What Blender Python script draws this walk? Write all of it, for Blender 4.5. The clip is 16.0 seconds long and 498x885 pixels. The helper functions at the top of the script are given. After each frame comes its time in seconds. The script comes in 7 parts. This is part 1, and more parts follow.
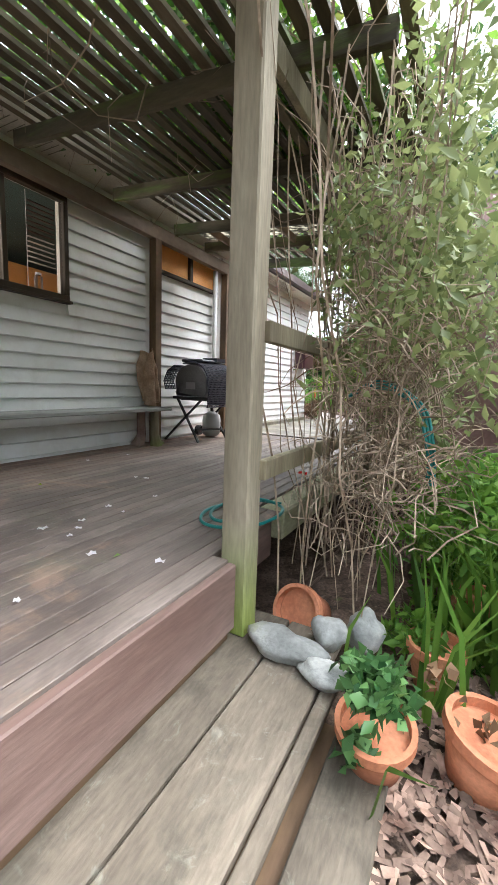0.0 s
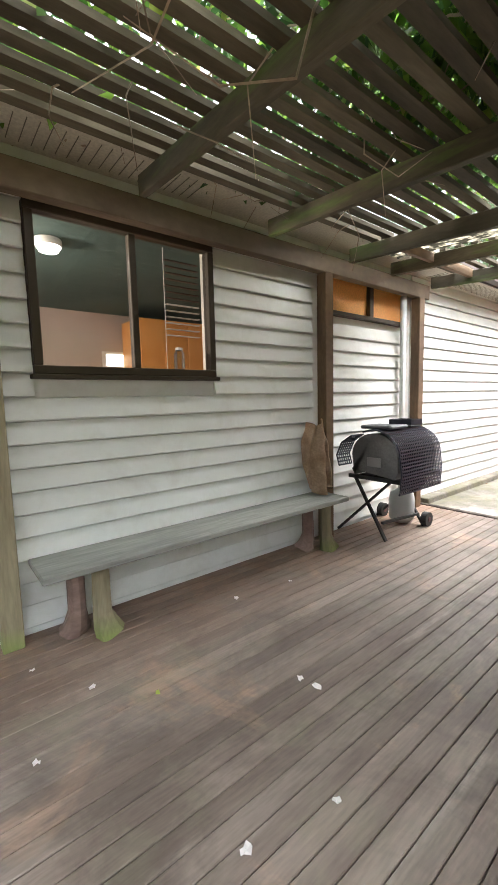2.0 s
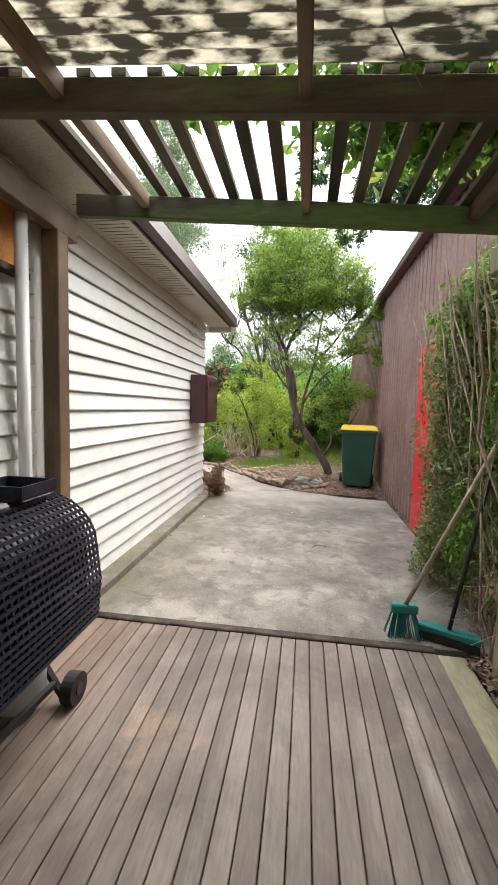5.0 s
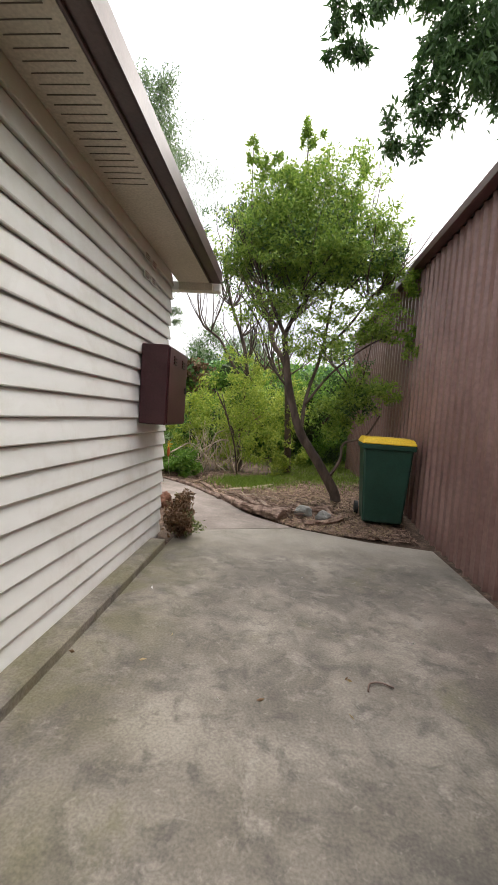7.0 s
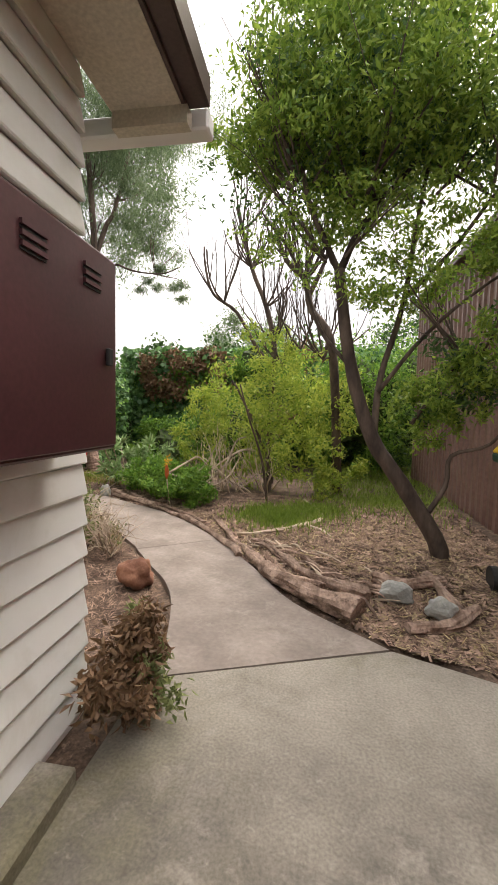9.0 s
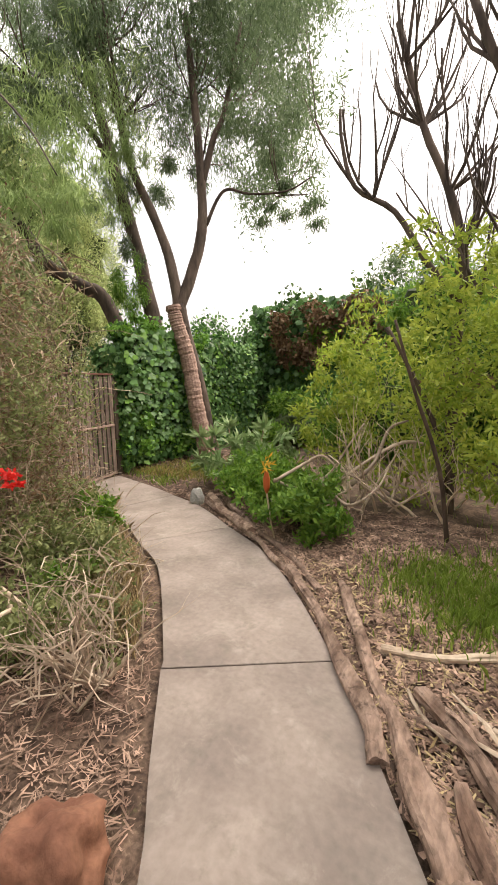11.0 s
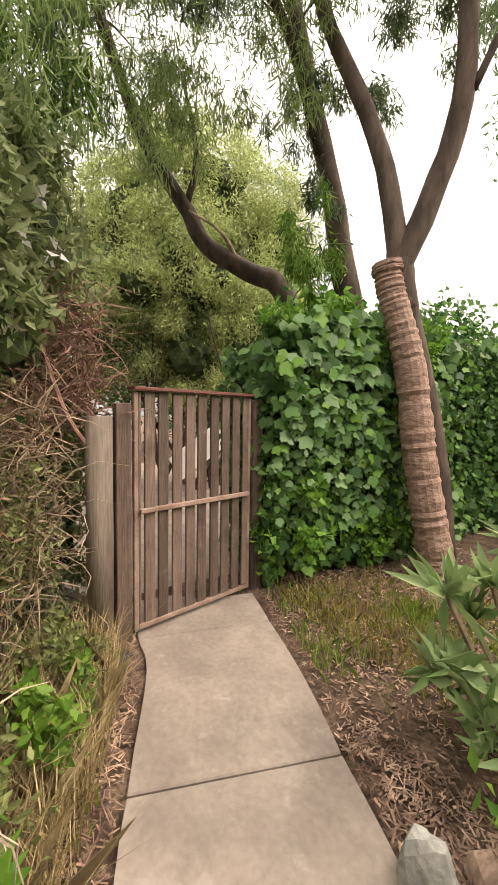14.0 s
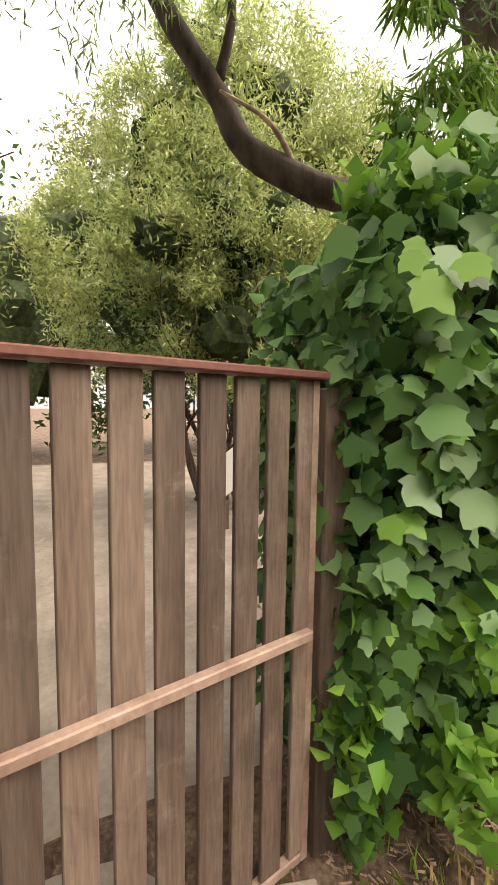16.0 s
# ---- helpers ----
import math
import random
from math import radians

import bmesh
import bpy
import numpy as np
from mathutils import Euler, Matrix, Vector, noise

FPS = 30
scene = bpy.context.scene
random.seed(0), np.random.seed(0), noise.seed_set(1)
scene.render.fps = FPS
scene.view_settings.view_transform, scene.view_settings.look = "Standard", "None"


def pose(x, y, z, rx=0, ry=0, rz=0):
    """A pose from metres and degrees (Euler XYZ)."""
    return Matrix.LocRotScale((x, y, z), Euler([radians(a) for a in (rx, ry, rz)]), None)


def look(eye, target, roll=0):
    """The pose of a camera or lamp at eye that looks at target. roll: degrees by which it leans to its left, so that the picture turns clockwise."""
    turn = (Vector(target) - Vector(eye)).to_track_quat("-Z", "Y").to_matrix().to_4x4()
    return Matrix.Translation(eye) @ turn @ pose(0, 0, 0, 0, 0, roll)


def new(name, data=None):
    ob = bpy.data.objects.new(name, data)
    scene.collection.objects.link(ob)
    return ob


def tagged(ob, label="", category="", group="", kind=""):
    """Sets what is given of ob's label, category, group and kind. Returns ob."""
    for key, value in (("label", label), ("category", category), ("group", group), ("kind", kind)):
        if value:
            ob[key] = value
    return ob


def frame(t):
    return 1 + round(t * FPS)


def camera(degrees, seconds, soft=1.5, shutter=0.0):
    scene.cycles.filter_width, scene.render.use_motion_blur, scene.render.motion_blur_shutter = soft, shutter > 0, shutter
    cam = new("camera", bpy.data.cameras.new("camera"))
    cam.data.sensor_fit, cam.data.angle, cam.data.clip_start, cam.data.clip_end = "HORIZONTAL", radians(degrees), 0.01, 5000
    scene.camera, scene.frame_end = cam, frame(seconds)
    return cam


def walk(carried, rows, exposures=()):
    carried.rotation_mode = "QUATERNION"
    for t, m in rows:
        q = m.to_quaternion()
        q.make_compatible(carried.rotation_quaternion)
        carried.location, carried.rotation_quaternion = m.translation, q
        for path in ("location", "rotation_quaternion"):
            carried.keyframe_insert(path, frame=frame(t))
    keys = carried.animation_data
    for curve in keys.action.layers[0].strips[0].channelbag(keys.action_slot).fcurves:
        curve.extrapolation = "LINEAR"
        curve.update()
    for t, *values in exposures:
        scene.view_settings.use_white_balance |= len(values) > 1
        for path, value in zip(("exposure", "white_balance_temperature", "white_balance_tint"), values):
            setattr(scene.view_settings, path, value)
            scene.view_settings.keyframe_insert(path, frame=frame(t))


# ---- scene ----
cam = camera(63.5, 16.0)
METRES, EYE, TILT, LEAN, TURN = 17.0, 0.88, 0.0, 0.0, 27.3
PATH = [
    (0, (-0.012, 0.025, 0.761), (-0.939, 1.775, 0.486), 2.0),
    (0.5, (-0.27, 0.423, 0.871), (-1.54, 1.94, 0.577), 1.2),
    (1, (-0.498, 0.761, 1.121), (-2.033, 2.005, 0.817), 0.4),
    (1.5, (-0.779, 0.915, 1.216), (-2.438, 2.0, 0.949), -0.9),
    (2, (-0.998, 1.082, 1.372), (-2.551, 2.325, 1.158), -1.4),
    (2.3, (-1.129, 1.184, 1.394), (-2.525, 2.608, 1.245), -1.1),
    (2.5, (-1.217, 1.301, 1.409), (-2.489, 2.84, 1.293), -1.1),
    (2.8, (-1.32, 1.462, 1.48), (-2.378, 3.155, 1.37), -0.3),
    (3, (-1.386, 1.584, 1.521), (-2.302, 3.358, 1.407), -0.6),
    (3.5, (-1.558, 1.886, 1.504), (-2.195, 3.776, 1.347), 0.2),
    (4, (-1.716, 2.296, 1.504), (-2.193, 4.232, 1.353), 0.6),
    (4.5, (-1.843, 2.816, 1.478), (-2.199, 4.777, 1.303), 1.0),
    (4.7, (-1.899, 3.04, 1.481), (-2.214, 5.007, 1.304), 1.1),
    (6.8, (-2.352, 5.338, 1.352), (-2.511, 7.327, 1.228), 4.1),
    (7, (-2.38, 5.6, 1.352), (-2.542, 7.589, 1.224), 3.9),
    (7.5, (-2.49, 6.22, 1.349), (-2.614, 8.213, 1.238), 3.6),
    (8, (-2.552, 6.865, 1.347), (-2.68, 8.858, 1.241), 3.0),
    (8.2, (-2.595, 7.103, 1.365), (-2.726, 9.097, 1.28), 2.8),
    (10.3, (-2.724, 9.995, 1.376), (-3.53, 11.802, 1.083), -1.3),
    (10.5, (-2.801, 10.188, 1.371), (-3.665, 11.967, 1.07), -1.3),
    (11, (-3.036, 10.648, 1.368), (-4.063, 12.339, 1.078), -1.1),
    (11.5, (-3.289, 11.115, 1.348), (-4.48, 12.702, 1.092), -0.8),
    (12, (-3.598, 11.572, 1.323), (-4.939, 13.039, 1.102), 0.0),
    (12.5, (-4.027, 11.971, 1.346), (-5.479, 13.332, 1.145), 0.5),
    (13, (-4.429, 12.412, 1.361), (-5.996, 13.642, 1.18), 0.5),
    (13.5, (-4.839, 12.798, 1.364), (-6.484, 13.926, 1.219), 0.6),
    (14, (-5.259, 13.206, 1.378), (-6.98, 14.217, 1.251), 0.8),
    (14.5, (-5.714, 13.526, 1.403), (-7.485, 14.449, 1.294), 0.8),
    (15, (-6.100, 13.801, 1.425), (-7.935, 14.583, 1.272), 0.5),
    (15.5, (-6.547, 13.997, 1.417), (-8.402, 14.734, 1.285), 0.7),
    (16, (-6.928, 14.172, 1.445), (-8.779, 14.911, 1.279), 0.8),
]
walk(cam, [(t, look(eye, target, roll)) for t, eye, target, roll in PATH], [(0.0, 3.2, 6000, 10), (1.5, 3.75, 6200, 10), (3.5, 3.85, 6500, 10), (4.5, 3.2, 6500, 10), (5.8, 2.3, 6600, 11), (7.5, 2.0, 6800, 12), (9.0, 2.1, 7200, 14), (11.0, 2.1, 7500, 15), (13.0, 2.05, 7900, 16), (16.0, 2.35, 8200, 13)])

# ---- world and light ----
world = bpy.data.worlds.new("overcast_sky")
scene.world = world
world.use_nodes = True
wn, wl = world.node_tree.nodes, world.node_tree.links
sky = wn.new("ShaderNodeTexSky")
sky.sky_type, sky.sun_disc = "NISHITA", False
sky.sun_elevation, sky.sun_rotation = radians(52), radians(35)
sky.air_density, sky.dust_density, sky.ozone_density = 1.0, 6.0, 1.0
cloud_mix = wn.new("ShaderNodeMix")
cloud_mix.data_type = "RGBA"
cloud_mix.inputs[0].default_value = 0.82
cloud_noise = wn.new("ShaderNodeTexNoise")
cloud_noise.inputs["Scale"].default_value, cloud_noise.inputs["Detail"].default_value = 2.6, 7
cloud_ramp = wn.new("ShaderNodeValToRGB")
cloud_ramp.color_ramp.elements[0].position, cloud_ramp.color_ramp.elements[0].color = 0.36, (5.9, 6.3, 6.9, 1)
cloud_ramp.color_ramp.elements[1].position, cloud_ramp.color_ramp.elements[1].color = 0.66, (9.8, 9.9, 10.0, 1)
wl.new(cloud_noise.outputs["Fac"], cloud_ramp.inputs[0])
wl.new(sky.outputs[0], cloud_mix.inputs[6])
wl.new(cloud_ramp.outputs[0], cloud_mix.inputs[7])
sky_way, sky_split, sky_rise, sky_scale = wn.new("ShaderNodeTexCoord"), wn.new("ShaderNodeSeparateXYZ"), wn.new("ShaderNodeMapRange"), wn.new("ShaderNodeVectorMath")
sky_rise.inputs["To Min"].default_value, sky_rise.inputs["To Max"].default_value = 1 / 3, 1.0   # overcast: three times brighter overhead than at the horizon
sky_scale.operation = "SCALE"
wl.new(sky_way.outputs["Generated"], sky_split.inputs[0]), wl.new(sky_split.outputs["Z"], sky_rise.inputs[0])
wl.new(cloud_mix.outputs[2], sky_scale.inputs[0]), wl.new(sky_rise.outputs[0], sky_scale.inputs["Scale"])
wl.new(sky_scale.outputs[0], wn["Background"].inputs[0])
wn["Background"].inputs[1].default_value = 0.09

sun = new("sun", bpy.data.lights.new("sun", "SUN"))
sun.data.energy, sun.data.angle, sun.data.color = 1.5, radians(70), (1.0, 0.97, 0.93)
sun.matrix_world = pose(0, 0, 30, 38, 0, -35 + 180)


# ---- materials ----
def mat(name, c1, c2, scale=6.0, rough=0.7, bump=0.3, stretch=(1, 1, 1), c3=None, spots=0.0, metal=0.0, vary=0.12,
        fine=60.0, spec=0.4, grain=0.14, per_island=False, world_space=False, moss=None, stains=()):
    """A rough natural surface: two colours by a broad noise, a third in patches, fine grain, and a bump of both."""
    m = bpy.data.materials.new(name)
    m.use_nodes = True
    n, l = m.node_tree.nodes, m.node_tree.links
    b = n["Principled BSDF"]
    b.inputs["Roughness"].default_value, b.inputs["Metallic"].default_value = rough, metal
    b.inputs["Specular IOR Level"].default_value = spec
    tc, mp, oi = n.new("ShaderNodeTexCoord"), n.new("ShaderNodeMapping"), n.new("ShaderNodeObjectInfo")
    geo = n.new("ShaderNodeNewGeometry")
    l.new(geo.outputs["Position"] if world_space else tc.outputs["Object"], mp.inputs[0])
    mp.inputs["Scale"].default_value = stretch
    if not world_space:
        add = n.new("ShaderNodeVectorMath")
        add.operation = "SCALE"
        add.inputs[0].default_value = (7.3, 11.1, 5.7)
        l.new(oi.outputs["Random"], add.inputs["Scale"])
        l.new(add.outputs[0], mp.inputs["Location"])
    na, nb = n.new("ShaderNodeTexNoise"), n.new("ShaderNodeTexNoise")
    na.inputs["Scale"].default_value, na.inputs["Detail"].default_value = scale, 6
    nb.inputs["Scale"].default_value, nb.inputs["Detail"].default_value = fine, 4
    l.new(mp.outputs[0], na.inputs[0]), l.new(mp.outputs[0], nb.inputs[0])
    ra = n.new("ShaderNodeValToRGB")
    ra.color_ramp.elements[0].position, ra.color_ramp.elements[0].color = 0.35, (*c1, 1)
    ra.color_ramp.elements[1].position, ra.color_ramp.elements[1].color = 0.65, (*c2, 1)
    l.new(na.outputs["Fac"], ra.inputs[0])
    col = ra.outputs[0]
    if c3:
        nc, rc, mx = n.new("ShaderNodeTexNoise"), n.new("ShaderNodeValToRGB"), n.new("ShaderNodeMix")
        mx.data_type = "RGBA"
        nc.inputs["Scale"].default_value, nc.inputs["Detail"].default_value = scale * 0.45, 8
        nc.inputs["Roughness"].default_value = 0.65
        l.new(mp.outputs[0], nc.inputs[0]), l.new(nc.outputs["Fac"], rc.inputs[0])
        rc.color_ramp.elements[0].position, rc.color_ramp.elements[1].position = 0.62 - spots, 0.72 - spots
        l.new(rc.outputs[0], mx.inputs[0]), l.new(col, mx.inputs[6])
        mx.inputs[7].default_value = (*c3, 1)
        col = mx.outputs[2]
    if moss:
        sx, mz, mm_, mo = n.new("ShaderNodeSeparateXYZ"), n.new("ShaderNodeMapRange"), n.new("ShaderNodeMath"), n.new("ShaderNodeMix")
        l.new(tc.outputs["Object"], sx.inputs[0]), l.new(sx.outputs["Z"], mz.inputs[0])
        mz.inputs["From Min"].default_value, mz.inputs["From Max"].default_value = moss[0], 0.02
        mm_.operation = "MULTIPLY"
        l.new(mz.outputs[0], mm_.inputs[0]), l.new(na.outputs["Fac"], mm_.inputs[1])
        ms_ = n.new("ShaderNodeMath")
        ms_.operation, ms_.use_clamp = "MULTIPLY", True
        ms_.inputs[1].default_value = 1.5
        l.new(mm_.outputs[0], ms_.inputs[0]), l.new(ms_.outputs[0], mo.inputs[0])
        mo.data_type = "RGBA"
        l.new(col, mo.inputs[6])
        mo.inputs[7].default_value = (*moss[1], 1)
        col = mo.outputs[2]
    for tint, size, amount, low, high, *band in stains:   # blotches that run on from piece to piece; band: axis, from where, to where
        nz, rz, sm, mx_ = n.new("ShaderNodeTexNoise"), n.new("ShaderNodeMapRange"), n.new("ShaderNodeMath"), n.new("ShaderNodeMix")
        nz.inputs["Scale"].default_value, nz.inputs["Detail"].default_value, nz.inputs["Roughness"].default_value = size, 9, 0.68
        nz.inputs["Distortion"].default_value = 0.5
        l.new(geo.outputs["Position"], nz.inputs[0]), l.new(nz.outputs["Fac"], rz.inputs[0])
        rz.inputs["From Min"].default_value, rz.inputs["From Max"].default_value = low, high
        sm.operation = "MULTIPLY"
        sm.inputs[1].default_value = amount
        l.new(rz.outputs[0], sm.inputs[0])
        share = sm.outputs[0]
        if band:
            sp_, br_, bm_ = n.new("ShaderNodeSeparateXYZ"), n.new("ShaderNodeMapRange"), n.new("ShaderNodeMath")
            l.new(geo.outputs["Position"], sp_.inputs[0]), l.new(sp_.outputs[band[0]], br_.inputs[0])
            br_.inputs["From Min"].default_value, br_.inputs["From Max"].default_value = band[1], band[2]
            bm_.operation = "MULTIPLY"
            l.new(share, bm_.inputs[0]), l.new(br_.outputs[0], bm_.inputs[1])
            share = bm_.outputs[0]
        mx_.data_type = "RGBA"
        l.new(share, mx_.inputs[0]), l.new(col, mx_.inputs[6])
        mx_.inputs[7].default_value = (*tint, 1)
        col = mx_.outputs[2]
    hsv, rm = n.new("ShaderNodeHueSaturation"), n.new("ShaderNodeMapRange")
    rm.inputs["To Min"].default_value, rm.inputs["To Max"].default_value = 1 - 2.2 * vary, 1 + 2.2 * vary
    l.new(geo.outputs["Random Per Island"] if per_island else oi.outputs["Random"], rm.inputs[0])
    mul, rf = n.new("ShaderNodeMath"), n.new("ShaderNodeMapRange")
    mul.operation = "MULTIPLY"
    rf.inputs["From Min"].default_value, rf.inputs["From Max"].default_value = 0.3, 0.7
    rf.inputs["To Min"].default_value, rf.inputs["To Max"].default_value = 1 - grain, 1 + grain
    l.new(nb.outputs["Fac"], rf.inputs[0])
    l.new(rm.outputs[0], mul.inputs[0]), l.new(rf.outputs[0], mul.inputs[1])
    l.new(mul.outputs[0], hsv.inputs["Value"]), l.new(col, hsv.inputs["Color"])
    l.new(hsv.outputs[0], b.inputs["Base Color"])
    if bump:
        bp, mm = n.new("ShaderNodeBump"), n.new("ShaderNodeMath")
        mm.operation = "MULTIPLY_ADD"
        mm.inputs[1].default_value = 0.4
        l.new(nb.outputs["Fac"], mm.inputs[0]), l.new(na.outputs["Fac"], mm.inputs[2])
        bp.inputs["Strength"].default_value, bp.inputs["Distance"].default_value = bump, 0.01
        l.new(mm.outputs[0], bp.inputs["Height"]), l.new(bp.outputs[0], b.inputs["Normal"])
    return m


def leaf_mat(name, c1, c2, through_light=0.35, rough=0.5, c3=None):
    """Leaves: each one a shade of its own, letting some light through."""
    m = bpy.data.materials.new(name)
    m.use_nodes = True
    n, l = m.node_tree.nodes, m.node_tree.links
    b = n["Principled BSDF"]
    b.inputs["Roughness"].default_value = rough
    b.inputs["Specular IOR Level"].default_value = 0.35
    geo, ramp, tr, mix = n.new("ShaderNodeNewGeometry"), n.new("ShaderNodeValToRGB"), n.new("ShaderNodeBsdfTranslucent"), n.new("ShaderNodeMixShader")
    e = ramp.color_ramp.elements
    e[0].color, e[1].color = (*c1, 1), (*c2, 1)
    if c3:
        x = ramp.color_ramp.elements.new(0.93)
        x.color = (*c2, 1)
        e[len(e) - 1].color = (*c3, 1)
    l.new(geo.outputs["Random Per Island"], ramp.inputs[0])
    l.new(ramp.outputs[0], b.inputs["Base Color"]), l.new(ramp.outputs[0], tr.inputs[0])
    mix.inputs[0].default_value = through_light
    l.new(b.outputs[0], mix.inputs[1]), l.new(tr.outputs[0], mix.inputs[2])
    l.new(mix.outputs[0], n["Material Output"].inputs[0])
    return m


def plain(name, c, rough=0.5, metal=0.0, emit=0.0):
    m = bpy.data.materials.new(name)
    m.use_nodes = True
    b = m.node_tree.nodes["Principled BSDF"]
    b.inputs["Base Color"].default_value, b.inputs["Roughness"].default_value, b.inputs["Metallic"].default_value = (*c, 1), rough, metal
    if emit:
        b.inputs["Emission Color"].default_value, b.inputs["Emission Strength"].default_value = (*c, 1), emit
    return m


def glass(name):
    m = bpy.data.materials.new(name)
    m.use_nodes = True
    b = m.node_tree.nodes["Principled BSDF"]
    b.inputs["Transmission Weight"].default_value, b.inputs["Roughness"].default_value, b.inputs["IOR"].default_value = 1.0, 0.02, 1.45
    return m


M_SIDING = mat("cream_weatherboard_paint", (0.74, 0.75, 0.725), (0.80, 0.81, 0.785), 1.2, 0.45, 0.03, (1, 0.3, 1), (0.62, 0.63, 0.54), -0.04, vary=0.015, fine=18, grain=0.02, world_space=True,
               stains=[((0.50, 0.47, 0.39), 2.3, 0.35, 0.5, 0.7), ((0.50, 0.49, 0.35), 1.2, 0.55, 0.3, 0.6, 2, 1.5, 2.6)])
M_DECK = mat("weathered_hardwood_decking", (0.135, 0.10, 0.083), (0.25, 0.203, 0.172), 5, 0.6, 0.5, (1, 0.12, 1), (0.36, 0.31, 0.27), 0.03, vary=0.075, fine=90,
             stains=[((0.10, 0.075, 0.062), 1.1, 0.75, 0.46, 0.60), ((0.34, 0.225, 0.16), 1.7, 0.6, 0.55, 0.66), ((0.26, 0.15, 0.095), 2.2, 0.7, 0.30, 0.55, 0, -2.75, -3.5), ((0.20, 0.19, 0.13), 3.1, 0.3, 0.52, 0.66)])
M_OLDDECK = mat("lichened_pine_boards", (0.11, 0.09, 0.066), (0.23, 0.19, 0.142), 5, 0.8, 0.8, (1, 0.2, 1), (0.36, 0.37, 0.25), -0.02, vary=0.1, fine=80,
                stains=[((0.36, 0.36, 0.29), 12.0, 0.4, 0.58, 0.68), ((0.085, 0.075, 0.055), 2.6, 0.6, 0.5, 0.62)])
M_FASCIA = mat("red_brown_fascia_timber", (0.15, 0.09, 0.073), (0.27, 0.19, 0.16), 4, 0.6, 0.4, (1, 0.15, 1), vary=0.05)
M_POST = mat("weathered_post_timber", (0.17, 0.14, 0.09), (0.30, 0.26, 0.17), 5, 0.8, 0.5, (1, 1, 0.12), (0.27, 0.31, 0.12), -0.04, fine=70, moss=(0.14, (0.20, 0.24, 0.07)))
M_MOSSPOST = mat("mossy_post_timber", (0.22, 0.185, 0.13), (0.37, 0.32, 0.235), 4, 0.8, 0.6, (1, 1, 0.15), (0.30, 0.31, 0.15), -0.06, fine=70, moss=(0.55, (0.26, 0.33, 0.06)))
M_GREYPOST = mat("grey_brown_post_timber", (0.13, 0.10, 0.085), (0.25, 0.205, 0.17), 5, 0.8, 0.7, (1, 1, 0.1), fine=80, grain=0.2)
M_BROWN = mat("brown_stained_timber", (0.085, 0.05, 0.028), (0.19, 0.12, 0.065), 5, 0.7, 0.4, (1, 0.2, 0.3), fine=60)
M_TAN = mat("tan_stained_timber", (0.13, 0.09, 0.055), (0.25, 0.18, 0.115), 5, 0.7, 0.4, (1, 0.2, 0.3), fine=60)
M_BEAM = mat("mossy_pergola_beam_timber", (0.045, 0.038, 0.024), (0.115, 0.095, 0.06), 5, 0.85, 0.6, (0.2, 1, 1), (0.10, 0.15, 0.035), 0.10, fine=60)
M_BATTEN = mat("grey_pergola_batten_timber", (0.055, 0.045, 0.028), (0.13, 0.105, 0.065), 5, 0.85, 0.5, (1, 0.15, 1), (0.12, 0.15, 0.06), 0.0, fine=60)
M_SOFFIT = mat("cream_soffit_paint", (0.50, 0.46, 0.37), (0.58, 0.54, 0.45), 2, 0.6, 0.1, vary=0.02)
M_GUTTER = mat("brown_gutter_paint", (0.055, 0.035, 0.035), (0.085, 0.055, 0.05), 3, 0.4, 0.1, vary=0.03)
M_ROOF = mat("corrugated_roof_steel", (0.16, 0.16, 0.17), (0.22, 0.22, 0.23), 2, 0.45, 0.1, metal=0.3)
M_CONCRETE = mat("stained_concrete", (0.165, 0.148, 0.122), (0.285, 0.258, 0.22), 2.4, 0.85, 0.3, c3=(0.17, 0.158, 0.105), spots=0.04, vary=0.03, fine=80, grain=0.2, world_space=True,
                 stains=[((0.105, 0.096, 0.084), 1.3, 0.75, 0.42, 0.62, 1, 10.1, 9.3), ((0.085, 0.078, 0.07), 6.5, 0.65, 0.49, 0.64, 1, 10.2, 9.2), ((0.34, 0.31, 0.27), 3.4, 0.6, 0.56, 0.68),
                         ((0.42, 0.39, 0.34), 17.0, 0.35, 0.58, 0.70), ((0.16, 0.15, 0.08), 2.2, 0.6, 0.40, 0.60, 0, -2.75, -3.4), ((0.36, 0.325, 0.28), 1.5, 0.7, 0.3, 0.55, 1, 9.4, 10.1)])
M_PATH = mat("pale_path_concrete", (0.235, 0.195, 0.172), (0.35, 0.293, 0.26), 2.6, 0.85, 0.3, c3=(0.24, 0.205, 0.18), spots=0.02, vary=0.02, fine=32, grain=0.1, world_space=True,
             stains=[((0.19, 0.165, 0.14), 2.1, 0.5, 0.52, 0.64), ((0.22, 0.195, 0.165), 8.0, 0.5, 0.56, 0.66), ((0.47, 0.41, 0.36), 5.0, 0.4, 0.56, 0.68), ((0.13, 0.11, 0.09), 30.0, 0.5, 0.68, 0.74)])
M_EARTH = mat("garden_earth", (0.065, 0.042, 0.03), (0.17, 0.115, 0.083), 6, 0.95, 1.0, c3=(0.10, 0.14, 0.04), spots=-0.03, vary=0.02, fine=55, grain=0.45, world_space=True,
              stains=[((0.045, 0.028, 0.02), 9, 0.7, 0.5, 0.6), ((0.27, 0.19, 0.14), 22, 0.6, 0.58, 0.66)])
M_SHED = mat("maroon_shed_steel", (0.20, 0.115, 0.10), (0.27, 0.165, 0.145), 1.5, 0.34, 0.06, vary=0.03, fine=20)
M_MAROON = mat("maroon_meter_box_paint", (0.055, 0.018, 0.022), (0.08, 0.028, 0.032), 3, 0.4, 0.06, vary=0.02)
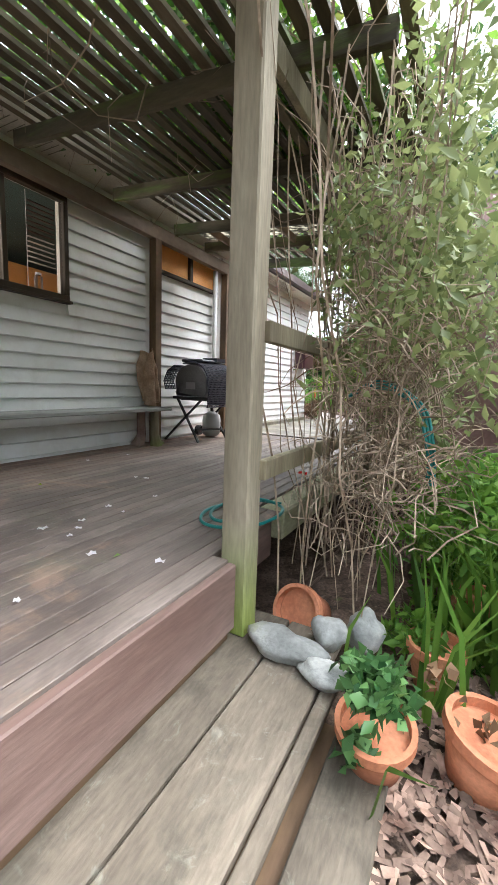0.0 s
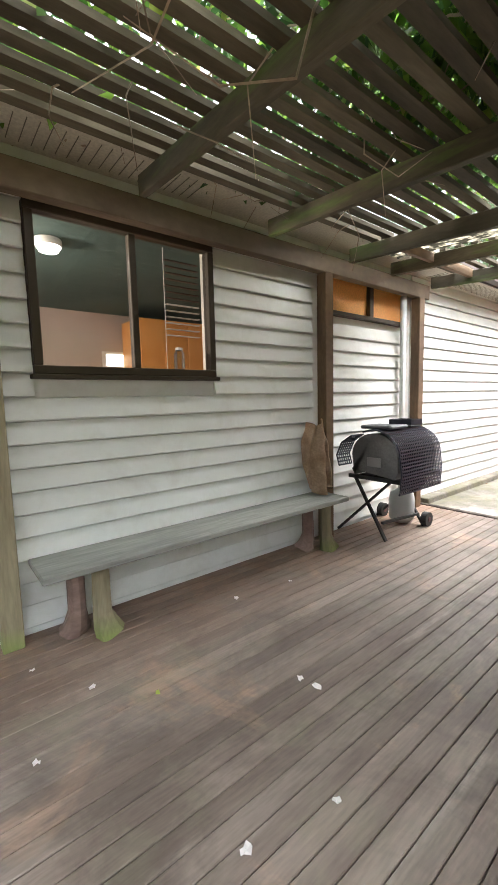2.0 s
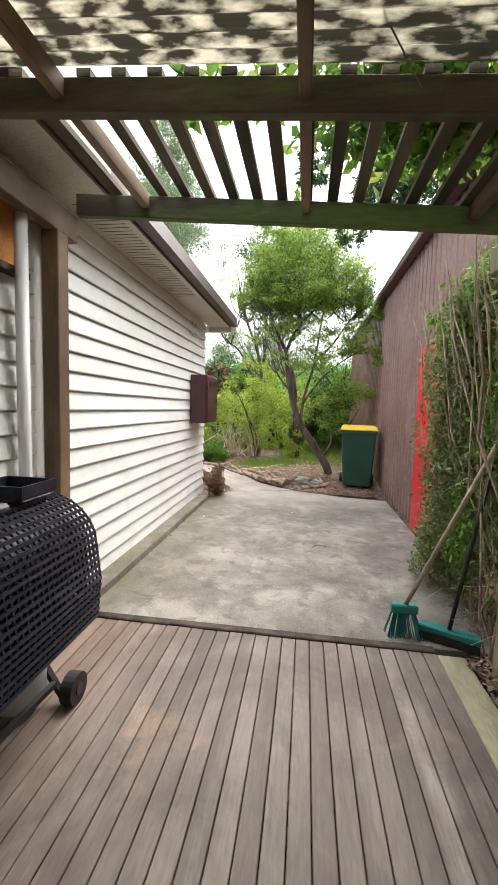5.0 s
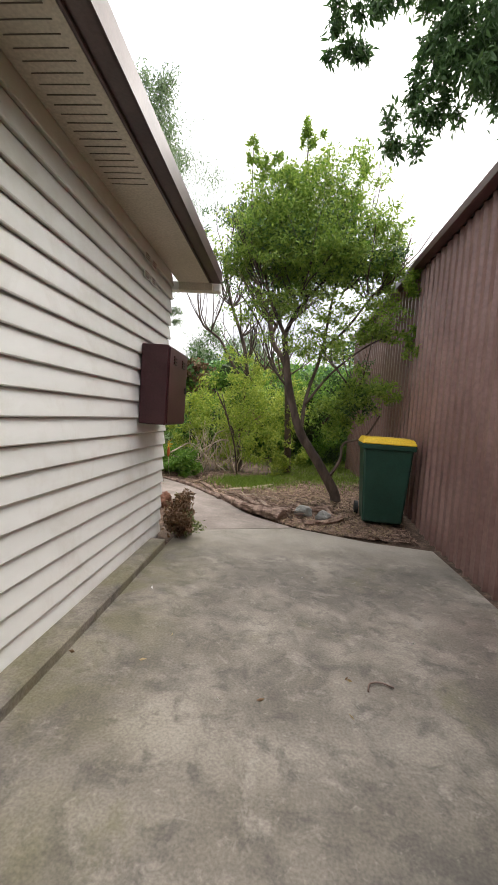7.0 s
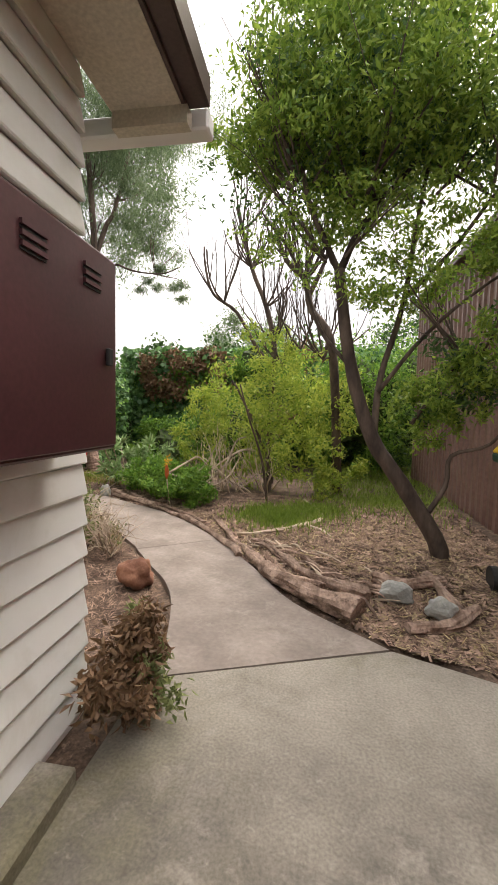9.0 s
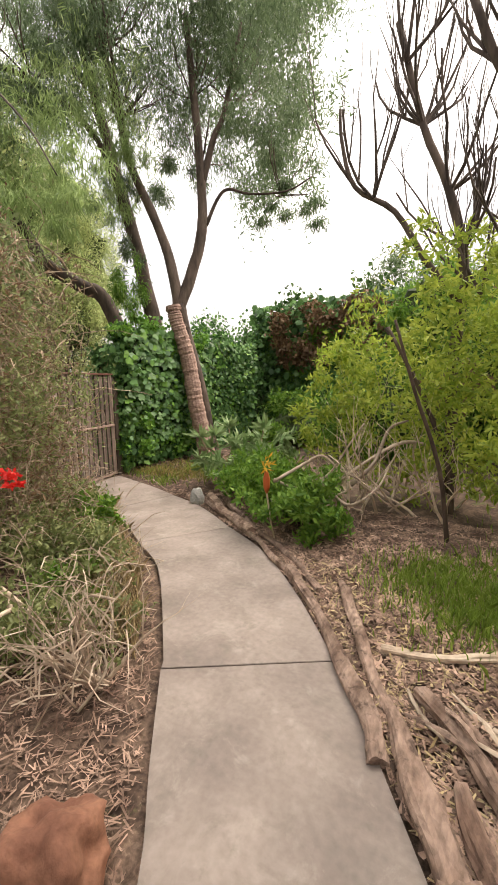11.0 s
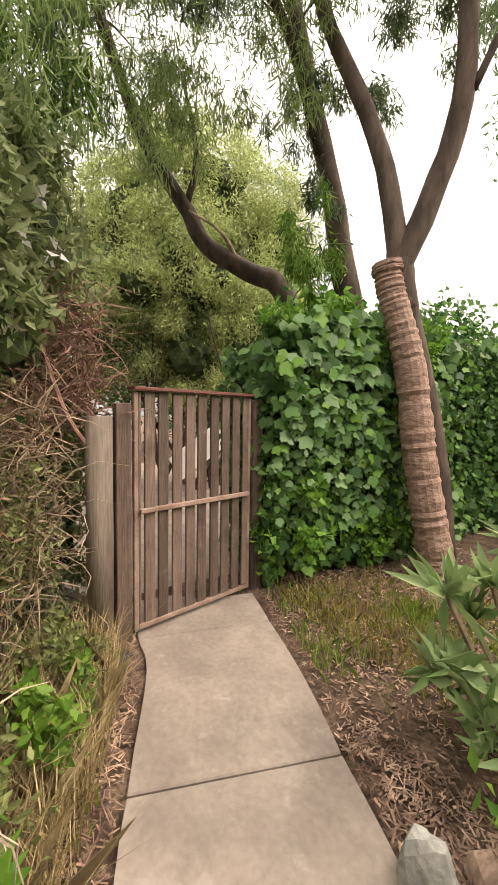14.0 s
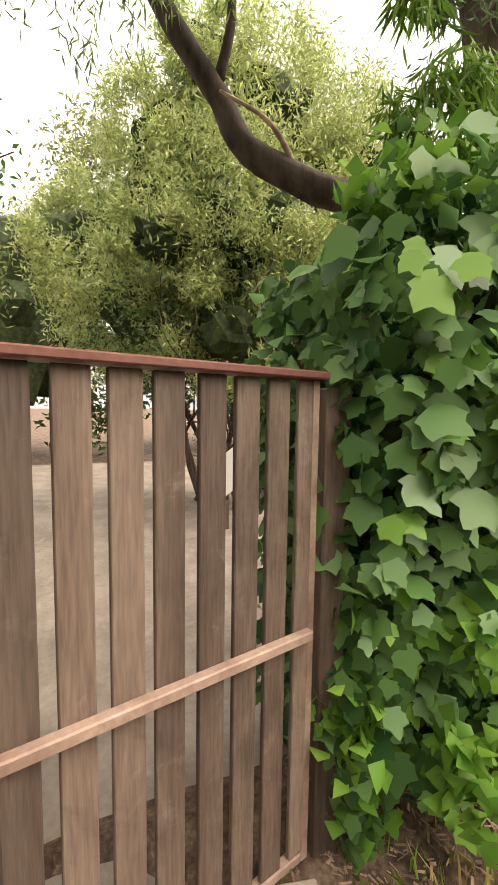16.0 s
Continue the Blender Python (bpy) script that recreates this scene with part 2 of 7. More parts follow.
M_BIN = mat("dark_green_bin_plastic", (0.012, 0.05, 0.035), (0.02, 0.07, 0.05), 3, 0.45, 0.1, vary=0.02)
M_YELLOW = mat("yellow_bin_lid_plastic", (0.75, 0.48, 0.02), (0.85, 0.58, 0.04), 3, 0.5, 0.1, vary=0.02)
M_BLACK = plain("black_rubber", (0.015, 0.015, 0.016), 0.6)
M_COVER = mat("black_mesh_shelf_steel", (0.028, 0.033, 0.05), (0.055, 0.062, 0.085), 4, 0.35, 0.1, metal=0.4)
M_GREYMETAL = mat("grey_barbecue_enamel", (0.12, 0.12, 0.125), (0.17, 0.17, 0.175), 4, 0.4, 0.1, metal=0.3)
M_WINFRAME = plain("dark_brown_aluminium", (0.05, 0.038, 0.025), 0.45, 0.3)
M_GLASS = glass("window_glass")
M_ORANGE = mat("orange_blind", (0.82, 0.36, 0.09), (0.88, 0.44, 0.14), 3, 0.5, 0.05, vary=0.03)
M_WHITE = plain("white_plastic", (0.75, 0.74, 0.72), 0.4)
M_TEAL = plain("teal_hose_plastic", (0.012, 0.20, 0.185), 0.35)
M_TERRA = mat("terracotta", (0.42, 0.15, 0.075), (0.56, 0.24, 0.13), 6, 0.8, 0.2, c3=(0.5, 0.4, 0.32), spots=-0.05)
M_ROCK = mat("grey_rock", (0.25, 0.255, 0.24), (0.48, 0.48, 0.45), 5, 0.9, 0.8, c3=(0.36, 0.38, 0.22), spots=0.0)
M_REDROCK = mat("red_brown_rock", (0.17, 0.075, 0.048), (0.33, 0.16, 0.10), 5, 0.9, 0.8)
M_BARK = mat("dark_tree_bark", (0.05, 0.036, 0.03), (0.13, 0.095, 0.075), 9, 0.9, 1.0, (1, 1, 0.3), fine=50)
M_PALM = mat("pink_brown_ringed_bark", (0.20, 0.125, 0.10), (0.35, 0.24, 0.195), 14, 0.9, 1.0, (1.2, 1.2, 2.6), fine=50)
M_TWIG = mat("dry_twigs", (0.20, 0.145, 0.10), (0.46, 0.36, 0.265), 8, 0.9, 0.3, per_island=True)
M_PALETWIG = mat("pale_dead_wood", (0.36, 0.28, 0.21), (0.56, 0.46, 0.36), 8, 0.9, 0.7, (1, 1, 1), fine=40)
M_LOG = mat("weathered_grey_brown_log", (0.13, 0.08, 0.058), (0.40, 0.285, 0.225), 9, 0.9, 1.0, (1, 0.35, 1), fine=55, grain=0.3, stains=[((0.06, 0.038, 0.028), 14, 0.7, 0.55, 0.64)])
M_GATE = mat("brown_stained_gate_boards", (0.085, 0.058, 0.047), (0.18, 0.13, 0.107), 7, 0.65, 0.6, (1, 1, 0.08), fine=110, vary=0.14, grain=0.25, stains=[((0.25, 0.20, 0.17), 7, 0.5, 0.58, 0.70), ((0.05, 0.034, 0.028), 3, 0.5, 0.52, 0.66)])
M_GATEFRAME = mat("rusty_pink_gate_steel", (0.24, 0.155, 0.125), (0.40, 0.29, 0.245), 6, 0.5, 0.3, vary=0.05)
M_CHIP = mat("bark_chips", (0.11, 0.065, 0.047), (0.42, 0.29, 0.22), 8, 0.95, 0.2, per_island=True, vary=0.25)
M_STRAW = mat("dry_grass", (0.30, 0.22, 0.11), (0.52, 0.42, 0.24), 8, 0.9, 0.0, per_island=True, vary=0.15)
M_CLOTH = mat("tan_cloth", (0.30, 0.20, 0.13), (0.50, 0.37, 0.26), 7, 0.9, 0.5)
L_IVY = leaf_mat("ivy_leaves", (0.03, 0.10, 0.03), (0.19, 0.37, 0.12), 0.35, 0.4)
L_IVYLIGHT = leaf_mat("young_ivy_leaves", (0.10, 0.26, 0.04), (0.22, 0.42, 0.07), 0.35)
L_FRESH = leaf_mat("fresh_green_leaves", (0.07, 0.18, 0.025), (0.22, 0.38, 0.06), 0.4)
L_YELLOW = leaf_mat("yellow_green_leaves", (0.19, 0.30, 0.04), (0.48, 0.55, 0.10), 0.45)
L_SHRUB = leaf_mat("grey_green_shrub_leaves", (0.11, 0.16, 0.06), (0.34, 0.40, 0.20), 0.4)
L_TRAIL = leaf_mat("trailing_fine_green_leaves", (0.18, 0.27, 0.09), (0.38, 0.50, 0.20), 0.55)
L_LITTER = leaf_mat("yellowing_ground_leaves", (0.16, 0.20, 0.04), (0.42, 0.30, 0.12), 0.3, c3=(0.30, 0.40, 0.08))
L_TREE = leaf_mat("mid_green_tree_leaves", (0.10, 0.20, 0.03), (0.34, 0.46, 0.08), 0.42)
L_IVYBIG = leaf_mat("large_pale_ivy_leaves", (0.10, 0.24, 0.09), (0.24, 0.40, 0.19), 0.3, 0.38)
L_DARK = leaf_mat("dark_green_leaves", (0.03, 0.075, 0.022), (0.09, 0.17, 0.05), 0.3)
L_OLIVE = leaf_mat("olive_shrub_leaves", (0.12, 0.16, 0.055), (0.32, 0.36, 0.15), 0.4)
L_PEPPER = leaf_mat("drooping_grey_green_leaves", (0.08, 0.13, 0.06), (0.20, 0.28, 0.14), 0.5)
L_PALE = leaf_mat("pale_green_feathery_leaves", (0.28, 0.37, 0.13), (0.68, 0.74, 0.36), 0.3)
L_GRASS = leaf_mat("grass_blades", (0.13, 0.22, 0.03), (0.32, 0.44, 0.09), 0.35)
L_BROWN = leaf_mat("brown_dead_leaves", (0.13, 0.075, 0.04), (0.30, 0.19, 0.11), 0.25)
L_MIX = leaf_mat("vine_leaves", (0.05, 0.12, 0.02), (0.20, 0.34, 0.05), 0.5, c3=(0.4, 0.42, 0.1))
# bush and hedge cores; the shade within is put into this dark colour
L_INNER = mat("inner_shade_colour", (0.025, 0.04, 0.015), (0.07, 0.10, 0.035), 9, 0.9, 1.0, fine=30)
L_RED = leaf_mat("red_petals", (0.65, 0.02, 0.02), (0.85, 0.05, 0.04), 0.3)
L_WHITE = leaf_mat("white_petals", (0.75, 0.72, 0.72), (0.85, 0.82, 0.82), 0.3)
L_SILVER = leaf_mat("grey_green_succulent_leaves", (0.15, 0.26, 0.09), (0.33, 0.44, 0.21), 0.2)


# ---- helpers for things ----
def thing(name, base=(0, 0, 0), label="", category="", group="", kind="", rz=0.0):
    ob = new(name)
    ob.empty_display_size = 0.1
    ob.matrix_world = pose(*base, 0, 0, rz)
    return tagged(ob, label, category, group, kind)


def part(name, bm, material, parent=None, label="", smooth=False, kind="", bevel=0.0):
    """Links a bmesh (or a mesh) as one object under a thing or under a part."""
    if isinstance(bm, bmesh.types.BMesh):
        if bevel:
            bmesh.ops.bevel(bm, geom=bm.edges[:], offset=bevel, segments=1, affect="EDGES", clamp_overlap=True)
        bmesh.ops.recalc_face_normals(bm, faces=bm.faces[:])
        me = bpy.data.meshes.new(name)
        bm.to_mesh(me)
        bm.free()
    else:
        me = bm
    if smooth:
        me.shade_smooth()
    if not me.materials:
        me.materials.append(material)
    ob = new(name, me)
    if parent:
        ob.parent = parent
    if name in ("twigs", "stems", "pale_stems", "branches", "bristles", "vine_stems"):
        kind = "stuff"
    return tagged(ob, label, "", "", kind)


def box(bm, x0, x1, y0, y1, z0, z1, m=None):
    v = [bm.verts.new((x, y, z)) for x in (x0, x1) for y in (y0, y1) for z in (z0, z1)]
    if m is not None:
        for w in v:
            w.co = m @ w.co
    for f in ((0, 1, 3, 2), (4, 6, 7, 5), (0, 4, 5, 1), (2, 3, 7, 6), (0, 2, 6, 4), (1, 5, 7, 3)):
        bm.faces.new([v[i] for i in f])
    return bm


def boxm(x0, x1, y0, y1, z0, z1, m=None):
    return box(bmesh.new(), x0, x1, y0, y1, z0, z1, m)


def bar(bm, a, b, w, d, up=(0, 0, 1)):
    """A square bar from a to b, w wide and d deep along up."""
    a, b, up = Vector(a), Vector(b), Vector(up)
    y = (b - a).normalized()
    x = y.cross(up).normalized()
    z = x.cross(y)
    m = Matrix((x, y, z)).transposed().to_4x4()
    m.translation = a
    return box(bm, -w / 2, w / 2, 0, (b - a).length, -d / 2, d / 2, m)


def tube(bm, pts, radii, sides=8, wobble=0.0, rng=None, cap=True):
    """A tapered round limb through pts."""
    pts = [Vector(p) for p in pts]
    if isinstance(radii, (int, float)):
        radii = [radii] * len(pts)
    rings, side = [], None
    for i, p in enumerate(pts):
        d = (pts[min(i + 1, len(pts) - 1)] - pts[max(i - 1, 0)]).normalized()
        if side is None:
            side = d.cross(Vector((0.31, 0.77, 0.55))).normalized()
        side = (side - d * side.dot(d)).normalized()
        up = d.cross(side)
        ring = []
        for k in range(sides):
            a = 2 * math.pi * k / sides
            r = radii[i] * (1 + (rng.uniform(-wobble, wobble) if rng and wobble else 0))
            ring.append(bm.verts.new(p + side * (math.cos(a) * r) + up * (math.sin(a) * r)))
        rings.append(ring)
    for r0, r1 in zip(rings, rings[1:]):
        for k in range(sides):
            bm.faces.new((r0[k], r0[(k + 1) % sides], r1[(k + 1) % sides], r1[k]))
    if cap:
        bm.faces.new(rings[0][::-1])
        bm.faces.new(rings[-1])
    return bm


def smooth_line(pts, n=4):
    """Catmull-Rom through pts."""
    p = [Vector(q) for q in pts]
    p = [p[0] * 2 - p[1]] + p + [p[-1] * 2 - p[-2]]
    out = []
    for i in range(1, len(p) - 2):
        for k in range(n):
            t = k / n
            out.append(0.5 * ((2 * p[i]) + (p[i + 1] - p[i - 1]) * t + (2 * p[i - 1] - 5 * p[i] + 4 * p[i + 1] - p[i + 2]) * t * t
                              + (3 * p[i] - p[i - 1] - 3 * p[i + 1] + p[i + 2]) * t ** 3))
    return out + [p[-2]]


def lathe(bm, profile, sides=24, m=None):
    """A turned body from (radius, z) pairs."""
    rings = []
    for r, z in profile:
        ring = []
        for k in range(sides):
            co = Vector((r * math.cos(2 * math.pi * k / sides), r * math.sin(2 * math.pi * k / sides), z))
            ring.append(bm.verts.new(m @ co if m is not None else co))
        rings.append(ring)
    for r0, r1 in zip(rings, rings[1:]):
        for k in range(sides):
            bm.faces.new((r0[k], r0[(k + 1) % sides], r1[(k + 1) % sides], r1[k]))
    bm.faces.new(rings[0][::-1])
    return bm


def blob(bm, c, r, rough=0.25, seed=0, sub=2):
    """An uneven stone."""
    res = bmesh.ops.create_icosphere(bm, subdivisions=sub, radius=1.0)
    for v in res["verts"]:
        k = 1 + rough * noise.noise(v.co * 1.3 + Vector((seed * 3.1, seed, 0))) + 0.3 * rough * noise.noise(v.co * 4 + Vector((seed, 0, 2)))
        v.co = Vector(c) + Vector((v.co.x * r[0] * k, v.co.y * r[1] * k, v.co.z * r[2] * k))
    return bm


def ngon_mesh(name, verts, sizes):
    """A mesh of separate polygons: verts in order, sizes the corners of each."""
    me = bpy.data.meshes.new(name)
    verts, sizes = np.asarray(verts, np.float32), np.asarray(sizes, np.int32)
    me.vertices.add(len(verts))
    me.vertices.foreach_set("co", verts.ravel())
    me.loops.add(len(verts))
    me.loops.foreach_set("vertex_index", np.arange(len(verts), dtype=np.int32))
    me.polygons.add(len(sizes))
    me.polygons.foreach_set("loop_start", np.concatenate(([0], np.cumsum(sizes)[:-1])).astype(np.int32))
    me.update(calc_edges=True)
    me.validate()
    return me


def leaves_mesh(name, pos, length, width, rng, droop=0.0, direction=None, curl=0.3, flat=0.0):
    """Many small leaves, each two halves folded on the midrib. pos: (n, 3); droop pulls the tips down."""
    n = len(pos)
    d = rng.normal(size=(n, 3))
    if direction is not None:
        d = d * 0.6 + direction
    d[:, 2] -= droop
    d /= np.linalg.norm(d, axis=1, keepdims=True)
    s = rng.normal(size=(n, 3))
    s[:, 2] *= 1 - flat
    s -= d * (s * d).sum(1, keepdims=True)
    s /= np.linalg.norm(s, axis=1, keepdims=True)
    u = np.cross(d, s)
    ln = length * rng.uniform(0.6, 1.25, (n, 1))
    wd = width * rng.uniform(0.7, 1.2, (n, 1))
    tip = pos + d * ln - u * ln * 0.12
    lft = pos + d * ln * 0.45 + s * wd / 2 + u * wd * curl * 0.5
    rgt = pos + d * ln * 0.45 - s * wd / 2 + u * wd * curl * 0.5
    v = np.stack((pos, lft, tip, rgt), 1).reshape(-1, 3)
    me = bpy.data.meshes.new(name)
    me.vertices.add(4 * n)
    me.vertices.foreach_set("co", v.astype(np.float32).ravel())
    idx = np.arange(n)[:, None] * 4 + np.array([0, 2, 1, 0, 3, 2])
    me.loops.add(6 * n)
    me.loops.foreach_set("vertex_index", idx.astype(np.int32).ravel())
    me.polygons.add(2 * n)
    me.polygons.foreach_set("loop_start", (np.arange(2 * n) * 3).astype(np.int32))
    me.update(calc_edges=True)
    return me


def cloud(rng, blobs, n, shell=0.55, lumps=0.25, size=60, spread=0.13):
    """Points in the outer shells of uneven ellipsoids (x, y, z, rx, ry, rz), gathered in clumps."""
    vol = np.array([b[3] * b[4] * b[5] for b in blobs]) ** 0.67
    counts = np.maximum(1, (n * vol / vol.sum()).astype(int))
    out = []
    for b, k in zip(blobs, counts):
        clumps = max(8, k // size)
        d = rng.normal(size=(clumps, 3))
        d /= np.linalg.norm(d, axis=1, keepdims=True)
        r = shell + (1 - shell) * rng.uniform(0, 1, (clumps, 1)) ** 0.6
        r *= 1 + lumps * rng.normal(size=(clumps, 1))
        centre = d * r
        p = centre[rng.integers(0, clumps, k)] + rng.normal(size=(k, 3)) * spread
        out.append(p * np.array(b[3:6]) + np.array(b[:3]))
    return np.concatenate(out)


def foliage(name, blobs, n, length, width, material, parent, seed, droop=0.0, shell=0.55, lumps=0.2, floor=None, label="", flat=0.0, direction=None,
            core=0.0, size=60, spread=0.13):
    """Leaves in clumps; core: an uneven solid mass inside, at that share of the radius, coloured dark as inner shade.
    """
    rng = np.random.default_rng(seed)
    p = cloud(rng, blobs, n, shell, lumps, size, spread)
    if floor is not None:
        p = p[p[:, 2] > floor]
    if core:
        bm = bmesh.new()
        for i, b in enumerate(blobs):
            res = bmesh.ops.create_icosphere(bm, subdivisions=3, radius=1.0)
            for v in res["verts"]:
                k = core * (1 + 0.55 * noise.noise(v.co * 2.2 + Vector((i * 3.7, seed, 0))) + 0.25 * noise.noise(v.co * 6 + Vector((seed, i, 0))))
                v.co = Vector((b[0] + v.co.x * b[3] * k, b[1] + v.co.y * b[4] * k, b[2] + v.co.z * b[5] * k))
        part("inner_mass", bm, L_INNER, parent, "solid filler core in a colour that stands for inner shade")
    return part(name, leaves_mesh(name, p, length, width, rng, droop, direction, flat=flat), material, parent, label)


def lobed_points(k=5):
    """Outline of an ivy leaf, stalk at the origin, about one long."""
    out = [(0.0, 0.0)]
    for i in range(k):
        a = radians(-122 + 244 * i / (k - 1))
        r = (0.44, 0.60, 0.74, 0.60, 0.44)[i % 5]
        for da, f in ((-15, 0.80), (0, 1.0), (15, 0.80)):
            out.append((0.25 + r * f * math.cos(a + radians(da)), r * f * math.sin(a + radians(da))))
        if i < k - 1:
            a2 = a + radians(244 / (k - 1) / 2)
            out.append((0.25 + 0.46 * math.cos(a2), 0.46 * math.sin(a2)))
    return out


def lobed_leaves(name, pos, length, rng, face, material, parent, label="", kind=""):
    """Many lobed leaves hanging on a surface that faces the way face."""
    pts = np.array(lobed_points())
    n, k = len(pos), len(pts)
    nrm = rng.normal(size=(n, 3)) * 0.45 + np.asarray(face)
    nrm /= np.linalg.norm(nrm, axis=1, keepdims=True)
    d = rng.normal(size=(n, 3)) * 0.5 + (0, 0, -1.0)
    d -= nrm * (d * nrm).sum(1, keepdims=True)
    d /= np.linalg.norm(d, axis=1, keepdims=True)
    s = np.cross(nrm, d)
    ln = length * rng.uniform(0.55, 1.3, (n, 1))
    v = (pos[:, None] + d[:, None] * (pts[None, :, :1] * ln[:, None]) + s[:, None] * (pts[None, :, 1:] * ln[:, None])
         - nrm[:, None] * (np.abs(pts[None, :, 1:]) * ln[:, None] * 0.35))
    return part(name, ngon_mesh(name, v.reshape(-1, 3), np.full(n, k)), material, parent, label, kind=kind)


def branches(bm, start, way, length, radius, rng, depth, spread=0.6, up=0.15, kinks=4, thin=0.62, kids=(2, 3), tips=None):
    """Grows a limb from start along way, with side limbs, to the given depth."""
    pts, p, d = [Vector(start)], Vector(start), Vector(way).normalized()
    for _ in range(kinks):
        d = (d + Vector((rng.uniform(-1, 1), rng.uniform(-1, 1), rng.uniform(-1, 1))) * 0.22 + Vector((0, 0, up * 0.5))).normalized()
        p = p + d * length / kinks
        pts.append(p)
    radii = [radius * (1 - 0.55 * i / kinks) for i in range(kinks + 1)]
    tube(bm, pts, radii, 7 if radius > 0.03 else (5 if radius > 0.008 else 3), cap=False)
    if depth > 0:
        for _ in range(rng.randint(*kids)):
            i = rng.randint(1, kinks)
            w = (d + Vector((rng.uniform(-1, 1), rng.uniform(-1, 1), rng.uniform(-0.6, 1))) * spread + Vector((0, 0, up))).normalized()
            branches(bm, pts[i], w, length * rng.uniform(0.5, 0.8), radii[i] * thin, rng, depth - 1, spread, up, kinks, thin, kids, tips)
    elif tips is not None:
        tips.append(pts[-1])


def twigs(bm, blobs, n, length, radius, rng, droop=0.0):
    """Loose thin stems, bent once, through ellipsoids."""
    for _ in range(n):
        b = rng.choice(blobs)
        p = Vector((b[0] + rng.uniform(-1, 1) * b[3] * 0.85, b[1] + rng.uniform(-1, 1) * b[4] * 0.85, b[2] + rng.uniform(-1, 1) * b[5] * 0.85))
        d = Vector((rng.uniform(-1, 1), rng.uniform(-1, 1), rng.uniform(-0.5, 1.2) - droop)).normalized()
        e = Vector((rng.uniform(-1, 1), rng.uniform(-1, 1), rng.uniform(-0.8, 0.6) - droop)).normalized()
        ln = length * rng.uniform(0.5, 1.3)
        q = p + d * ln * 0.4
        f = (d + e).normalized()
        tube(bm, [p, p + (d * 0.8 + Vector((0, 0, 0.2))) * ln * 0.2, q, q + f * ln * 0.25, q + f * ln * 0.25 + e * ln * 0.3], [radius, radius, radius * 0.8, radius * 0.6, radius * 0.3], 3, cap=False)
    return bm


def blades(name, pts, height, width, material, parent, seed, lean=0.5, kind="", label=""):
    """Grass blades, two segments each, rising from pts."""
    rng = np.random.default_rng(seed)
    pts = np.asarray(pts, float)
    n = len(pts)
    a = rng.uniform(0, 2 * np.pi, n)
    s = np.stack((np.cos(a), np.sin(a), 0 * a), 1) * width / 2
    b = rng.uniform(0, 2 * np.pi, n)
    le = np.stack((np.cos(b), np.sin(b), 0 * b), 1) * (lean * rng.uniform(0.1, 1, (n, 1)))
    h = height * rng.uniform(0.5, 1.2, (n, 1))
    up = np.array([[0, 0, 1.0]])
    mid = pts + (up + le * 0.5) * h * 0.5
    tip = pts + (up * 0.85 + le) * h
    v = np.stack((pts - s, pts + s, mid + s * 0.8, tip, mid - s * 0.8), 1).reshape(-1, 3)
    return part(name, ngon_mesh(name, v, np.full(n, 5)), material, parent, label, kind=kind)


# ---- plan ----
WALL_X = -3.64        # face of the house
DECK_L, DECK_R, DECK_END = -3.62, -1.15, 5.86
HOUSE_END = 9.86
PATH_LEFT = [(-3.45, 9.5), (-3.45, 10.3), (-3.62, 10.9), (-3.81, 11.27), (-4.04, 11.55), (-4.44, 12.05), (-5.14, 12.74), (-6.14, 13.32), (-7.34, 13.8), (-8.1, 13.9)]
PATH_RIGHT = [(-0.62, 10.15), (-1.3, 10.25), (-2.15, 10.6), (-2.75, 11.1), (-3.11, 11.68), (-3.6, 12.38), (-4.1, 12.95), (-4.59, 13.4), (-5.8, 14.13), (-6.9, 14.53), (-7.9, 14.81)]


def ground_height(x, y):
    """Garden level: low beside the step, level with the slab, a little proud in the beds."""
    k = min(max((y - 2.5) / 2.5, 0), 1)
    low = -0.50 * (1 - k * k * (3 - 2 * k))
    bed = 0.0
    if x < -8.3 and y > 9:
        return -0.07
    if y > 9.5 and -9 < x < 3:
        bed = 0.09 * min(1, max(0, (y - 10.6) / 1.0))
    edge = min(path_gap(x, y), 1.0)
    return -0.015 + low + bed * edge + 0.05 * edge * noise.noise(Vector((x * 0.7, y * 0.7, 0))) + 0.02 * noise.noise(Vector((x * 3, y * 3, 4)))


def inside_path(x, y):
    poly = PATH_LEFT + PATH_RIGHT[::-1]
    c = False
    for (x0, y0), (x1, y1) in zip(poly, poly[1:] + poly[:1]):
        if (y0 > y) != (y1 > y) and x < (x1 - x0) * (y - y0) / (y1 - y0) + x0:
            c = not c
    return c


def path_gap(x, y):
    """Distance from the path's edges, nought on it."""
    if inside_path(x, y) or (-3.5 < x < -0.6 and DECK_END < y < 10.4):
        return 0.0
    best = 9.0
    for line in (PATH_LEFT, PATH_RIGHT):
        for (x0, y0), (x1, y1) in zip(line, line[1:]):
            dx, dy = x1 - x0, y1 - y0
            t = min(max(((x - x0) * dx + (y - y0) * dy) / (dx * dx + dy * dy), 0), 1)
            best = min(best, math.hypot(x - x0 - t * dx, y - y0 - t * dy))
    return best


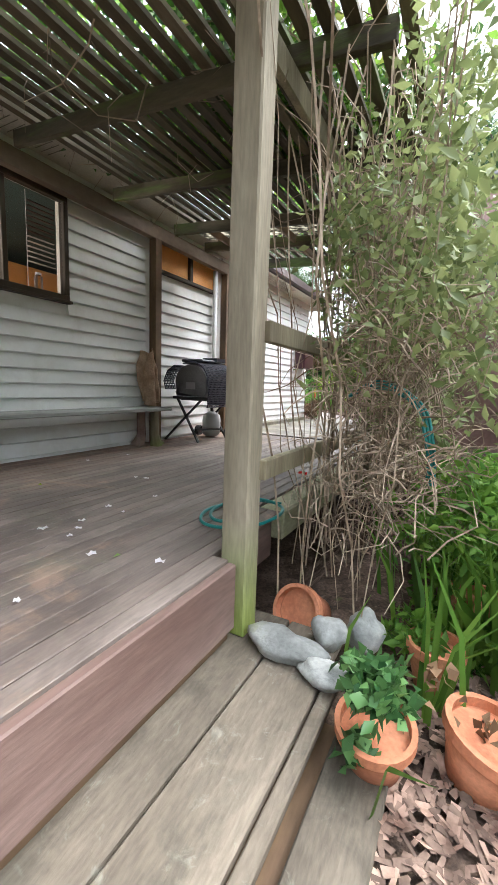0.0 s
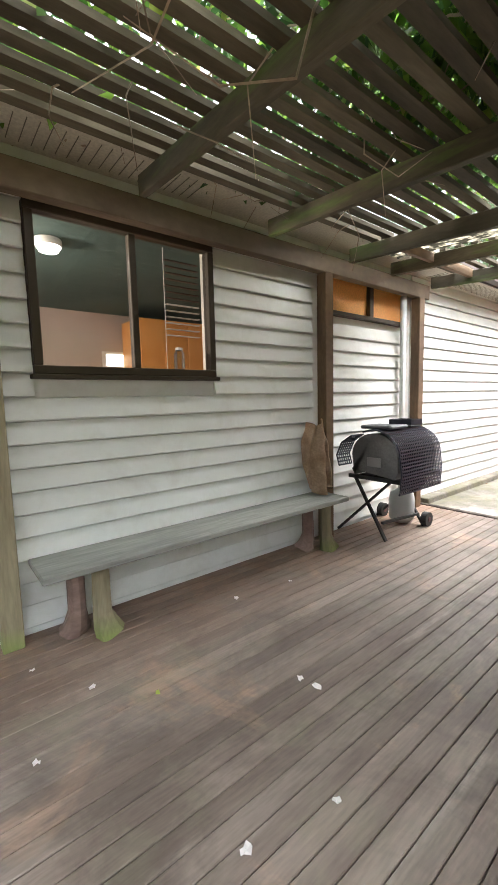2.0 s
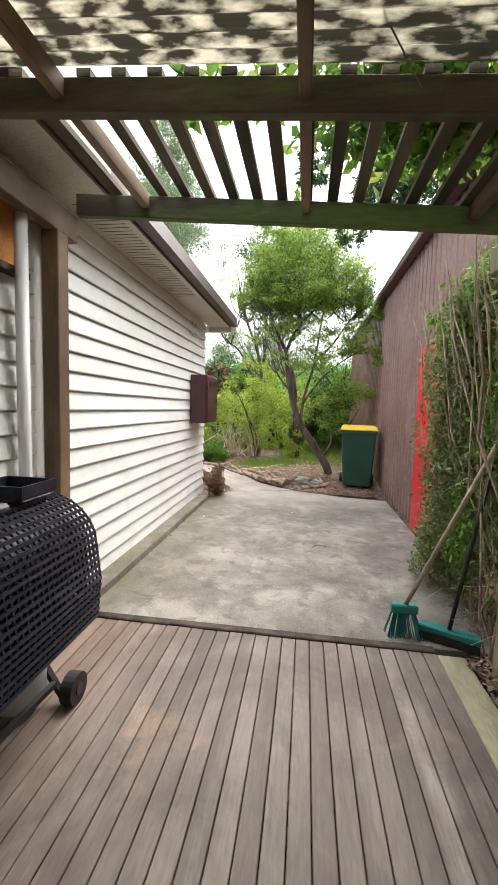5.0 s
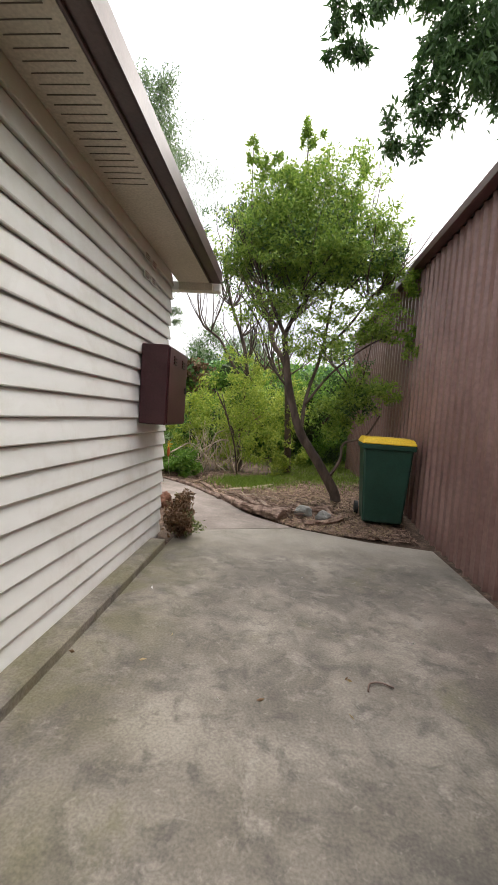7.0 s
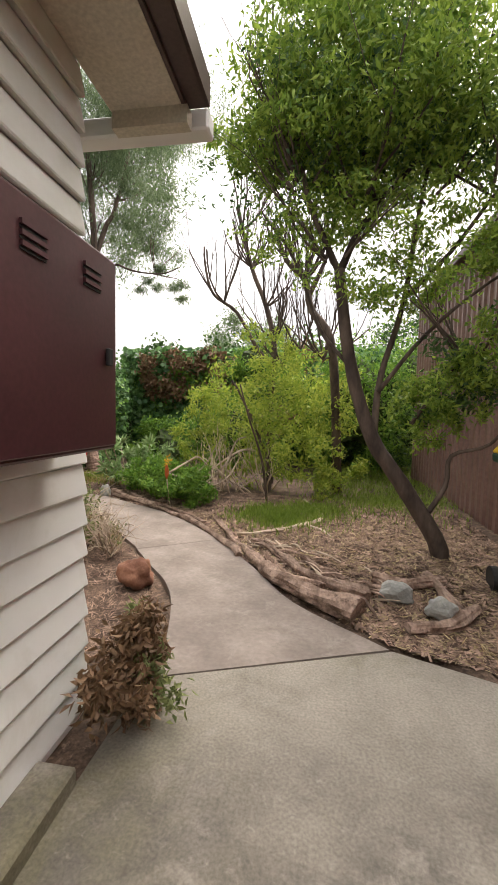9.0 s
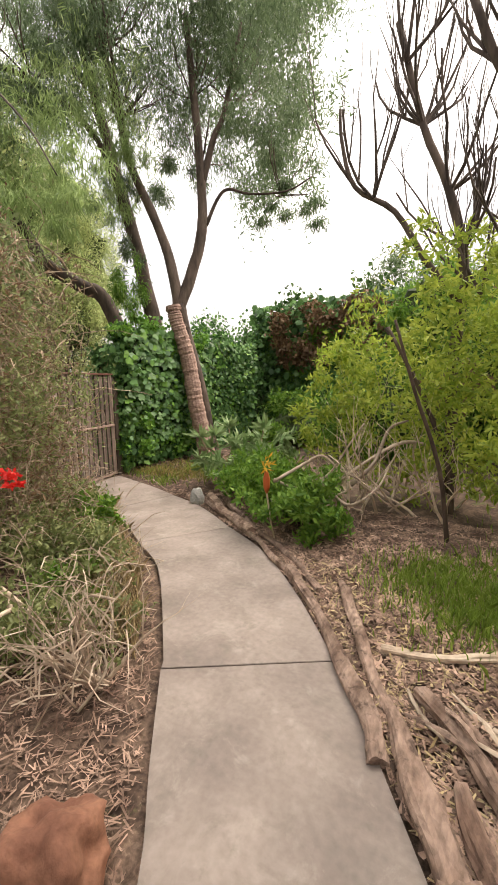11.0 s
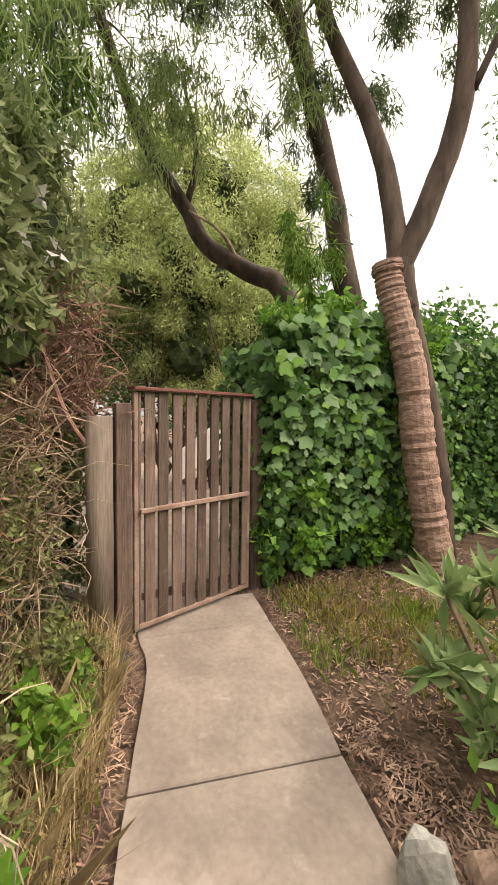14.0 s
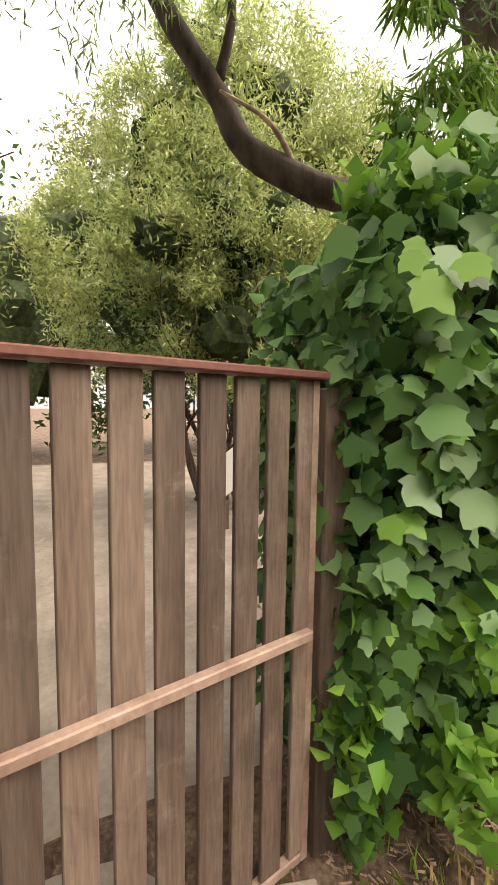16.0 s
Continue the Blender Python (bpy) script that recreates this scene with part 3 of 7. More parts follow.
# ---- ground, slab and path ----
def build_ground():
    xs = np.concatenate((np.linspace(-400, -16, 8), np.arange(-15, 8, 0.25), np.linspace(9, 400, 8)))
    ys = np.concatenate((np.linspace(-400, -5, 8), np.arange(-4, 24, 0.25), np.linspace(25, 400, 8)))
    bm = bmesh.new()
    grid = [[bm.verts.new((x, y, ground_height(x, y) - (0.06 if path_gap(x, y) == 0 else 0) - (0.22 if (x < -0.9 and y < 5.8) else 0))) for x in xs] for y in ys]
    for r0, r1 in zip(grid, grid[1:]):
        for i in range(len(xs) - 1):
            bm.faces.new((r0[i], r0[i + 1], r1[i + 1], r1[i]))
    return part("ground", bm, M_EARTH, None, "brown bark-strewn garden earth around the house", smooth=True, kind="structure")


build_ground()


def slab_piece(name, poly, z0, z1, material, label, bevel=0.006):
    bm = bmesh.new()
    lo = [bm.verts.new((x, y, z0)) for x, y in poly]
    hi = [bm.verts.new((x, y, z1)) for x, y in poly]
    bm.faces.new(hi)
    bm.faces.new(lo[::-1])
    for i in range(len(poly)):
        j = (i + 1) % len(poly)
        bm.faces.new((lo[i], lo[j], hi[j], hi[i]))
    return part(name, bm, material, None, label, kind="structure", bevel=bevel)


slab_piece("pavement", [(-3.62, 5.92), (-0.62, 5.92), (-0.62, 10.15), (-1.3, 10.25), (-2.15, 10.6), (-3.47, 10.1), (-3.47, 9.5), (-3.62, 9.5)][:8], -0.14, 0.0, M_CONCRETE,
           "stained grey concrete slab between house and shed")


def path_sections():
    left = [Vector((*p, 0)) for p in PATH_LEFT]
    right = [Vector((*p, 0)) for p in PATH_RIGHT]
    cuts = [((-3.47, 10.108), (-2.158, 10.608)), ((-4.36, 11.93), (-3.62, 12.42)), ((-5.62, 13.06), (-5.12, 13.76)), ((-6.66, 13.53), (-6.43, 14.30)), ((-7.68, 13.81), (-7.45, 14.73)), ((-8.1, 13.9), (-7.9, 14.81))]

    def between(line, a, b):
        def where(p):
            best, at = 1e9, 0
            for i, (q, r) in enumerate(zip(line, line[1:])):
                t = min(max((Vector((*p, 0)) - q).dot(r - q) / (r - q).length_squared, 0), 1)
                d = (q + (r - q) * t - Vector((*p, 0))).length
                if d < best:
                    best, at = d, i + t
            return at
        i, j = where(a), where(b)
        pts = [line[k] for k in range(len(line)) if i + 0.02 < k < j - 0.02]
        lerp = lambda t: line[int(t)].lerp(line[min(int(t) + 1, len(line) - 1)], t - int(t))
        return [lerp(i)] + pts + [lerp(j)]
    for (l0, r0), (l1, r1) in zip(cuts, cuts[1:]):
        ls, rs = smooth_line(between(left, l0, l1), 4), smooth_line(between(right, r0, r1), 4)
        way = (Vector((*l1, 0)) - Vector((*l0, 0))).normalized() * 0.006
        poly = [(p.x, p.y) for p in rs] + [(p.x, p.y) for p in ls[::-1]]
        poly = [poly[0], *poly[1:]]
        c = Vector((sum(p[0] for p in poly), sum(p[1] for p in poly))) / len(poly)
        poly = [tuple(Vector(p) + (c - Vector(p)).normalized() * 0.006) for p in poly]
        slab_piece("path_slab", poly, -0.12, 0.0, M_PATH, "pale pinkish concrete garden path with narrow joints")


path_sections()
slab_piece("pavement_beyond_gate", [(-8.02, 13.9), (-7.97, 14.8), (-9.5, 16.0), (-14, 17.5), (-18, 16), (-18, 11.5), (-12, 11.5), (-9.4, 13.2)], -0.12, -0.01, M_PATH,
           "pale concrete drive beyond the gate")
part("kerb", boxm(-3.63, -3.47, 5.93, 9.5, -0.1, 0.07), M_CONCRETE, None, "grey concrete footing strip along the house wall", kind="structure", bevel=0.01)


# ---- house ----
house = thing("house", (0, 0, 0), "single-storey house with cream weatherboard cladding and brown gutters", "house", kind="structure")
wall = part("wall_east", boxm(-3.80, -3.675, -3.4, 1.60, -0.5, 2.84), M_SIDING, house, "cream weatherboard house wall")
for y0, y1, z0, z1 in ((1.60, 2.87, -0.5, 1.55), (1.60, 2.87, 2.52, 2.84), (2.87, 4.20, -0.5, 2.84), (4.20, 5.60, -0.5, 2.22), (4.20, 5.60, 2.60, 2.84), (5.60, HOUSE_END, -0.5, 2.84)):
    part("wall_section", boxm(-3.80, -3.675, y0, y1, z0, z1), M_SIDING, wall)
part("wall_north", boxm(-12, -3.675, HOUSE_END - 0.14, HOUSE_END, -0.5, 2.84), M_SIDING, house, "cream end wall of the house")
part("wall_south", boxm(-12, -3.675, -3.5, -3.4, -0.5, 2.84), M_SIDING, house, "plain far wall of the house")
part("wall_west", boxm(-12.1, -12, -3.5, HOUSE_END, -0.5, 2.84), M_SIDING, house, "plain far wall of the house")

bm = bmesh.new()   # soffit, with a slot for each vent bar
for y0, y1 in ((-3.4, 10.18),):
    box(bm, -3.66, -3.31, y0, y1, 2.80, 2.815)
part("ceiling_soffit", bm, M_SOFFIT, house, "cream lined soffit under the eave")
fascia = part("fascia", boxm(-3.31, -3.29, -3.4, 10.18, 2.80, 2.96), M_GUTTER, house, "dark brown fascia board", bevel=0.003)
bm = bmesh.new()   # gutter, an open channel
for a, b in (((-3.29, 2.82), (-3.20, 2.82)), ((-3.20, 2.82), (-3.19, 2.94))):
    x0, x1 = min(a[0], b[0]), max(a[0], b[0])
    box(bm, x0 - 0.002, x1 + 0.003, -3.4, 10.18, min(a[1], b[1]) - 0.002, max(a[1], b[1]) + 0.003)
part("gutter", bm, M_GUTTER, house, "dark brown eave gutter")
# pale grey strip in front of the brown gutter, ending at y 5.7
part("gutter_edge", boxm(-3.19, -3.165, -3.4, 5.7, 2.80, 2.90), mat("pale_gutter_grey", (0.36, 0.35, 0.32), (0.46, 0.45, 0.42), 3, 0.4, 0.1), house, "pale grey strip along the gutter edge", bevel=0.004)
bm = bmesh.new()   # corrugated roof sheet
n = 180
lo, hi = [], []
for i in range(n + 1):
    y = -3.5 + (10.25 + 3.5) * i / n
    w = 0.012 * math.sin(i * math.pi / 1.5)
    lo.append(bm.verts.new((-3.24, y, 2.965 + w)))
    hi.append(bm.verts.new((-8.0, y, 4.5 + w)))
for i in range(n):
    bm.faces.new((lo[i], lo[i + 1], hi[i + 1], hi[i]))
part("roof", bm, M_ROOF, house, "grey corrugated steel roof")
part("roof_far_side", boxm(-12.5, -8.0, -3.5, 10.25, 2.95, 4.5, None), M_ROOF, house)
bm = bmesh.new()   # soffit battens
for i in range(60):
    y = -1.0 + i * 0.062
    box(bm, -3.60, -3.36, y, y + 0.004, 2.796, 2.7995)
for i in range(38):
    y = 6.0 + i * 0.06
    box(bm, -3.60, -3.36, y, y + 0.004, 2.796, 2.7995)
part("soffit_strip", bm, mat("soffit_groove", (0.17, 0.15, 0.12), (0.22, 0.2, 0.16), 3, 0.7, 0.1), house, "dark narrow soffit vent strips")
part("verge_trim", boxm(-3.655, -3.28, 10.12, 10.19, 2.72, 2.80), M_SOFFIT, house)
part("verge_gutter", boxm(-4.6, -3.2, 10.2, 10.31, 2.74, 2.84), M_WHITE, house, "pale end gutter", bevel=0.01)

# window with a brown aluminium frame
win = thing("window_1", (WALL_X, 2.235, 1.55), "brown aluminium sliding window with dark room behind", "window", kind="structure")
W, Hh = 1.27, 0.97
for nm, b in (("window_frame", (-0.05, 0.03, -W / 2, W / 2, 0, 0.05)), ("window_frame", (-0.05, 0.03, -W / 2, W / 2, Hh - 0.05, Hh)),
              ("window_frame", (-0.05, 0.03, -W / 2, -W / 2 + 0.05, 0.052, Hh - 0.052)), ("window_frame", (-0.05, 0.03, W / 2 - 0.05, W / 2, 0.052, Hh - 0.052)),
              ("mullion", (-0.04, 0.02, -0.02, 0.025, 0.052, Hh - 0.052))):
    part(nm, boxm(*b), M_WINFRAME, win, bevel=0.004)
part("window_sill", boxm(-0.03, 0.05, -W / 2 - 0.02, W / 2 + 0.02, -0.03, -0.002), M_WINFRAME, win, bevel=0.004)
for y0, y1 in ((-W / 2 + 0.05, -0.02), (0.025, W / 2 - 0.05)):
    g = part("pane", boxm(-0.012, -0.007, y0, y1, 0.05, Hh - 0.05), M_GLASS, win)
    g.visible_shadow = False

# small room behind the window
room = thing("room", (-3.8, 2.2, 0), "dim kitchen seen through the window", "room", kind="structure")
# M_ROOMWALL is one even dark blue-green, used on the ceiling
M_ROOMWALL = mat("dark_blue_green_ceiling", (0.06, 0.10, 0.09), (0.08, 0.13, 0.115), 1, 0.8, 0.05)
M_ROOMPINK = mat("pinkish_room_paint", (0.55, 0.45, 0.40), (0.62, 0.52, 0.46), 1, 0.8, 0.05)
for nm, b, m in (("floor", (-3.2, 0, -1.6, 3.4, 0.0, 0.02), M_FASCIA), ("ceiling", (-3.2, 0, -1.6, 3.4, 2.66, 2.70), M_ROOMWALL),
                 ("wall", (-3.25, -3.2, -1.6, 3.4, 0, 2.66), M_ROOMPINK), ("wall", (-3.2, 0, -1.65, -1.6, 0, 2.66), M_ROOMPINK), ("wall", (-3.2, 0, 3.4, 3.45, 0, 2.66), M_ROOMPINK)):
    part(nm, boxm(*b), m, room)
part("window_frame", boxm(-3.198, -3.19, 0.97, 1.62, 1.86, 2.12), M_WHITE, room, "white frame of a far window")
# no opening here: the pane itself glows to stand for daylight
part("window_pane", boxm(-3.188, -3.184, 1.03, 1.56, 1.91, 2.08), plain("glowing_daylight_pane", (0.75, 0.9, 0.8), 0.5, 0, 0.35), room, "small far window pane glowing in place of daylight")
cup = thing("kitchen_cupboard", (-6.6, 4.2, 0.02), "tall orange timber kitchen cupboard seen through the window", "cupboard")
part("body", boxm(-0.3, 0.3, -0.75, 0.75, 0, 2.5), M_ORANGE, cup, bevel=0.01)
part("door", boxm(0.302, 0.32, -0.74, -0.01, 0.05, 2.45), M_ORANGE, cup, bevel=0.004)
part("door", boxm(0.302, 0.32, 0.01, 0.74, 0.05, 2.45), M_ORANGE, cup, bevel=0.004)
lampt = thing("ceiling_lamp", (-4.55, 1.95, 2.60), "lit round white ceiling lamp inside the kitchen", "lamp")
part("diffuser", lathe(bmesh.new(), [(0.01, -0.045), (0.07, -0.035), (0.09, 0.0)], 24), plain("lit_diffuser", (1.0, 0.93, 0.82), 0.5, 0, 1.2), lampt)
part("rim", lathe(bmesh.new(), [(0.10, 0.001), (0.10, 0.055), (0.02, 0.056)], 24), M_WHITE, lampt)
# added fill light, set beside the window where it stays unseen
room_light = new("room_light", bpy.data.lights.new("room_light", "POINT"))
room_light.data.energy, room_light.data.color, room_light.data.shadow_soft_size = 9, (1.0, 0.86, 0.74), 0.05
room_light.location = (-4.6, 0.85, 2.2)
bl = thing("window_blind", (-3.75, 2.66, 1.58), "raised slatted blind and cord at the window's side", "blind")
for i in range(13):
    part("slat", boxm(-0.03, 0.0, -0.12, 0.16, 0.28 + i * 0.045, 0.285 + i * 0.045), M_WHITE if i < 6 else M_GUTTER, bl)
part("cord", boxm(0.0, 0.004, -0.14, -0.136, 0.02, 0.9), M_WHITE, bl)
sillj = thing("glass_jar", (-3.74, 2.62, 1.60), "small clear jar on the window ledge", "jar")
part("body", lathe(bmesh.new(), [(0.035, 0), (0.04, 0.02), (0.04, 0.13), (0.025, 0.15)], 16), M_GLASS, sillj)
part("lid", lathe(bmesh.new(), [(0.028, 0.151), (0.028, 0.17), (0.01, 0.171)], 16), M_WHITE, sillj)
part("room_ledge", boxm(0.04, 0.1, -0.65, 0.7, 1.53, 1.6), M_ORANGE, room)

# high orange windows between the posts
hw = thing("window_2", (-3.66, 4.9, 2.22), "high window with a glowing orange blind", "window", kind="structure")
for y0, y1 in ((-0.69, 0.0), (0.06, 0.69)):
    part("pane", boxm(-0.05, -0.02, y0, y1, 0.0, 0.38), M_ORANGE, hw, "orange blind panel")
part("mullion", boxm(-0.06, 0.03, 0.0, 0.06, 0, 0.38), M_WINFRAME, hw)
part("window_sill", boxm(-0.03, 0.05, -0.69, 0.69, -0.045, -0.003), M_WINFRAME, hw, bevel=0.004)

# posts against the wall, and the beam on them
for y, mt, lab in ((1.36, M_POST, "weathered wall post with a mossy foot"), (4.06, M_BROWN, "brown-stained timber post by the bench"), (5.72, M_BROWN, "brown-stained timber post by the downpipe")):
    p = thing("post", (-3.54, y, 0.0), lab, "post", kind="structure")
    part("shaft", boxm(-0.055, 0.055, -0.055, 0.055, 0, 2.5), mt, p, bevel=0.006)
hb = thing("wall_beam", (-3.54, 2, 2.5), "brown timber beam along the top of the wall", "beam", kind="structure")
part("beam", boxm(-0.045, 0.045, -5.0, 3.9, 0.0, 0.16), M_TAN, hb, bevel=0.006)
dp = thing("downpipe", (-3.585, 5.48, 0.0), "white plastic downpipe beside the high window", "downpipe", kind="structure")
part("pipe", tube(bmesh.new(), [(0, 0, 0.05), (0, 0, 2.50)], 0.035, 12), M_WHITE, dp, smooth=True)

# ---- meter box on the wall ----
mb = thing("meter_box", (WALL_X + 0.003, 9.33, 1.23), "maroon steel meter box on the weatherboard wall", "meter box")
part("body", boxm(0, 0.24, -0.32, 0.32, 0, 0.69), M_MAROON, mb, bevel=0.008)
part("door", boxm(0.243, 0.252, -0.305, 0.305, 0.015, 0.675), M_MAROON, mb, bevel=0.004)
for y in (-0.14, 0.14):
    for i in range(3):
        part("vent", boxm(0.2525, 0.262, y - 0.05, y + 0.05, 0.545 + 0.026 * i, 0.558 + 0.026 * i), M_MAROON, mb)
        part("vent_slot", boxm(0.2525, 0.256, y - 0.05, y + 0.05, 0.536 + 0.026 * i, 0.5445 + 0.026 * i), M_BLACK, mb)
part("latch", boxm(0.256, 0.27, 0.22, 0.25, 0.3, 0.36), M_BLACK, mb, bevel=0.003)

for z0 in (2.504, 2.651):
    for j in range(2):
        wv = thing("wall_vent", (WALL_X + 0.001, 9.042 + 0.17 * j, z0), "small slotted vent high on the weatherboard wall", "vent", "wall vents under the eave", kind="structure")
        part("plate", boxm(0, 0.006, -0.06, 0.06, -0.03, 0.03), M_SIDING, wv)
        for i in range(3):
            part("slot", boxm(0.0062, 0.009, -0.05, 0.05, -0.02 + 0.018 * i, -0.013 + 0.018 * i), M_BROWN, wv)

# ---- decks ----
bm = bmesh.new()
for y in np.arange(-3, 5.8, 0.6):
    box(bm, -3.6, -0.95 if y < 1.5 else -1.2, y, y + 0.045, -0.14, -0.028)
part("deck_joists", bm, M_BROWN, None, "timber joists under the deck", kind="structure")
edge = thing("deck_fascia", (-0.84, -0.8, -0.36), "red-brown board on the deck's edge above the step", "board", kind="structure")
part("board", boxm(-0.02, 0.022, -2.2, 2.27, 0.06, 0.358), M_FASCIA, edge, bevel=0.006)
part("board", boxm(-0.03, -0.01, -2.2, 2.27, -0.05, 0.05), M_BROWN, edge, bevel=0.006)
part("board", boxm(-0.22, -0.19, 2.29, 3.1, 0.04, 0.35), M_FASCIA, edge, bevel=0.006)
kb = thing("sleeper", (-1.04, 0, 0), "lichen-covered pale sleeper edging the deck", "sleeper", kind="structure")
part("beam", boxm(-0.09, 0.09, 2.3, 5.88, -0.2, -0.012), mat("lichened_sleeper", (0.30, 0.28, 0.18), (0.42, 0.40, 0.26), 4, 0.9, 0.5, (1, 0.3, 1), (0.33, 0.38, 0.2), 0.04), kb, bevel=0.012)
es = thing("threshold_strip", (-2.4, 5.885, 0), "dark worn timber strip where deck meets slab", "strip", kind="structure")
part("strip", boxm(-1.22, 1.27, -0.03, 0.035, -0.05, 0.014), mat("black_worn_timber", (0.02, 0.016, 0.013), (0.07, 0.055, 0.045), 9, 0.9, 0.9, fine=40), es, bevel=0.006)

# ---- pergola ----
pergola = thing("pergola", (0, 0, 0), "mossy timber pergola over the deck, overgrown with vines", "pergola", kind="structure")
FRONT = thing("post", (-0.85, 1.56, -0.36), "tall weathered corner post with green moss at its foot", "post", kind="structure")
part("shaft", boxm(-0.068, 0.062, -0.06, 0.06, 0, 2.95), M_MOSSPOST, FRONT, bevel=0.008)
for y in (3.9, 5.72):
    p = thing("post", (-0.80, y, -0.2), "weathered pergola post buried in vines", "post", kind="structure")
    part("shaft", boxm(-0.05, 0.05, -0.05, 0.05, 0, 2.7), M_POST, p, bevel=0.008)
part("side_beam", boxm(-0.98, -0.935, -2.6, 5.9, 2.42, 2.56), M_POST, pergola, bevel=0.006)
for y, z in ((-1.0, 2.57), (0.15, 2.57), (1.2, 2.57), (2.2, 2.57), (3.22, 2.57), (4.19, 2.56), (4.85, 2.56), (5.66, 2.55)):
    part("beam", boxm(-3.35, -0.45, y - 0.025, y + 0.025, z, z + 0.12), M_BEAM, pergola, "mossy cross beam" if y < 4.5 else "brown cross beam", bevel=0.005)
rng = random.Random(4)
for i in range(23):
    x = -3.13 + i * 0.122
    part("batten", boxm(x, x + 0.07, -2.6, 4.22, 2.692, 2.722), M_BATTEN, pergola)
for i in range(20):
    x = -3.13 + i * 0.135
    part("batten", boxm(x, x + 0.055, 4.83, 5.72, 2.684, 2.712), M_BATTEN, pergola)
for x in (-2.95, -2.05, -1.2):
    part("rafter", boxm(x, x + 0.045, 4.17, 5.70, 2.60, 2.682), M_BROWN, pergola, bevel=0.004)
m_sheet = bpy.data.materials.new("dirty_translucent_roof_sheet")
m_sheet.use_nodes = True
nn, ll = m_sheet.node_tree.nodes, m_sheet.node_tree.links
bb, tt, ms, no, rr = nn["Principled BSDF"], nn.new("ShaderNodeBsdfTranslucent"), nn.new("ShaderNodeMixShader"), nn.new("ShaderNodeTexNoise"), nn.new("ShaderNodeValToRGB")
mp_, tc_ = nn.new("ShaderNodeMapping"), nn.new("ShaderNodeTexCoord")
mp_.inputs["Scale"].default_value = (1.0, 3.2, 1)
ll.new(tc_.outputs["Object"], mp_.inputs[0]), ll.new(mp_.outputs[0], no.inputs[0])
no.inputs["Scale"].default_value, no.inputs["Detail"].default_value = 9, 10
rr.color_ramp.elements[0].position, rr.color_ramp.elements[1].position = 0.47, 0.66
rr.color_ramp.elements[0].color, rr.color_ramp.elements[1].color = (0.02, 0.018, 0.012, 1), (0.42, 0.38, 0.28, 1)
ll.new(no.outputs["Fac"], rr.inputs[0]), ll.new(rr.outputs[0], bb.inputs["Base Color"]), ll.new(rr.outputs[0], tt.inputs[0])
ms.inputs[0].default_value = 0.5
ll.new(bb.outputs[0], ms.inputs[1]), ll.new(tt.outputs[0], ms.inputs[2]), ll.new(ms.outputs[0], nn["Material Output"].inputs[0])
bm = bmesh.new()
n = 80
rows_ = [[bm.verts.new((x, 4.24 + 0.58 * i / n, 2.70 + 0.009 * math.cos(i * math.pi / 4))) for i in range(n + 1)] for x in (-3.25, -0.5)]
for i in range(n):
    bm.faces.new((rows_[0][i], rows_[1][i], rows_[1][i + 1], rows_[0][i + 1]))
part("roof_sheet", bm, m_sheet, pergola, "dirty translucent corrugated roof sheet")
foliage("vine_leaves", [(-2.0, 0.2, 2.95, 1.9, 3.0, 0.22), (-1.7, 3.2, 2.95, 1.6, 1.3, 0.2), (-1.4, 5.4, 3.05, 1.2, 0.6, 0.25)], 24000, 0.085, 0.05, L_MIX, pergola, 11, 0.4, 0.1, flat=0.4, size=100)
foliage("dark_leaves", [(-1.9, 0.4, 2.93, 1.7, 3.0, 0.14), (-1.9, 3.2, 2.93, 1.7, 1.2, 0.14)], 12000, 0.09, 0.05, L_DARK, pergola, 15, 0.3, 0.1, flat=0.4, size=100)
bm = bmesh.new()
twigs(bm, [(-2.0, 0.2, 2.85, 1.9, 3.0, 0.12), (-1.7, 3.2, 2.85, 1.6, 1.3, 0.12)], 500, 0.8, 0.006, rng)
part("vine_stems", bm, M_TWIG, pergola)
sloped = set()
for ob in pergola.children_recursive:
    # the roof falls gently away from the house; what stands on the deck stays upright
    if ob.type != "MESH" or ob.data.name in sloped or min((ob.matrix_basis @ v.co).z for v in ob.data.vertices) < 1.2:
        continue
    sloped.add(ob.data.name)
    for v in ob.data.vertices:
        v.co.z -= 0.07 * ((ob.matrix_basis @ v.co).x + 3.25)

# ---- vine-covered trellis beside the deck ----
trel = thing("vine_trellis", (0, 0, 0), "dense wall of tangled vines on a timber trellis beside the deck", "vine")
part("rail", boxm(-0.80, -0.76, 1.6, 6.0, 0.95, 1.04), M_POST, trel, bevel=0.004)
part("rail", boxm(-0.80, -0.76, 1.6, 6.0, 0.35, 0.44), M_POST, trel, bevel=0.004)
bm = bmesh.new()
r2 = random.Random(8)
for i in range(760):
    y = r2.uniform(1.75, 3.8) if i < 80 else r2.uniform(3.6, 7.25)
    x = r2.uniform(-0.85, -0.3) if y < 6 else r2.uniform(-0.72, -0.3)
    z0 = -0.3 if y < 3.5 else -0.1
    sway, lean_ = r2.uniform(-.05, .05), r2.uniform(-.05, .05) * (1.8 if i < 80 else 1)
    pts = [(x + sway * k + r2.uniform(-.045, .045), y + lean_ * 1.6 * k + r2.uniform(-.11, .11), z0 + k * 0.36) for k in range(8)]
    tube(bm, pts, [(0.0075 if i > 80 else 0.0045) * r2.uniform(0.3, 1.5)] * 8, 4, cap=False)
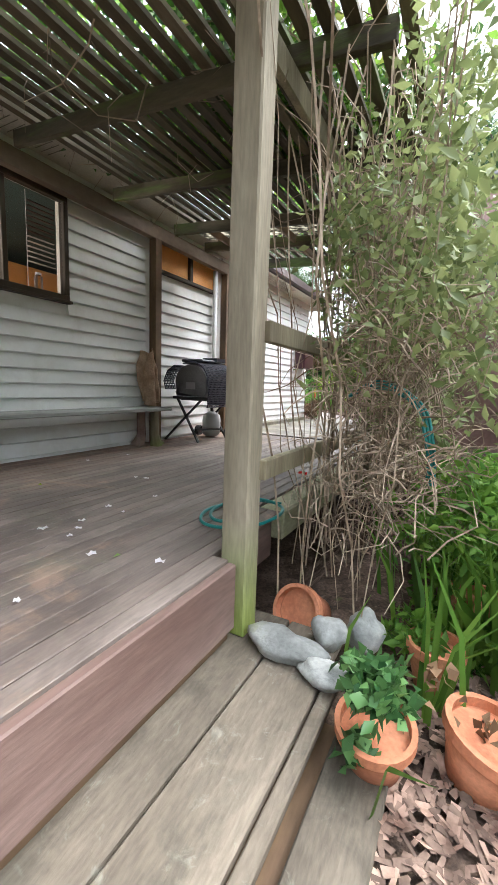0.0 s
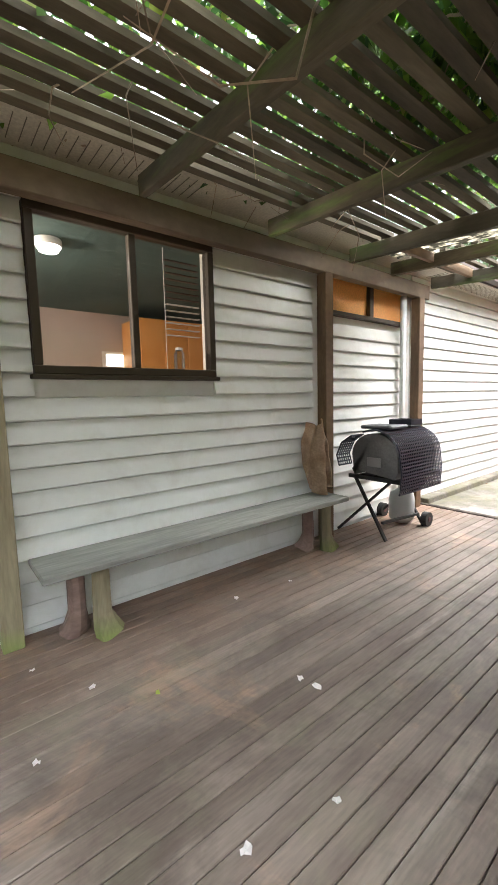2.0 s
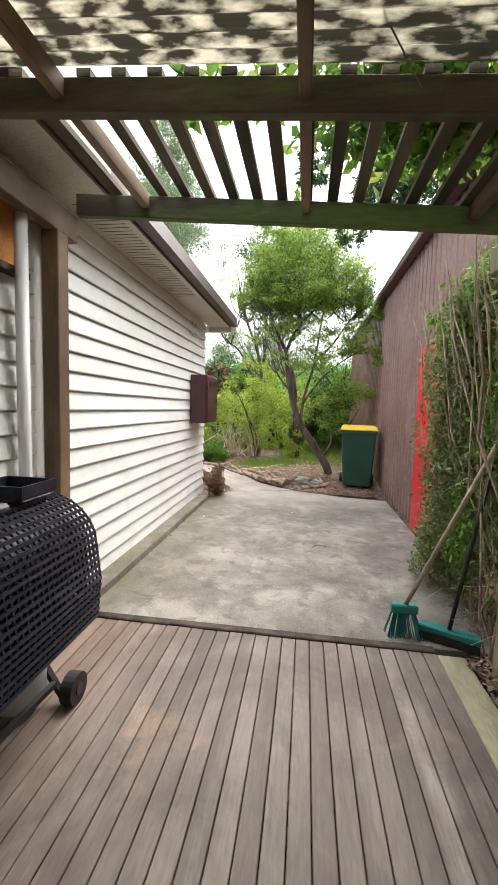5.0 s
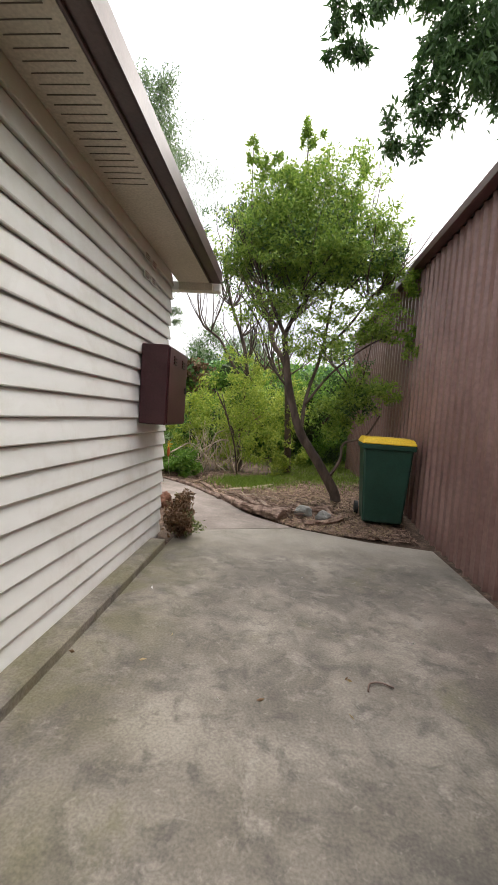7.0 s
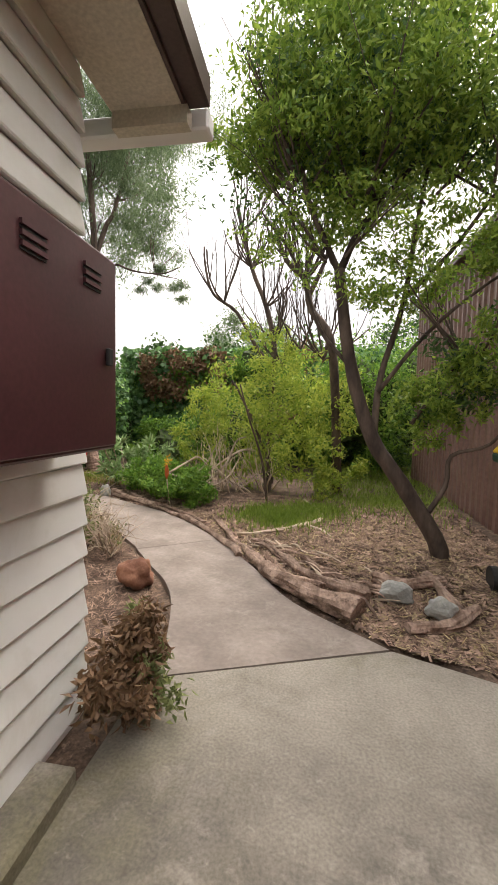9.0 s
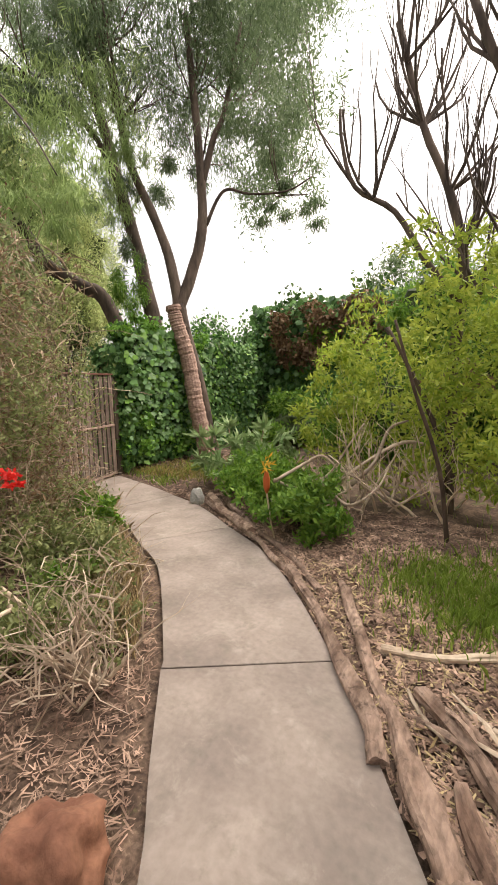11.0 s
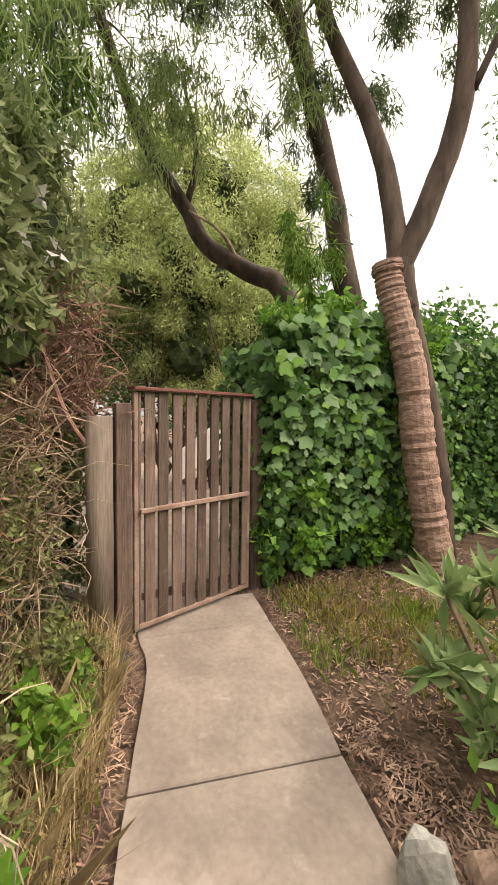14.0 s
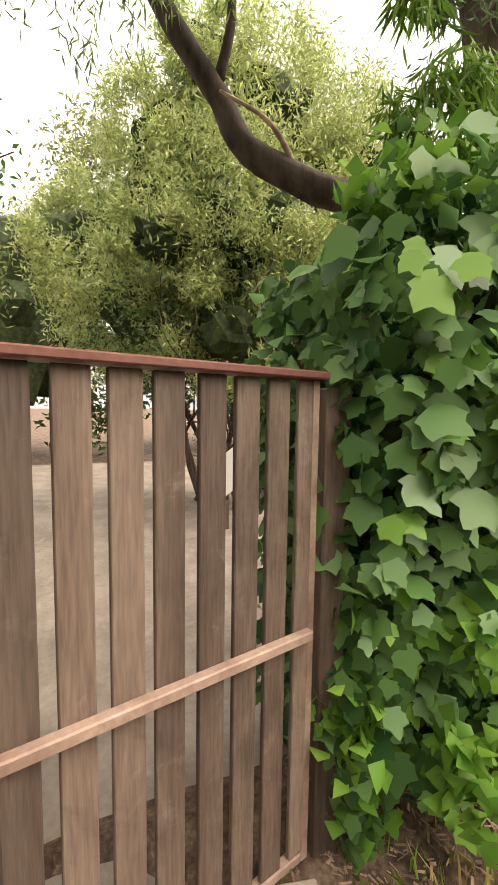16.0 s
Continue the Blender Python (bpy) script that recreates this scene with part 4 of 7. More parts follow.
twigs(bm, [(-0.62, 4.6, 1.2, 0.25, 1.0, 1.2), (-0.6, 6.2, 1.1, 0.2, 1.0, 1.2), (-0.6, 5.2, 2.1, 0.25, 1.6, 0.5), (-0.45, 2.6, 1.1, 0.3, 0.9, 1.1), (-0.3, 2.2, 0.6, 0.35, 0.6, 0.6)], 2100, 0.45, 0.004, r2)
part("vine_tangle", bm, M_TWIG, trel, "tangled bare vine stems", kind="stuff")
foliage("young_leaves", [(-0.8, 5.6, 1.3, 0.14, 1.4, 1.1), (-0.82, 6.4, 0.6, 0.1, 0.5, 0.6), (-0.8, 4.6, 0.8, 0.12, 0.7, 0.6)], 5200, 0.055, 0.024, L_FRESH, trel, 18, 0.4, 0.1, size=55)
foliage("outer_leaves", [(-0.86, 6.75, 1.3, 0.2, 0.45, 0.9), (-0.84, 6.9, 0.4, 0.16, 0.35, 0.5), (-0.8, 6.5, 2.1, 0.2, 0.5, 0.4)], 7000, 0.055, 0.024, L_OLIVE, trel, 19, 0.4, 0.1, size=55)
foliage("leaves", [(-0.55, 4.9, 2.1, 0.38, 1.3, 0.75), (-0.5, 5.9, 1.5, 0.3, 0.6, 0.9), (-0.45, 4.2, 0.7, 0.4, 1.0, 0.7), (-0.3, 2.6, 1.5, 0.5, 0.9, 0.9)], 16000, 0.06, 0.03, L_OLIVE, trel, 12, 0.4)
foliage("hanging_leaves", [(-0.55, 6.7, 1.9, 0.25, 0.6, 0.8), (-0.6, 5.6, 2.3, 0.4, 0.9, 0.4), (-0.45, 5.4, 0.8, 0.3, 1.3, 0.6)], 9000, 0.07, 0.03, L_OLIVE, trel, 14, 0.8, 0.2, core=0.0)
foliage("fresh_leaves", [(-0.7, 6.2, 1.2, 0.25, 0.35, 0.9), (-0.5, 5.0, 1.2, 0.4, 1.0, 0.9), (0.1, 2.0, 1.6, 0.5, 0.8, 0.9)], 4000, 0.06, 0.03, L_OLIVE, trel, 13, 0.3)
foliage("corner_leaves", [(-0.62, 6.9, 1.0, 0.2, 0.4, 1.0), (-0.68, 6.6, 2.2, 0.25, 0.6, 0.5), (-0.7, 6.1, 1.6, 0.15, 0.4, 0.8)], 9000, 0.06, 0.03, L_FRESH, trel, 16, 0.5, 0.2, size=60)

# ---- shed ----
shed = thing("shed", (-0.52, 0, 0), "maroon corrugated steel shed beside the slab", "shed", kind="structure")
bm = bmesh.new()
prof, y = [], 6.9
while y < 17.0:
    for dy, dx in ((0, 0), (0.10, 0), (0.125, -0.03), (0.155, -0.03)):
        prof.append((dx, y + dy))
    y += 0.18
lo = [bm.verts.new((x, yy, -0.06)) for x, yy in prof]
hi = [bm.verts.new((x, yy, 3.64)) for x, yy in prof]
for i in range(len(prof) - 1):
    bm.faces.new((lo[i], lo[i + 1], hi[i + 1], hi[i]))
part("wall", bm, M_SHED, shed, "maroon ribbed steel wall")
part("door", boxm(-0.09, -0.045, 7.85, 8.66, 0.0, 2.25), mat("bright_red_door_paint", (0.50, 0.01, 0.02), (0.60, 0.02, 0.03), 3, 0.35, 0.1), shed, "bright red shed door", bevel=0.006)
part("end_wall", boxm(0.01, 5, 6.86, 6.9, -0.1, 3.6), M_SHED, shed)
part("far_wall", boxm(0.01, 5, 17.0, 17.05, -0.1, 3.6), M_SHED, shed)
part("back_wall", boxm(5, 5.05, 6.9, 17.0, -0.1, 3.6), M_SHED, shed)
part("gutter", boxm(-0.16, -0.035, 6.8, 17.1, 3.62, 3.74), M_MAROON, shed, "maroon shed gutter", bevel=0.012)
part("roof", boxm(-0.1, 5.2, 6.8, 17.1, 3.745, 3.79), M_ROOF, shed, bevel=0.004)


def on_ground(x, y, dz=0.0):
    return (x, y, ground_height(x, y) + dz)


# ---- bench with stump legs ----
bench = thing("bench", (-3.40, 2.78, 0), "long weathered grey plank bench on tree-stump legs by the wall", "bench")
part("seat", boxm(-0.20, 0.17, -1.30, 1.24, 0.43, 0.47), mat("grey_weathered_bench_plank", (0.20, 0.205, 0.19), (0.34, 0.34, 0.31), 5, 0.8, 0.6, (1, 0.12, 1), (0.25, 0.19, 0.14), 0.0), bench, "grey weathered seat plank", bevel=0.006)
rb = random.Random(3)
for y in (-1.03, 0.98):
    for dx, dy, m, lab in ((-0.06, -0.05, M_FASCIA, "split red-brown stump leg"), (0.06, 0.06, M_POST, "mossy split stump leg")):
        bm = bmesh.new()
        tube(bm, [(dx * 1.3, y + dy * 1.5, 0), (dx * 1.15, y + dy * 1.2, 0.05), (dx, y + dy, 0.14), (dx, y + dy, 0.43)], [0.095, 0.075, 0.055, 0.05], 9, 0.12, rb)
        part("leg", bm, m, bench, lab)

# cloth draped on the post at the bench's end
drape = thing("tan_cloth", (-3.46, 3.86, 0.0), "crumpled tan cloth hanging on the post above the bench", "cloth")
bm = bmesh.new()
n_u, n_v = 22, 26
gr = []
for j in range(n_v + 1):
    v = j / n_v
    row = []
    for i in range(n_u + 1):
        u = i / n_u - 0.5
        wid = 0.30 * (0.45 + 0.75 * math.sin(min(1, v * 1.6) * math.pi * 0.5) - 0.75 * max(0, v - 0.55))
        y = u * wid + 0.05 * v
        x = 0.045 + 0.035 * math.cos(u * 17 + 2 * v) * (0.4 + v) - 0.5 * u * u + 0.02 * noise.noise(Vector((u * 6, v * 5, 1)))
        z = 1.17 - 0.66 * v - 0.10 * abs(u) * (1 - v) + 0.03 * math.sin(9 * u)
        row.append(bm.verts.new((x, y, z)))
    gr.append(row)
for r0, r1 in zip(gr, gr[1:]):
    for i in range(n_u):
        bm.faces.new((r0[i], r0[i + 1], r1[i + 1], r1[i]))
bmesh.ops.solidify(bm, geom=bm.faces[:], thickness=0.012)
part("cloth", bm, M_CLOTH, drape, smooth=True)

# ---- barbecue on a folding trolley ----
bbq = thing("barbecue", (-3.22, 4.74, 0), "dark grey barbecue on a folding trolley under a perforated cover", "barbecue")
bm = bmesh.new()
prof = [(0.25 * math.cos(a), 0.80 + 0.22 * math.sin(a)) for a in np.linspace(math.pi, 0, 15)]
prof = [(-0.25, 0.66), (-0.22, 0.60)][::-1][::-1] + prof + [(0.25, 0.66), (0.22, 0.60)]
a_, b_ = [bm.verts.new((x, -0.36, z)) for x, z in prof], [bm.verts.new((x, 0.34, z)) for x, z in prof]
for i in range(len(prof)):
    bm.faces.new((a_[i], a_[(i + 1) % len(prof)], b_[(i + 1) % len(prof)], b_[i]))
bm.faces.new(a_), bm.faces.new(b_[::-1])
hood = part("hood", bm, M_GREYMETAL, bbq, "grey enamel barbecue hood")
part("badge", boxm(-0.07, 0.08, -0.372, -0.362, 0.70, 0.79), plain("dull_steel", (0.35, 0.35, 0.36), 0.4, 0.7), hood, bevel=0.004)
part("tray", boxm(-0.22, 0.22, -0.3, 0.3, 0.55, 0.598), M_BLACK, bbq, bevel=0.01)


def mesh_sheet(pts, y0, y1, hole, name, lab):
    """A bent perforated sheet: bars along and across with square holes between."""
    bm = bmesh.new()
    seg = []
    for (x0, z0), (x1, z1) in zip(pts, pts[1:]):
        ln = math.hypot(x1 - x0, z1 - z0)
        k = max(1, round(ln / hole))
        seg += [(x0 + (x1 - x0) * i / k, z0 + (z1 - z0) * i / k) for i in range(k)]
    seg.append(pts[-1])
    ny = int((y1 - y0) / hole)
    tube(bm, [(x, y0, z) for x, z in seg], 0.0075, 4)
    sheet = part(name, bm, M_COVER, bbq, lab)
    for j in range(1, ny + 1):
        y = y0 + (y1 - y0) * j / ny
        part("rib", tube(bmesh.new(), [(x, y, z) for x, z in seg], 0.0058, 4), M_COVER, sheet)
    for x, z in seg:
        part("bar", tube(bmesh.new(), [(x, y0, z), (x, y1, z)], 0.0105, 4), M_COVER, sheet)
    return sheet


arch = [(0.275 * math.cos(a) + 0.02, 0.815 + 0.24 * math.sin(a)) for a in np.linspace(2.0, 0, 9)]
mesh_sheet(arch + [(0.315, 0.66), (0.30, 0.48)], -0.40, 0.34, 0.030, "folding_shelf", "black slatted folding shelf over the hood")
mesh_sheet([(-0.30, 0.70), (-0.33, 0.80), (-0.27, 0.93), (-0.16, 1.0)], -0.50, -0.30, 0.030, "side_shelf", "black perforated side shelf")
part("solid_back", tube(bmesh.new(), [(0.295, -0.40, 0.48), (0.295, 0.34, 0.48)], 0.01, 6), M_COVER, bbq)
part("shelf_panel", boxm(0.286, 0.292, -0.36, 0.05, 0.50, 0.82), M_COVER, bbq, "ribbed dark shelf panel")
for y in (-0.34, 0.34):
    part("leg", bar(bmesh.new(), (-0.42, y - 0.02 if y < 0 else y, 0.0), (0.20, y, 0.60), 0.03, 0.022), M_BLACK, bbq)
    part("leg", bar(bmesh.new(), (0.14, y - 0.02 if y < 0 else y, 0.0), (-0.24, y, 0.60), 0.03, 0.022), M_BLACK, bbq)
part("top_rail", bar(bmesh.new(), (-0.28, -0.36, 0.585), (0.28, -0.36, 0.585), 0.035, 0.035), M_BLACK, bbq)
part("top_rail", bar(bmesh.new(), (-0.28, 0.36, 0.585), (0.28, 0.36, 0.585), 0.035, 0.035), M_BLACK, bbq)
part("lower_rail", bar(bmesh.new(), (0.10, -0.36, 0.17), (0.10, 0.30, 0.13), 0.025, 0.025), M_BLACK, bbq)
for x, y in ((0.16, 0.36), (-0.36, 0.36)):
    w = part("wheel", tube(bmesh.new(), [(x - 0.03, y, 0.075), (x + 0.03, y, 0.075)], 0.075, 20), M_BLACK, bbq)
    part("hub", tube(bmesh.new(), [(x - 0.034, y, 0.075), (x + 0.036, y, 0.075)], 0.028, 12), M_MAROON, w)
bottle = thing("gas_bottle", (-3.30, 5.02, 0.0), "small grey gas bottle standing under the barbecue", "gas bottle")
part("body", lathe(bmesh.new(), [(0.09, 0.02), (0.13, 0.06), (0.135, 0.25), (0.12, 0.33), (0.04, 0.38)], 20), plain("grey_bottle_paint", (0.42, 0.42, 0.42), 0.4), bottle, smooth=True)
part("valve", lathe(bmesh.new(), [(0.02, 0.381), (0.02, 0.44), (0.005, 0.441)], 10), M_BLACK, bottle)
for k, (x, y, z, ry, lab) in enumerate(((-3.23, 4.56, 1.058, -6, "dark grey tray lying on the barbecue"), (-3.20, 4.90, 1.062, 3, "black open box lying on the barbecue"))):
    t_ = thing("tray", (x, y, z), lab, "tray")
    bm = boxm(-0.17, 0.17, -0.15, 0.15, 0, 0.035) if k == 0 else boxm(-0.12, 0.12, -0.11, 0.11, 0, 0.02)
    part("body", bm, plain("slate_grey_plastic" if k == 0 else "black_plastic", (0.09, 0.095, 0.115) if k == 0 else (0.03, 0.03, 0.03), 0.5), t_, bevel=0.012)
    if k:
        for b in ((-0.12, 0.12, -0.11, -0.10, 0.021, 0.07), (-0.12, 0.12, 0.10, 0.11, 0.021, 0.07), (-0.12, -0.11, -0.099, 0.099, 0.021, 0.07), (0.11, 0.12, -0.099, 0.099, 0.021, 0.07)):
            part("side", boxm(*b), M_COVER, t_)

# ---- garden hose, brooms ----
hose = thing("garden_hose", (-0.98, 1.95, 0.015), "coiled teal garden hose on the deck's edge", "hose")
bm = bmesh.new()
pts = [(-0.02, 0.42, 0), (-0.20, 0.36, 0.01), (-0.32, 0.2, 0.0), (-0.34, 0.02, 0.0), (-0.26, -0.14, 0), (-0.12, -0.2, 0.01), (0.04, -0.12, 0.02), (0.1, 0.1, 0.03), (0.03, 0.3, 0.02), (-0.14, 0.34, 0.03), (-0.27, 0.18, 0.025), (-0.28, 0.0, 0.02), (-0.15, -0.16, 0.03), (0.06, -0.1, 0.04)]
tube(bm, smooth_line(pts, 6), 0.0095, 8)
part("coil", bm, M_TEAL, hose, smooth=True)
h2 = thing("garden_hose", (-0.30, 2.2, 0.62), "bundle of teal hose hanging on the trellis rail", "hose")
for k in range(3):
    bm = bmesh.new()
    tube(bm, smooth_line([(-0.35, 0.3, 0.1), (-0.15, 0.2 + 0.02 * k, 0.16 + 0.02 * k), (0.05 + 0.02 * k, 0.1, 0.08), (0.14 + 0.015 * k, 0.0, -0.12), (0.16 + 0.015 * k, 0, -0.32)], 5), 0.009, 6)
    part("loop", bm, M_TEAL, h2, smooth=True)
rake = thing("broom", (-1.30, 6.05, 0.0), "broom with a pale pole and teal bristles leaning on the vines", "broom")
part("handle", tube(bmesh.new(), [(0.02, 0, 0.20), (0.40, -0.25, 1.32)], 0.014, 10), M_PALETWIG, rake, "pale timber pole", smooth=True)
part("head", boxm(-0.07, 0.10, -0.03, 0.03, 0.15, 0.21), M_TEAL, rake, bevel=0.01)
bm = bmesh.new()
for i in range(70):
    x, y = rb.uniform(-0.06, 0.09), rb.uniform(-0.025, 0.025)
    tube(bm, [(x, y, 0.15), (x * 1.7, y * 2.2 - 0.02, 0.0)], 0.004, 3, cap=False)
part("bristles", bm, M_TEAL, rake)
br2 = thing("broom", (-1.02, 5.98, 0.0), "wide yard broom with a black pole and teal head", "broom")
part("handle", tube(bmesh.new(), [(0, 0, 0.10), (0.14, -0.1, 1.2)], 0.013, 10), M_BLACK, br2, "black pole", smooth=True)
part("head", boxm(-0.18, 0.18, -0.035, 0.035, 0.055, 0.10, pose(0, 0, 0, 0, 0, -25)), M_TEAL, br2, bevel=0.008)
part("bristles", boxm(-0.175, 0.175, -0.03, 0.03, 0.0, 0.054, pose(0, 0, 0, 0, 0, -25)), M_BLACK, br2, bevel=0.004)

# ---- bin ----
bin_ = thing("wheelie_bin", (-0.98, 11.18, 0.045), "dark green wheelie bin with a yellow lid on the garden bed", "bin", rz=-6)


def taper(w0, d0, w1, d1, z0, z1, y=0.0):
    bm = bmesh.new()
    lo = [bm.verts.new((sx * w0 / 2, y + sy * d0 / 2, z0)) for sx, sy in ((-1, -1), (1, -1), (1, 1), (-1, 1))]
    hi = [bm.verts.new((sx * w1 / 2, y + sy * d1 / 2, z1)) for sx, sy in ((-1, -1), (1, -1), (1, 1), (-1, 1))]
    bm.faces.new(lo[::-1]), bm.faces.new(hi)
    for i in range(4):
        bm.faces.new((lo[i], lo[(i + 1) % 4], hi[(i + 1) % 4], hi[i]))
    return bm


part("body", taper(0.50, 0.50, 0.62, 0.70, 0.03, 1.06), M_BIN, bin_, bevel=0.025)
part("rim", taper(0.66, 0.74, 0.67, 0.75, 1.0, 1.065), M_BIN, bin_, bevel=0.01)
part("lid", taper(0.68, 0.77, 0.60, 0.66, 1.07, 1.15), M_YELLOW, bin_, "yellow lid", bevel=0.015)
part("handle", tube(bmesh.new(), [(-0.25, 0.42, 1.04), (0.25, 0.42, 1.04)], 0.016, 8), M_BIN, bin_)
for s in (-1, 1):
    part("wheel", tube(bmesh.new(), [(s * 0.27, 0.28, 0.1), (s * 0.32, 0.28, 0.1)], 0.1, 18), M_BLACK, bin_)

# ---- pots and rocks by the step ----
def pot(x, y, z, r, h, tilt=(0, 0), lab="terracotta pot", m=M_TERRA):
    t = thing("plant_pot", (x, y, z), lab, "pot")
    mm = pose(0, 0, 0, tilt[0], tilt[1], 0)
    b = part("body", lathe(bmesh.new(), [(r * 0.62, 0), (r * 0.92, h * 0.82), (r * 0.84, h * 0.82), (r * 0.56, h * 0.1)], 28, mm), m, t, smooth=True)
    part("rim", lathe(bmesh.new(), [(r * 0.93, h * 0.80), (r, h * 0.82), (r, h), (r * 0.86, h), (r * 0.85, h * 0.8)], 28, mm), m, t)
    part("soil", lathe(bmesh.new(), [(r * 0.84, h * 0.76), (0.01, h * 0.8)], 20, mm), M_EARTH, t)
    return t


p1 = pot(-0.60, 1.98, -0.42, 0.13, 0.24, (62, -25), "terracotta pot lying on its side by the post")
p2 = pot(-0.02, 1.80, -0.50, 0.12, 0.22, (0, 0), "terracotta pot among garden plants")
p3 = pot(-0.17, 1.30, -0.50, 0.13, 0.20, (10, 0), "terracotta pot with a trailing green plant")
p4 = pot(0.14, 1.42, -0.50, 0.16, 0.20, (0, 12), "wide pale terracotta bowl with dry grass")
p5 = pot(0.12, 2.3, -0.50, 0.14, 0.25, (0, 0), "terracotta pot behind the ferns")
for p, n_, m in ((p3, 420, L_IVY), (p4, 60, L_BROWN)):
    foliage("leaves", [(0, 0, 0.27, 0.20, 0.20, 0.14)], n_, 0.055, 0.045, m, p, n_, 0.1)
for i, (x, y, z, r, m, lab) in enumerate(((-0.58, 1.50, -0.315, (0.19, 0.085, 0.055), M_ROCK, "flat pale grey rock on the step"), (-0.38, 1.43, -0.325, (0.12, 0.075, 0.045), M_ROCK, "pale rock at the step's corner"),
                                          (-0.32, 1.80, -0.33, (0.085, 0.08, 0.10), M_ROCK, "rounded grey rock beside the pots"), (-0.44, 1.66, -0.30, (0.08, 0.07, 0.07), M_ROCK, "small grey rock beside the pots"))):
    s = thing("rock", (x, y, z), lab, "rock")
    part("stone", blob(bmesh.new(), (0, 0, 0), r, 0.35, i + 3, 3), m, s, smooth=True)
fern = thing("garden_plants", on_ground(0.25, 2.1), "bright green strappy garden plants by the pots", "plant")
rg = np.random.default_rng(5)
blades("leaves", np.stack((rg.normal(0.05, 0.28, 260), rg.normal(0.25, 0.5, 260), np.zeros(260)), 1), 0.75, 0.028, L_FRESH, fern, 6, 0.6)
foliage("small_leaves", [(0.1, 0.6, 0.5, 0.6, 0.9, 0.5), (-0.2, -0.15, 0.15, 0.3, 0.2, 0.15)], 5000, 0.07, 0.035, L_FRESH, fern, 7, 0.0)
dark = thing("dark_shrub", on_ground(1.6, 3.6), "tall dark green shrubs beyond the pots", "shrub")
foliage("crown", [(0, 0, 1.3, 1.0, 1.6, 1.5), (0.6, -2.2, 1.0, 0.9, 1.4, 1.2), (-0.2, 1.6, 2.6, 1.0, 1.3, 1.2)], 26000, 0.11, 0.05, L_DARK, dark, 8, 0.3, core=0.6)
bm = bmesh.new()
for i in range(26):
    branches(bm, (rb.uniform(-.5, .5), rb.uniform(-.8, .8), 0), (rb.uniform(-.3, .3), rb.uniform(-.3, .3), 1), rb.uniform(1.4, 3.2), 0.03, rb, 1)
part("stems", bm, M_BARK, dark)


# ---- trees ----
def limb(parent, pts, r0, r1, material=M_BARK, name="limb", sides=10, label=""):
    line = smooth_line(pts, 4)
    rr_ = [r0 + (r1 - r0) * i / (len(line) - 1) for i in range(len(line))]
    return part(name, tube(bmesh.new(), line, rr_, sides, 0.07, rb), material, parent, label, smooth=True)


# small many-stemmed tree by the slab
t1 = thing("tree", (0, 0, 0), "small leaning many-stemmed tree with light green crown", "tree")
limb(t1, [(-1.43, 12.1, -0.05), (-1.50, 12.1, 0.25), (-1.85, 12.1, 0.79), (-2.09, 12.1, 1.14), (-2.26, 12.1, 1.6), (-2.37, 12.1, 2.07), (-2.46, 12.1, 2.71)], 0.085, 0.05, name="trunk", label="dark forked trunk")
for pts, r in (([(-2.46, 12.1, 2.68), (-2.62, 12.05, 3.0), (-2.76, 12.0, 3.3), (-2.9, 11.95, 3.97), (-2.98, 12, 4.5)], 0.032), ([(-2.46, 12.1, 2.68), (-2.3, 12.1, 3.05), (-2.15, 12.15, 3.3), (-2.29, 12.2, 3.84), (-2.2, 12.2, 4.7)], 0.038),
               ([(-2.09, 12.1, 1.14), (-2.04, 12.2, 1.73), (-1.85, 12.25, 2.45), (-1.74, 12.3, 3.3), (-1.6, 12.3, 4.1)], 0.036), ([(-1.83, 12.25, 2.5), (-1.49, 12.15, 2.85), (-1.17, 12.0, 3.31), (-0.85, 12.0, 3.7)], 0.024),
               ([(-2.30, 12.1, 1.8), (-2.62, 12.2, 2.2), (-2.85, 12.2, 2.8), (-3.2, 12.2, 3.3)], 0.022), ([(-2.06, 12.15, 1.6), (-1.7, 12.0, 2.1), (-1.25, 11.9, 2.5), (-0.8, 11.8, 2.75)], 0.022),
               ([(-2.15, 12.15, 3.3), (-1.8, 12.2, 3.7), (-1.5, 12.3, 4.4), (-1.4, 12.3, 5.1)], 0.022), ([(-2.9, 12.0, 3.7), (-3.1, 12.1, 4.5), (-3.15, 12.1, 5.5)], 0.016), ([(-2.25, 12.2, 4.4), (-2.3, 12.2, 5.2), (-2.3, 12.2, 6.0)], 0.018),
               ([(-1.62, 12.1, 0.42), (-1.44, 12.1, 0.75), (-1.40, 12.1, 1.03), (-1.1, 12.05, 1.15), (-0.9, 12.0, 1.5)], 0.028), ([(-1.74, 12.2, 1.31), (-1.5, 12.1, 1.7), (-1.3, 12.0, 2.0)], 0.02)):
    limb(t1, pts, r, r * 0.4, name="limb", sides=8)
bm, tips = bmesh.new(), []
for _ in range(70):
    a = rb.uniform(0, 2 * math.pi)
    p0 = rb.choice(((-2.3, 12.1, 3.3), (-2.8, 12, 3.4), (-1.7, 12.3, 3.4), (-2.2, 12.2, 4.2), (-1.2, 12.0, 3.3), (-2.5, 12.1, 2.8), (-1.6, 12.3, 4.0), (-1.3, 12.0, 1.9)))
    branches(bm, (p0[0] + 0.1 * math.cos(a), p0[1] + 0.1 * math.sin(a), p0[2]), (math.cos(a), math.sin(a), 0.9), rb.uniform(0.5, 1.1), 0.013, rb, 1, tips=tips)
part("twigs", bm, M_BARK, t1)
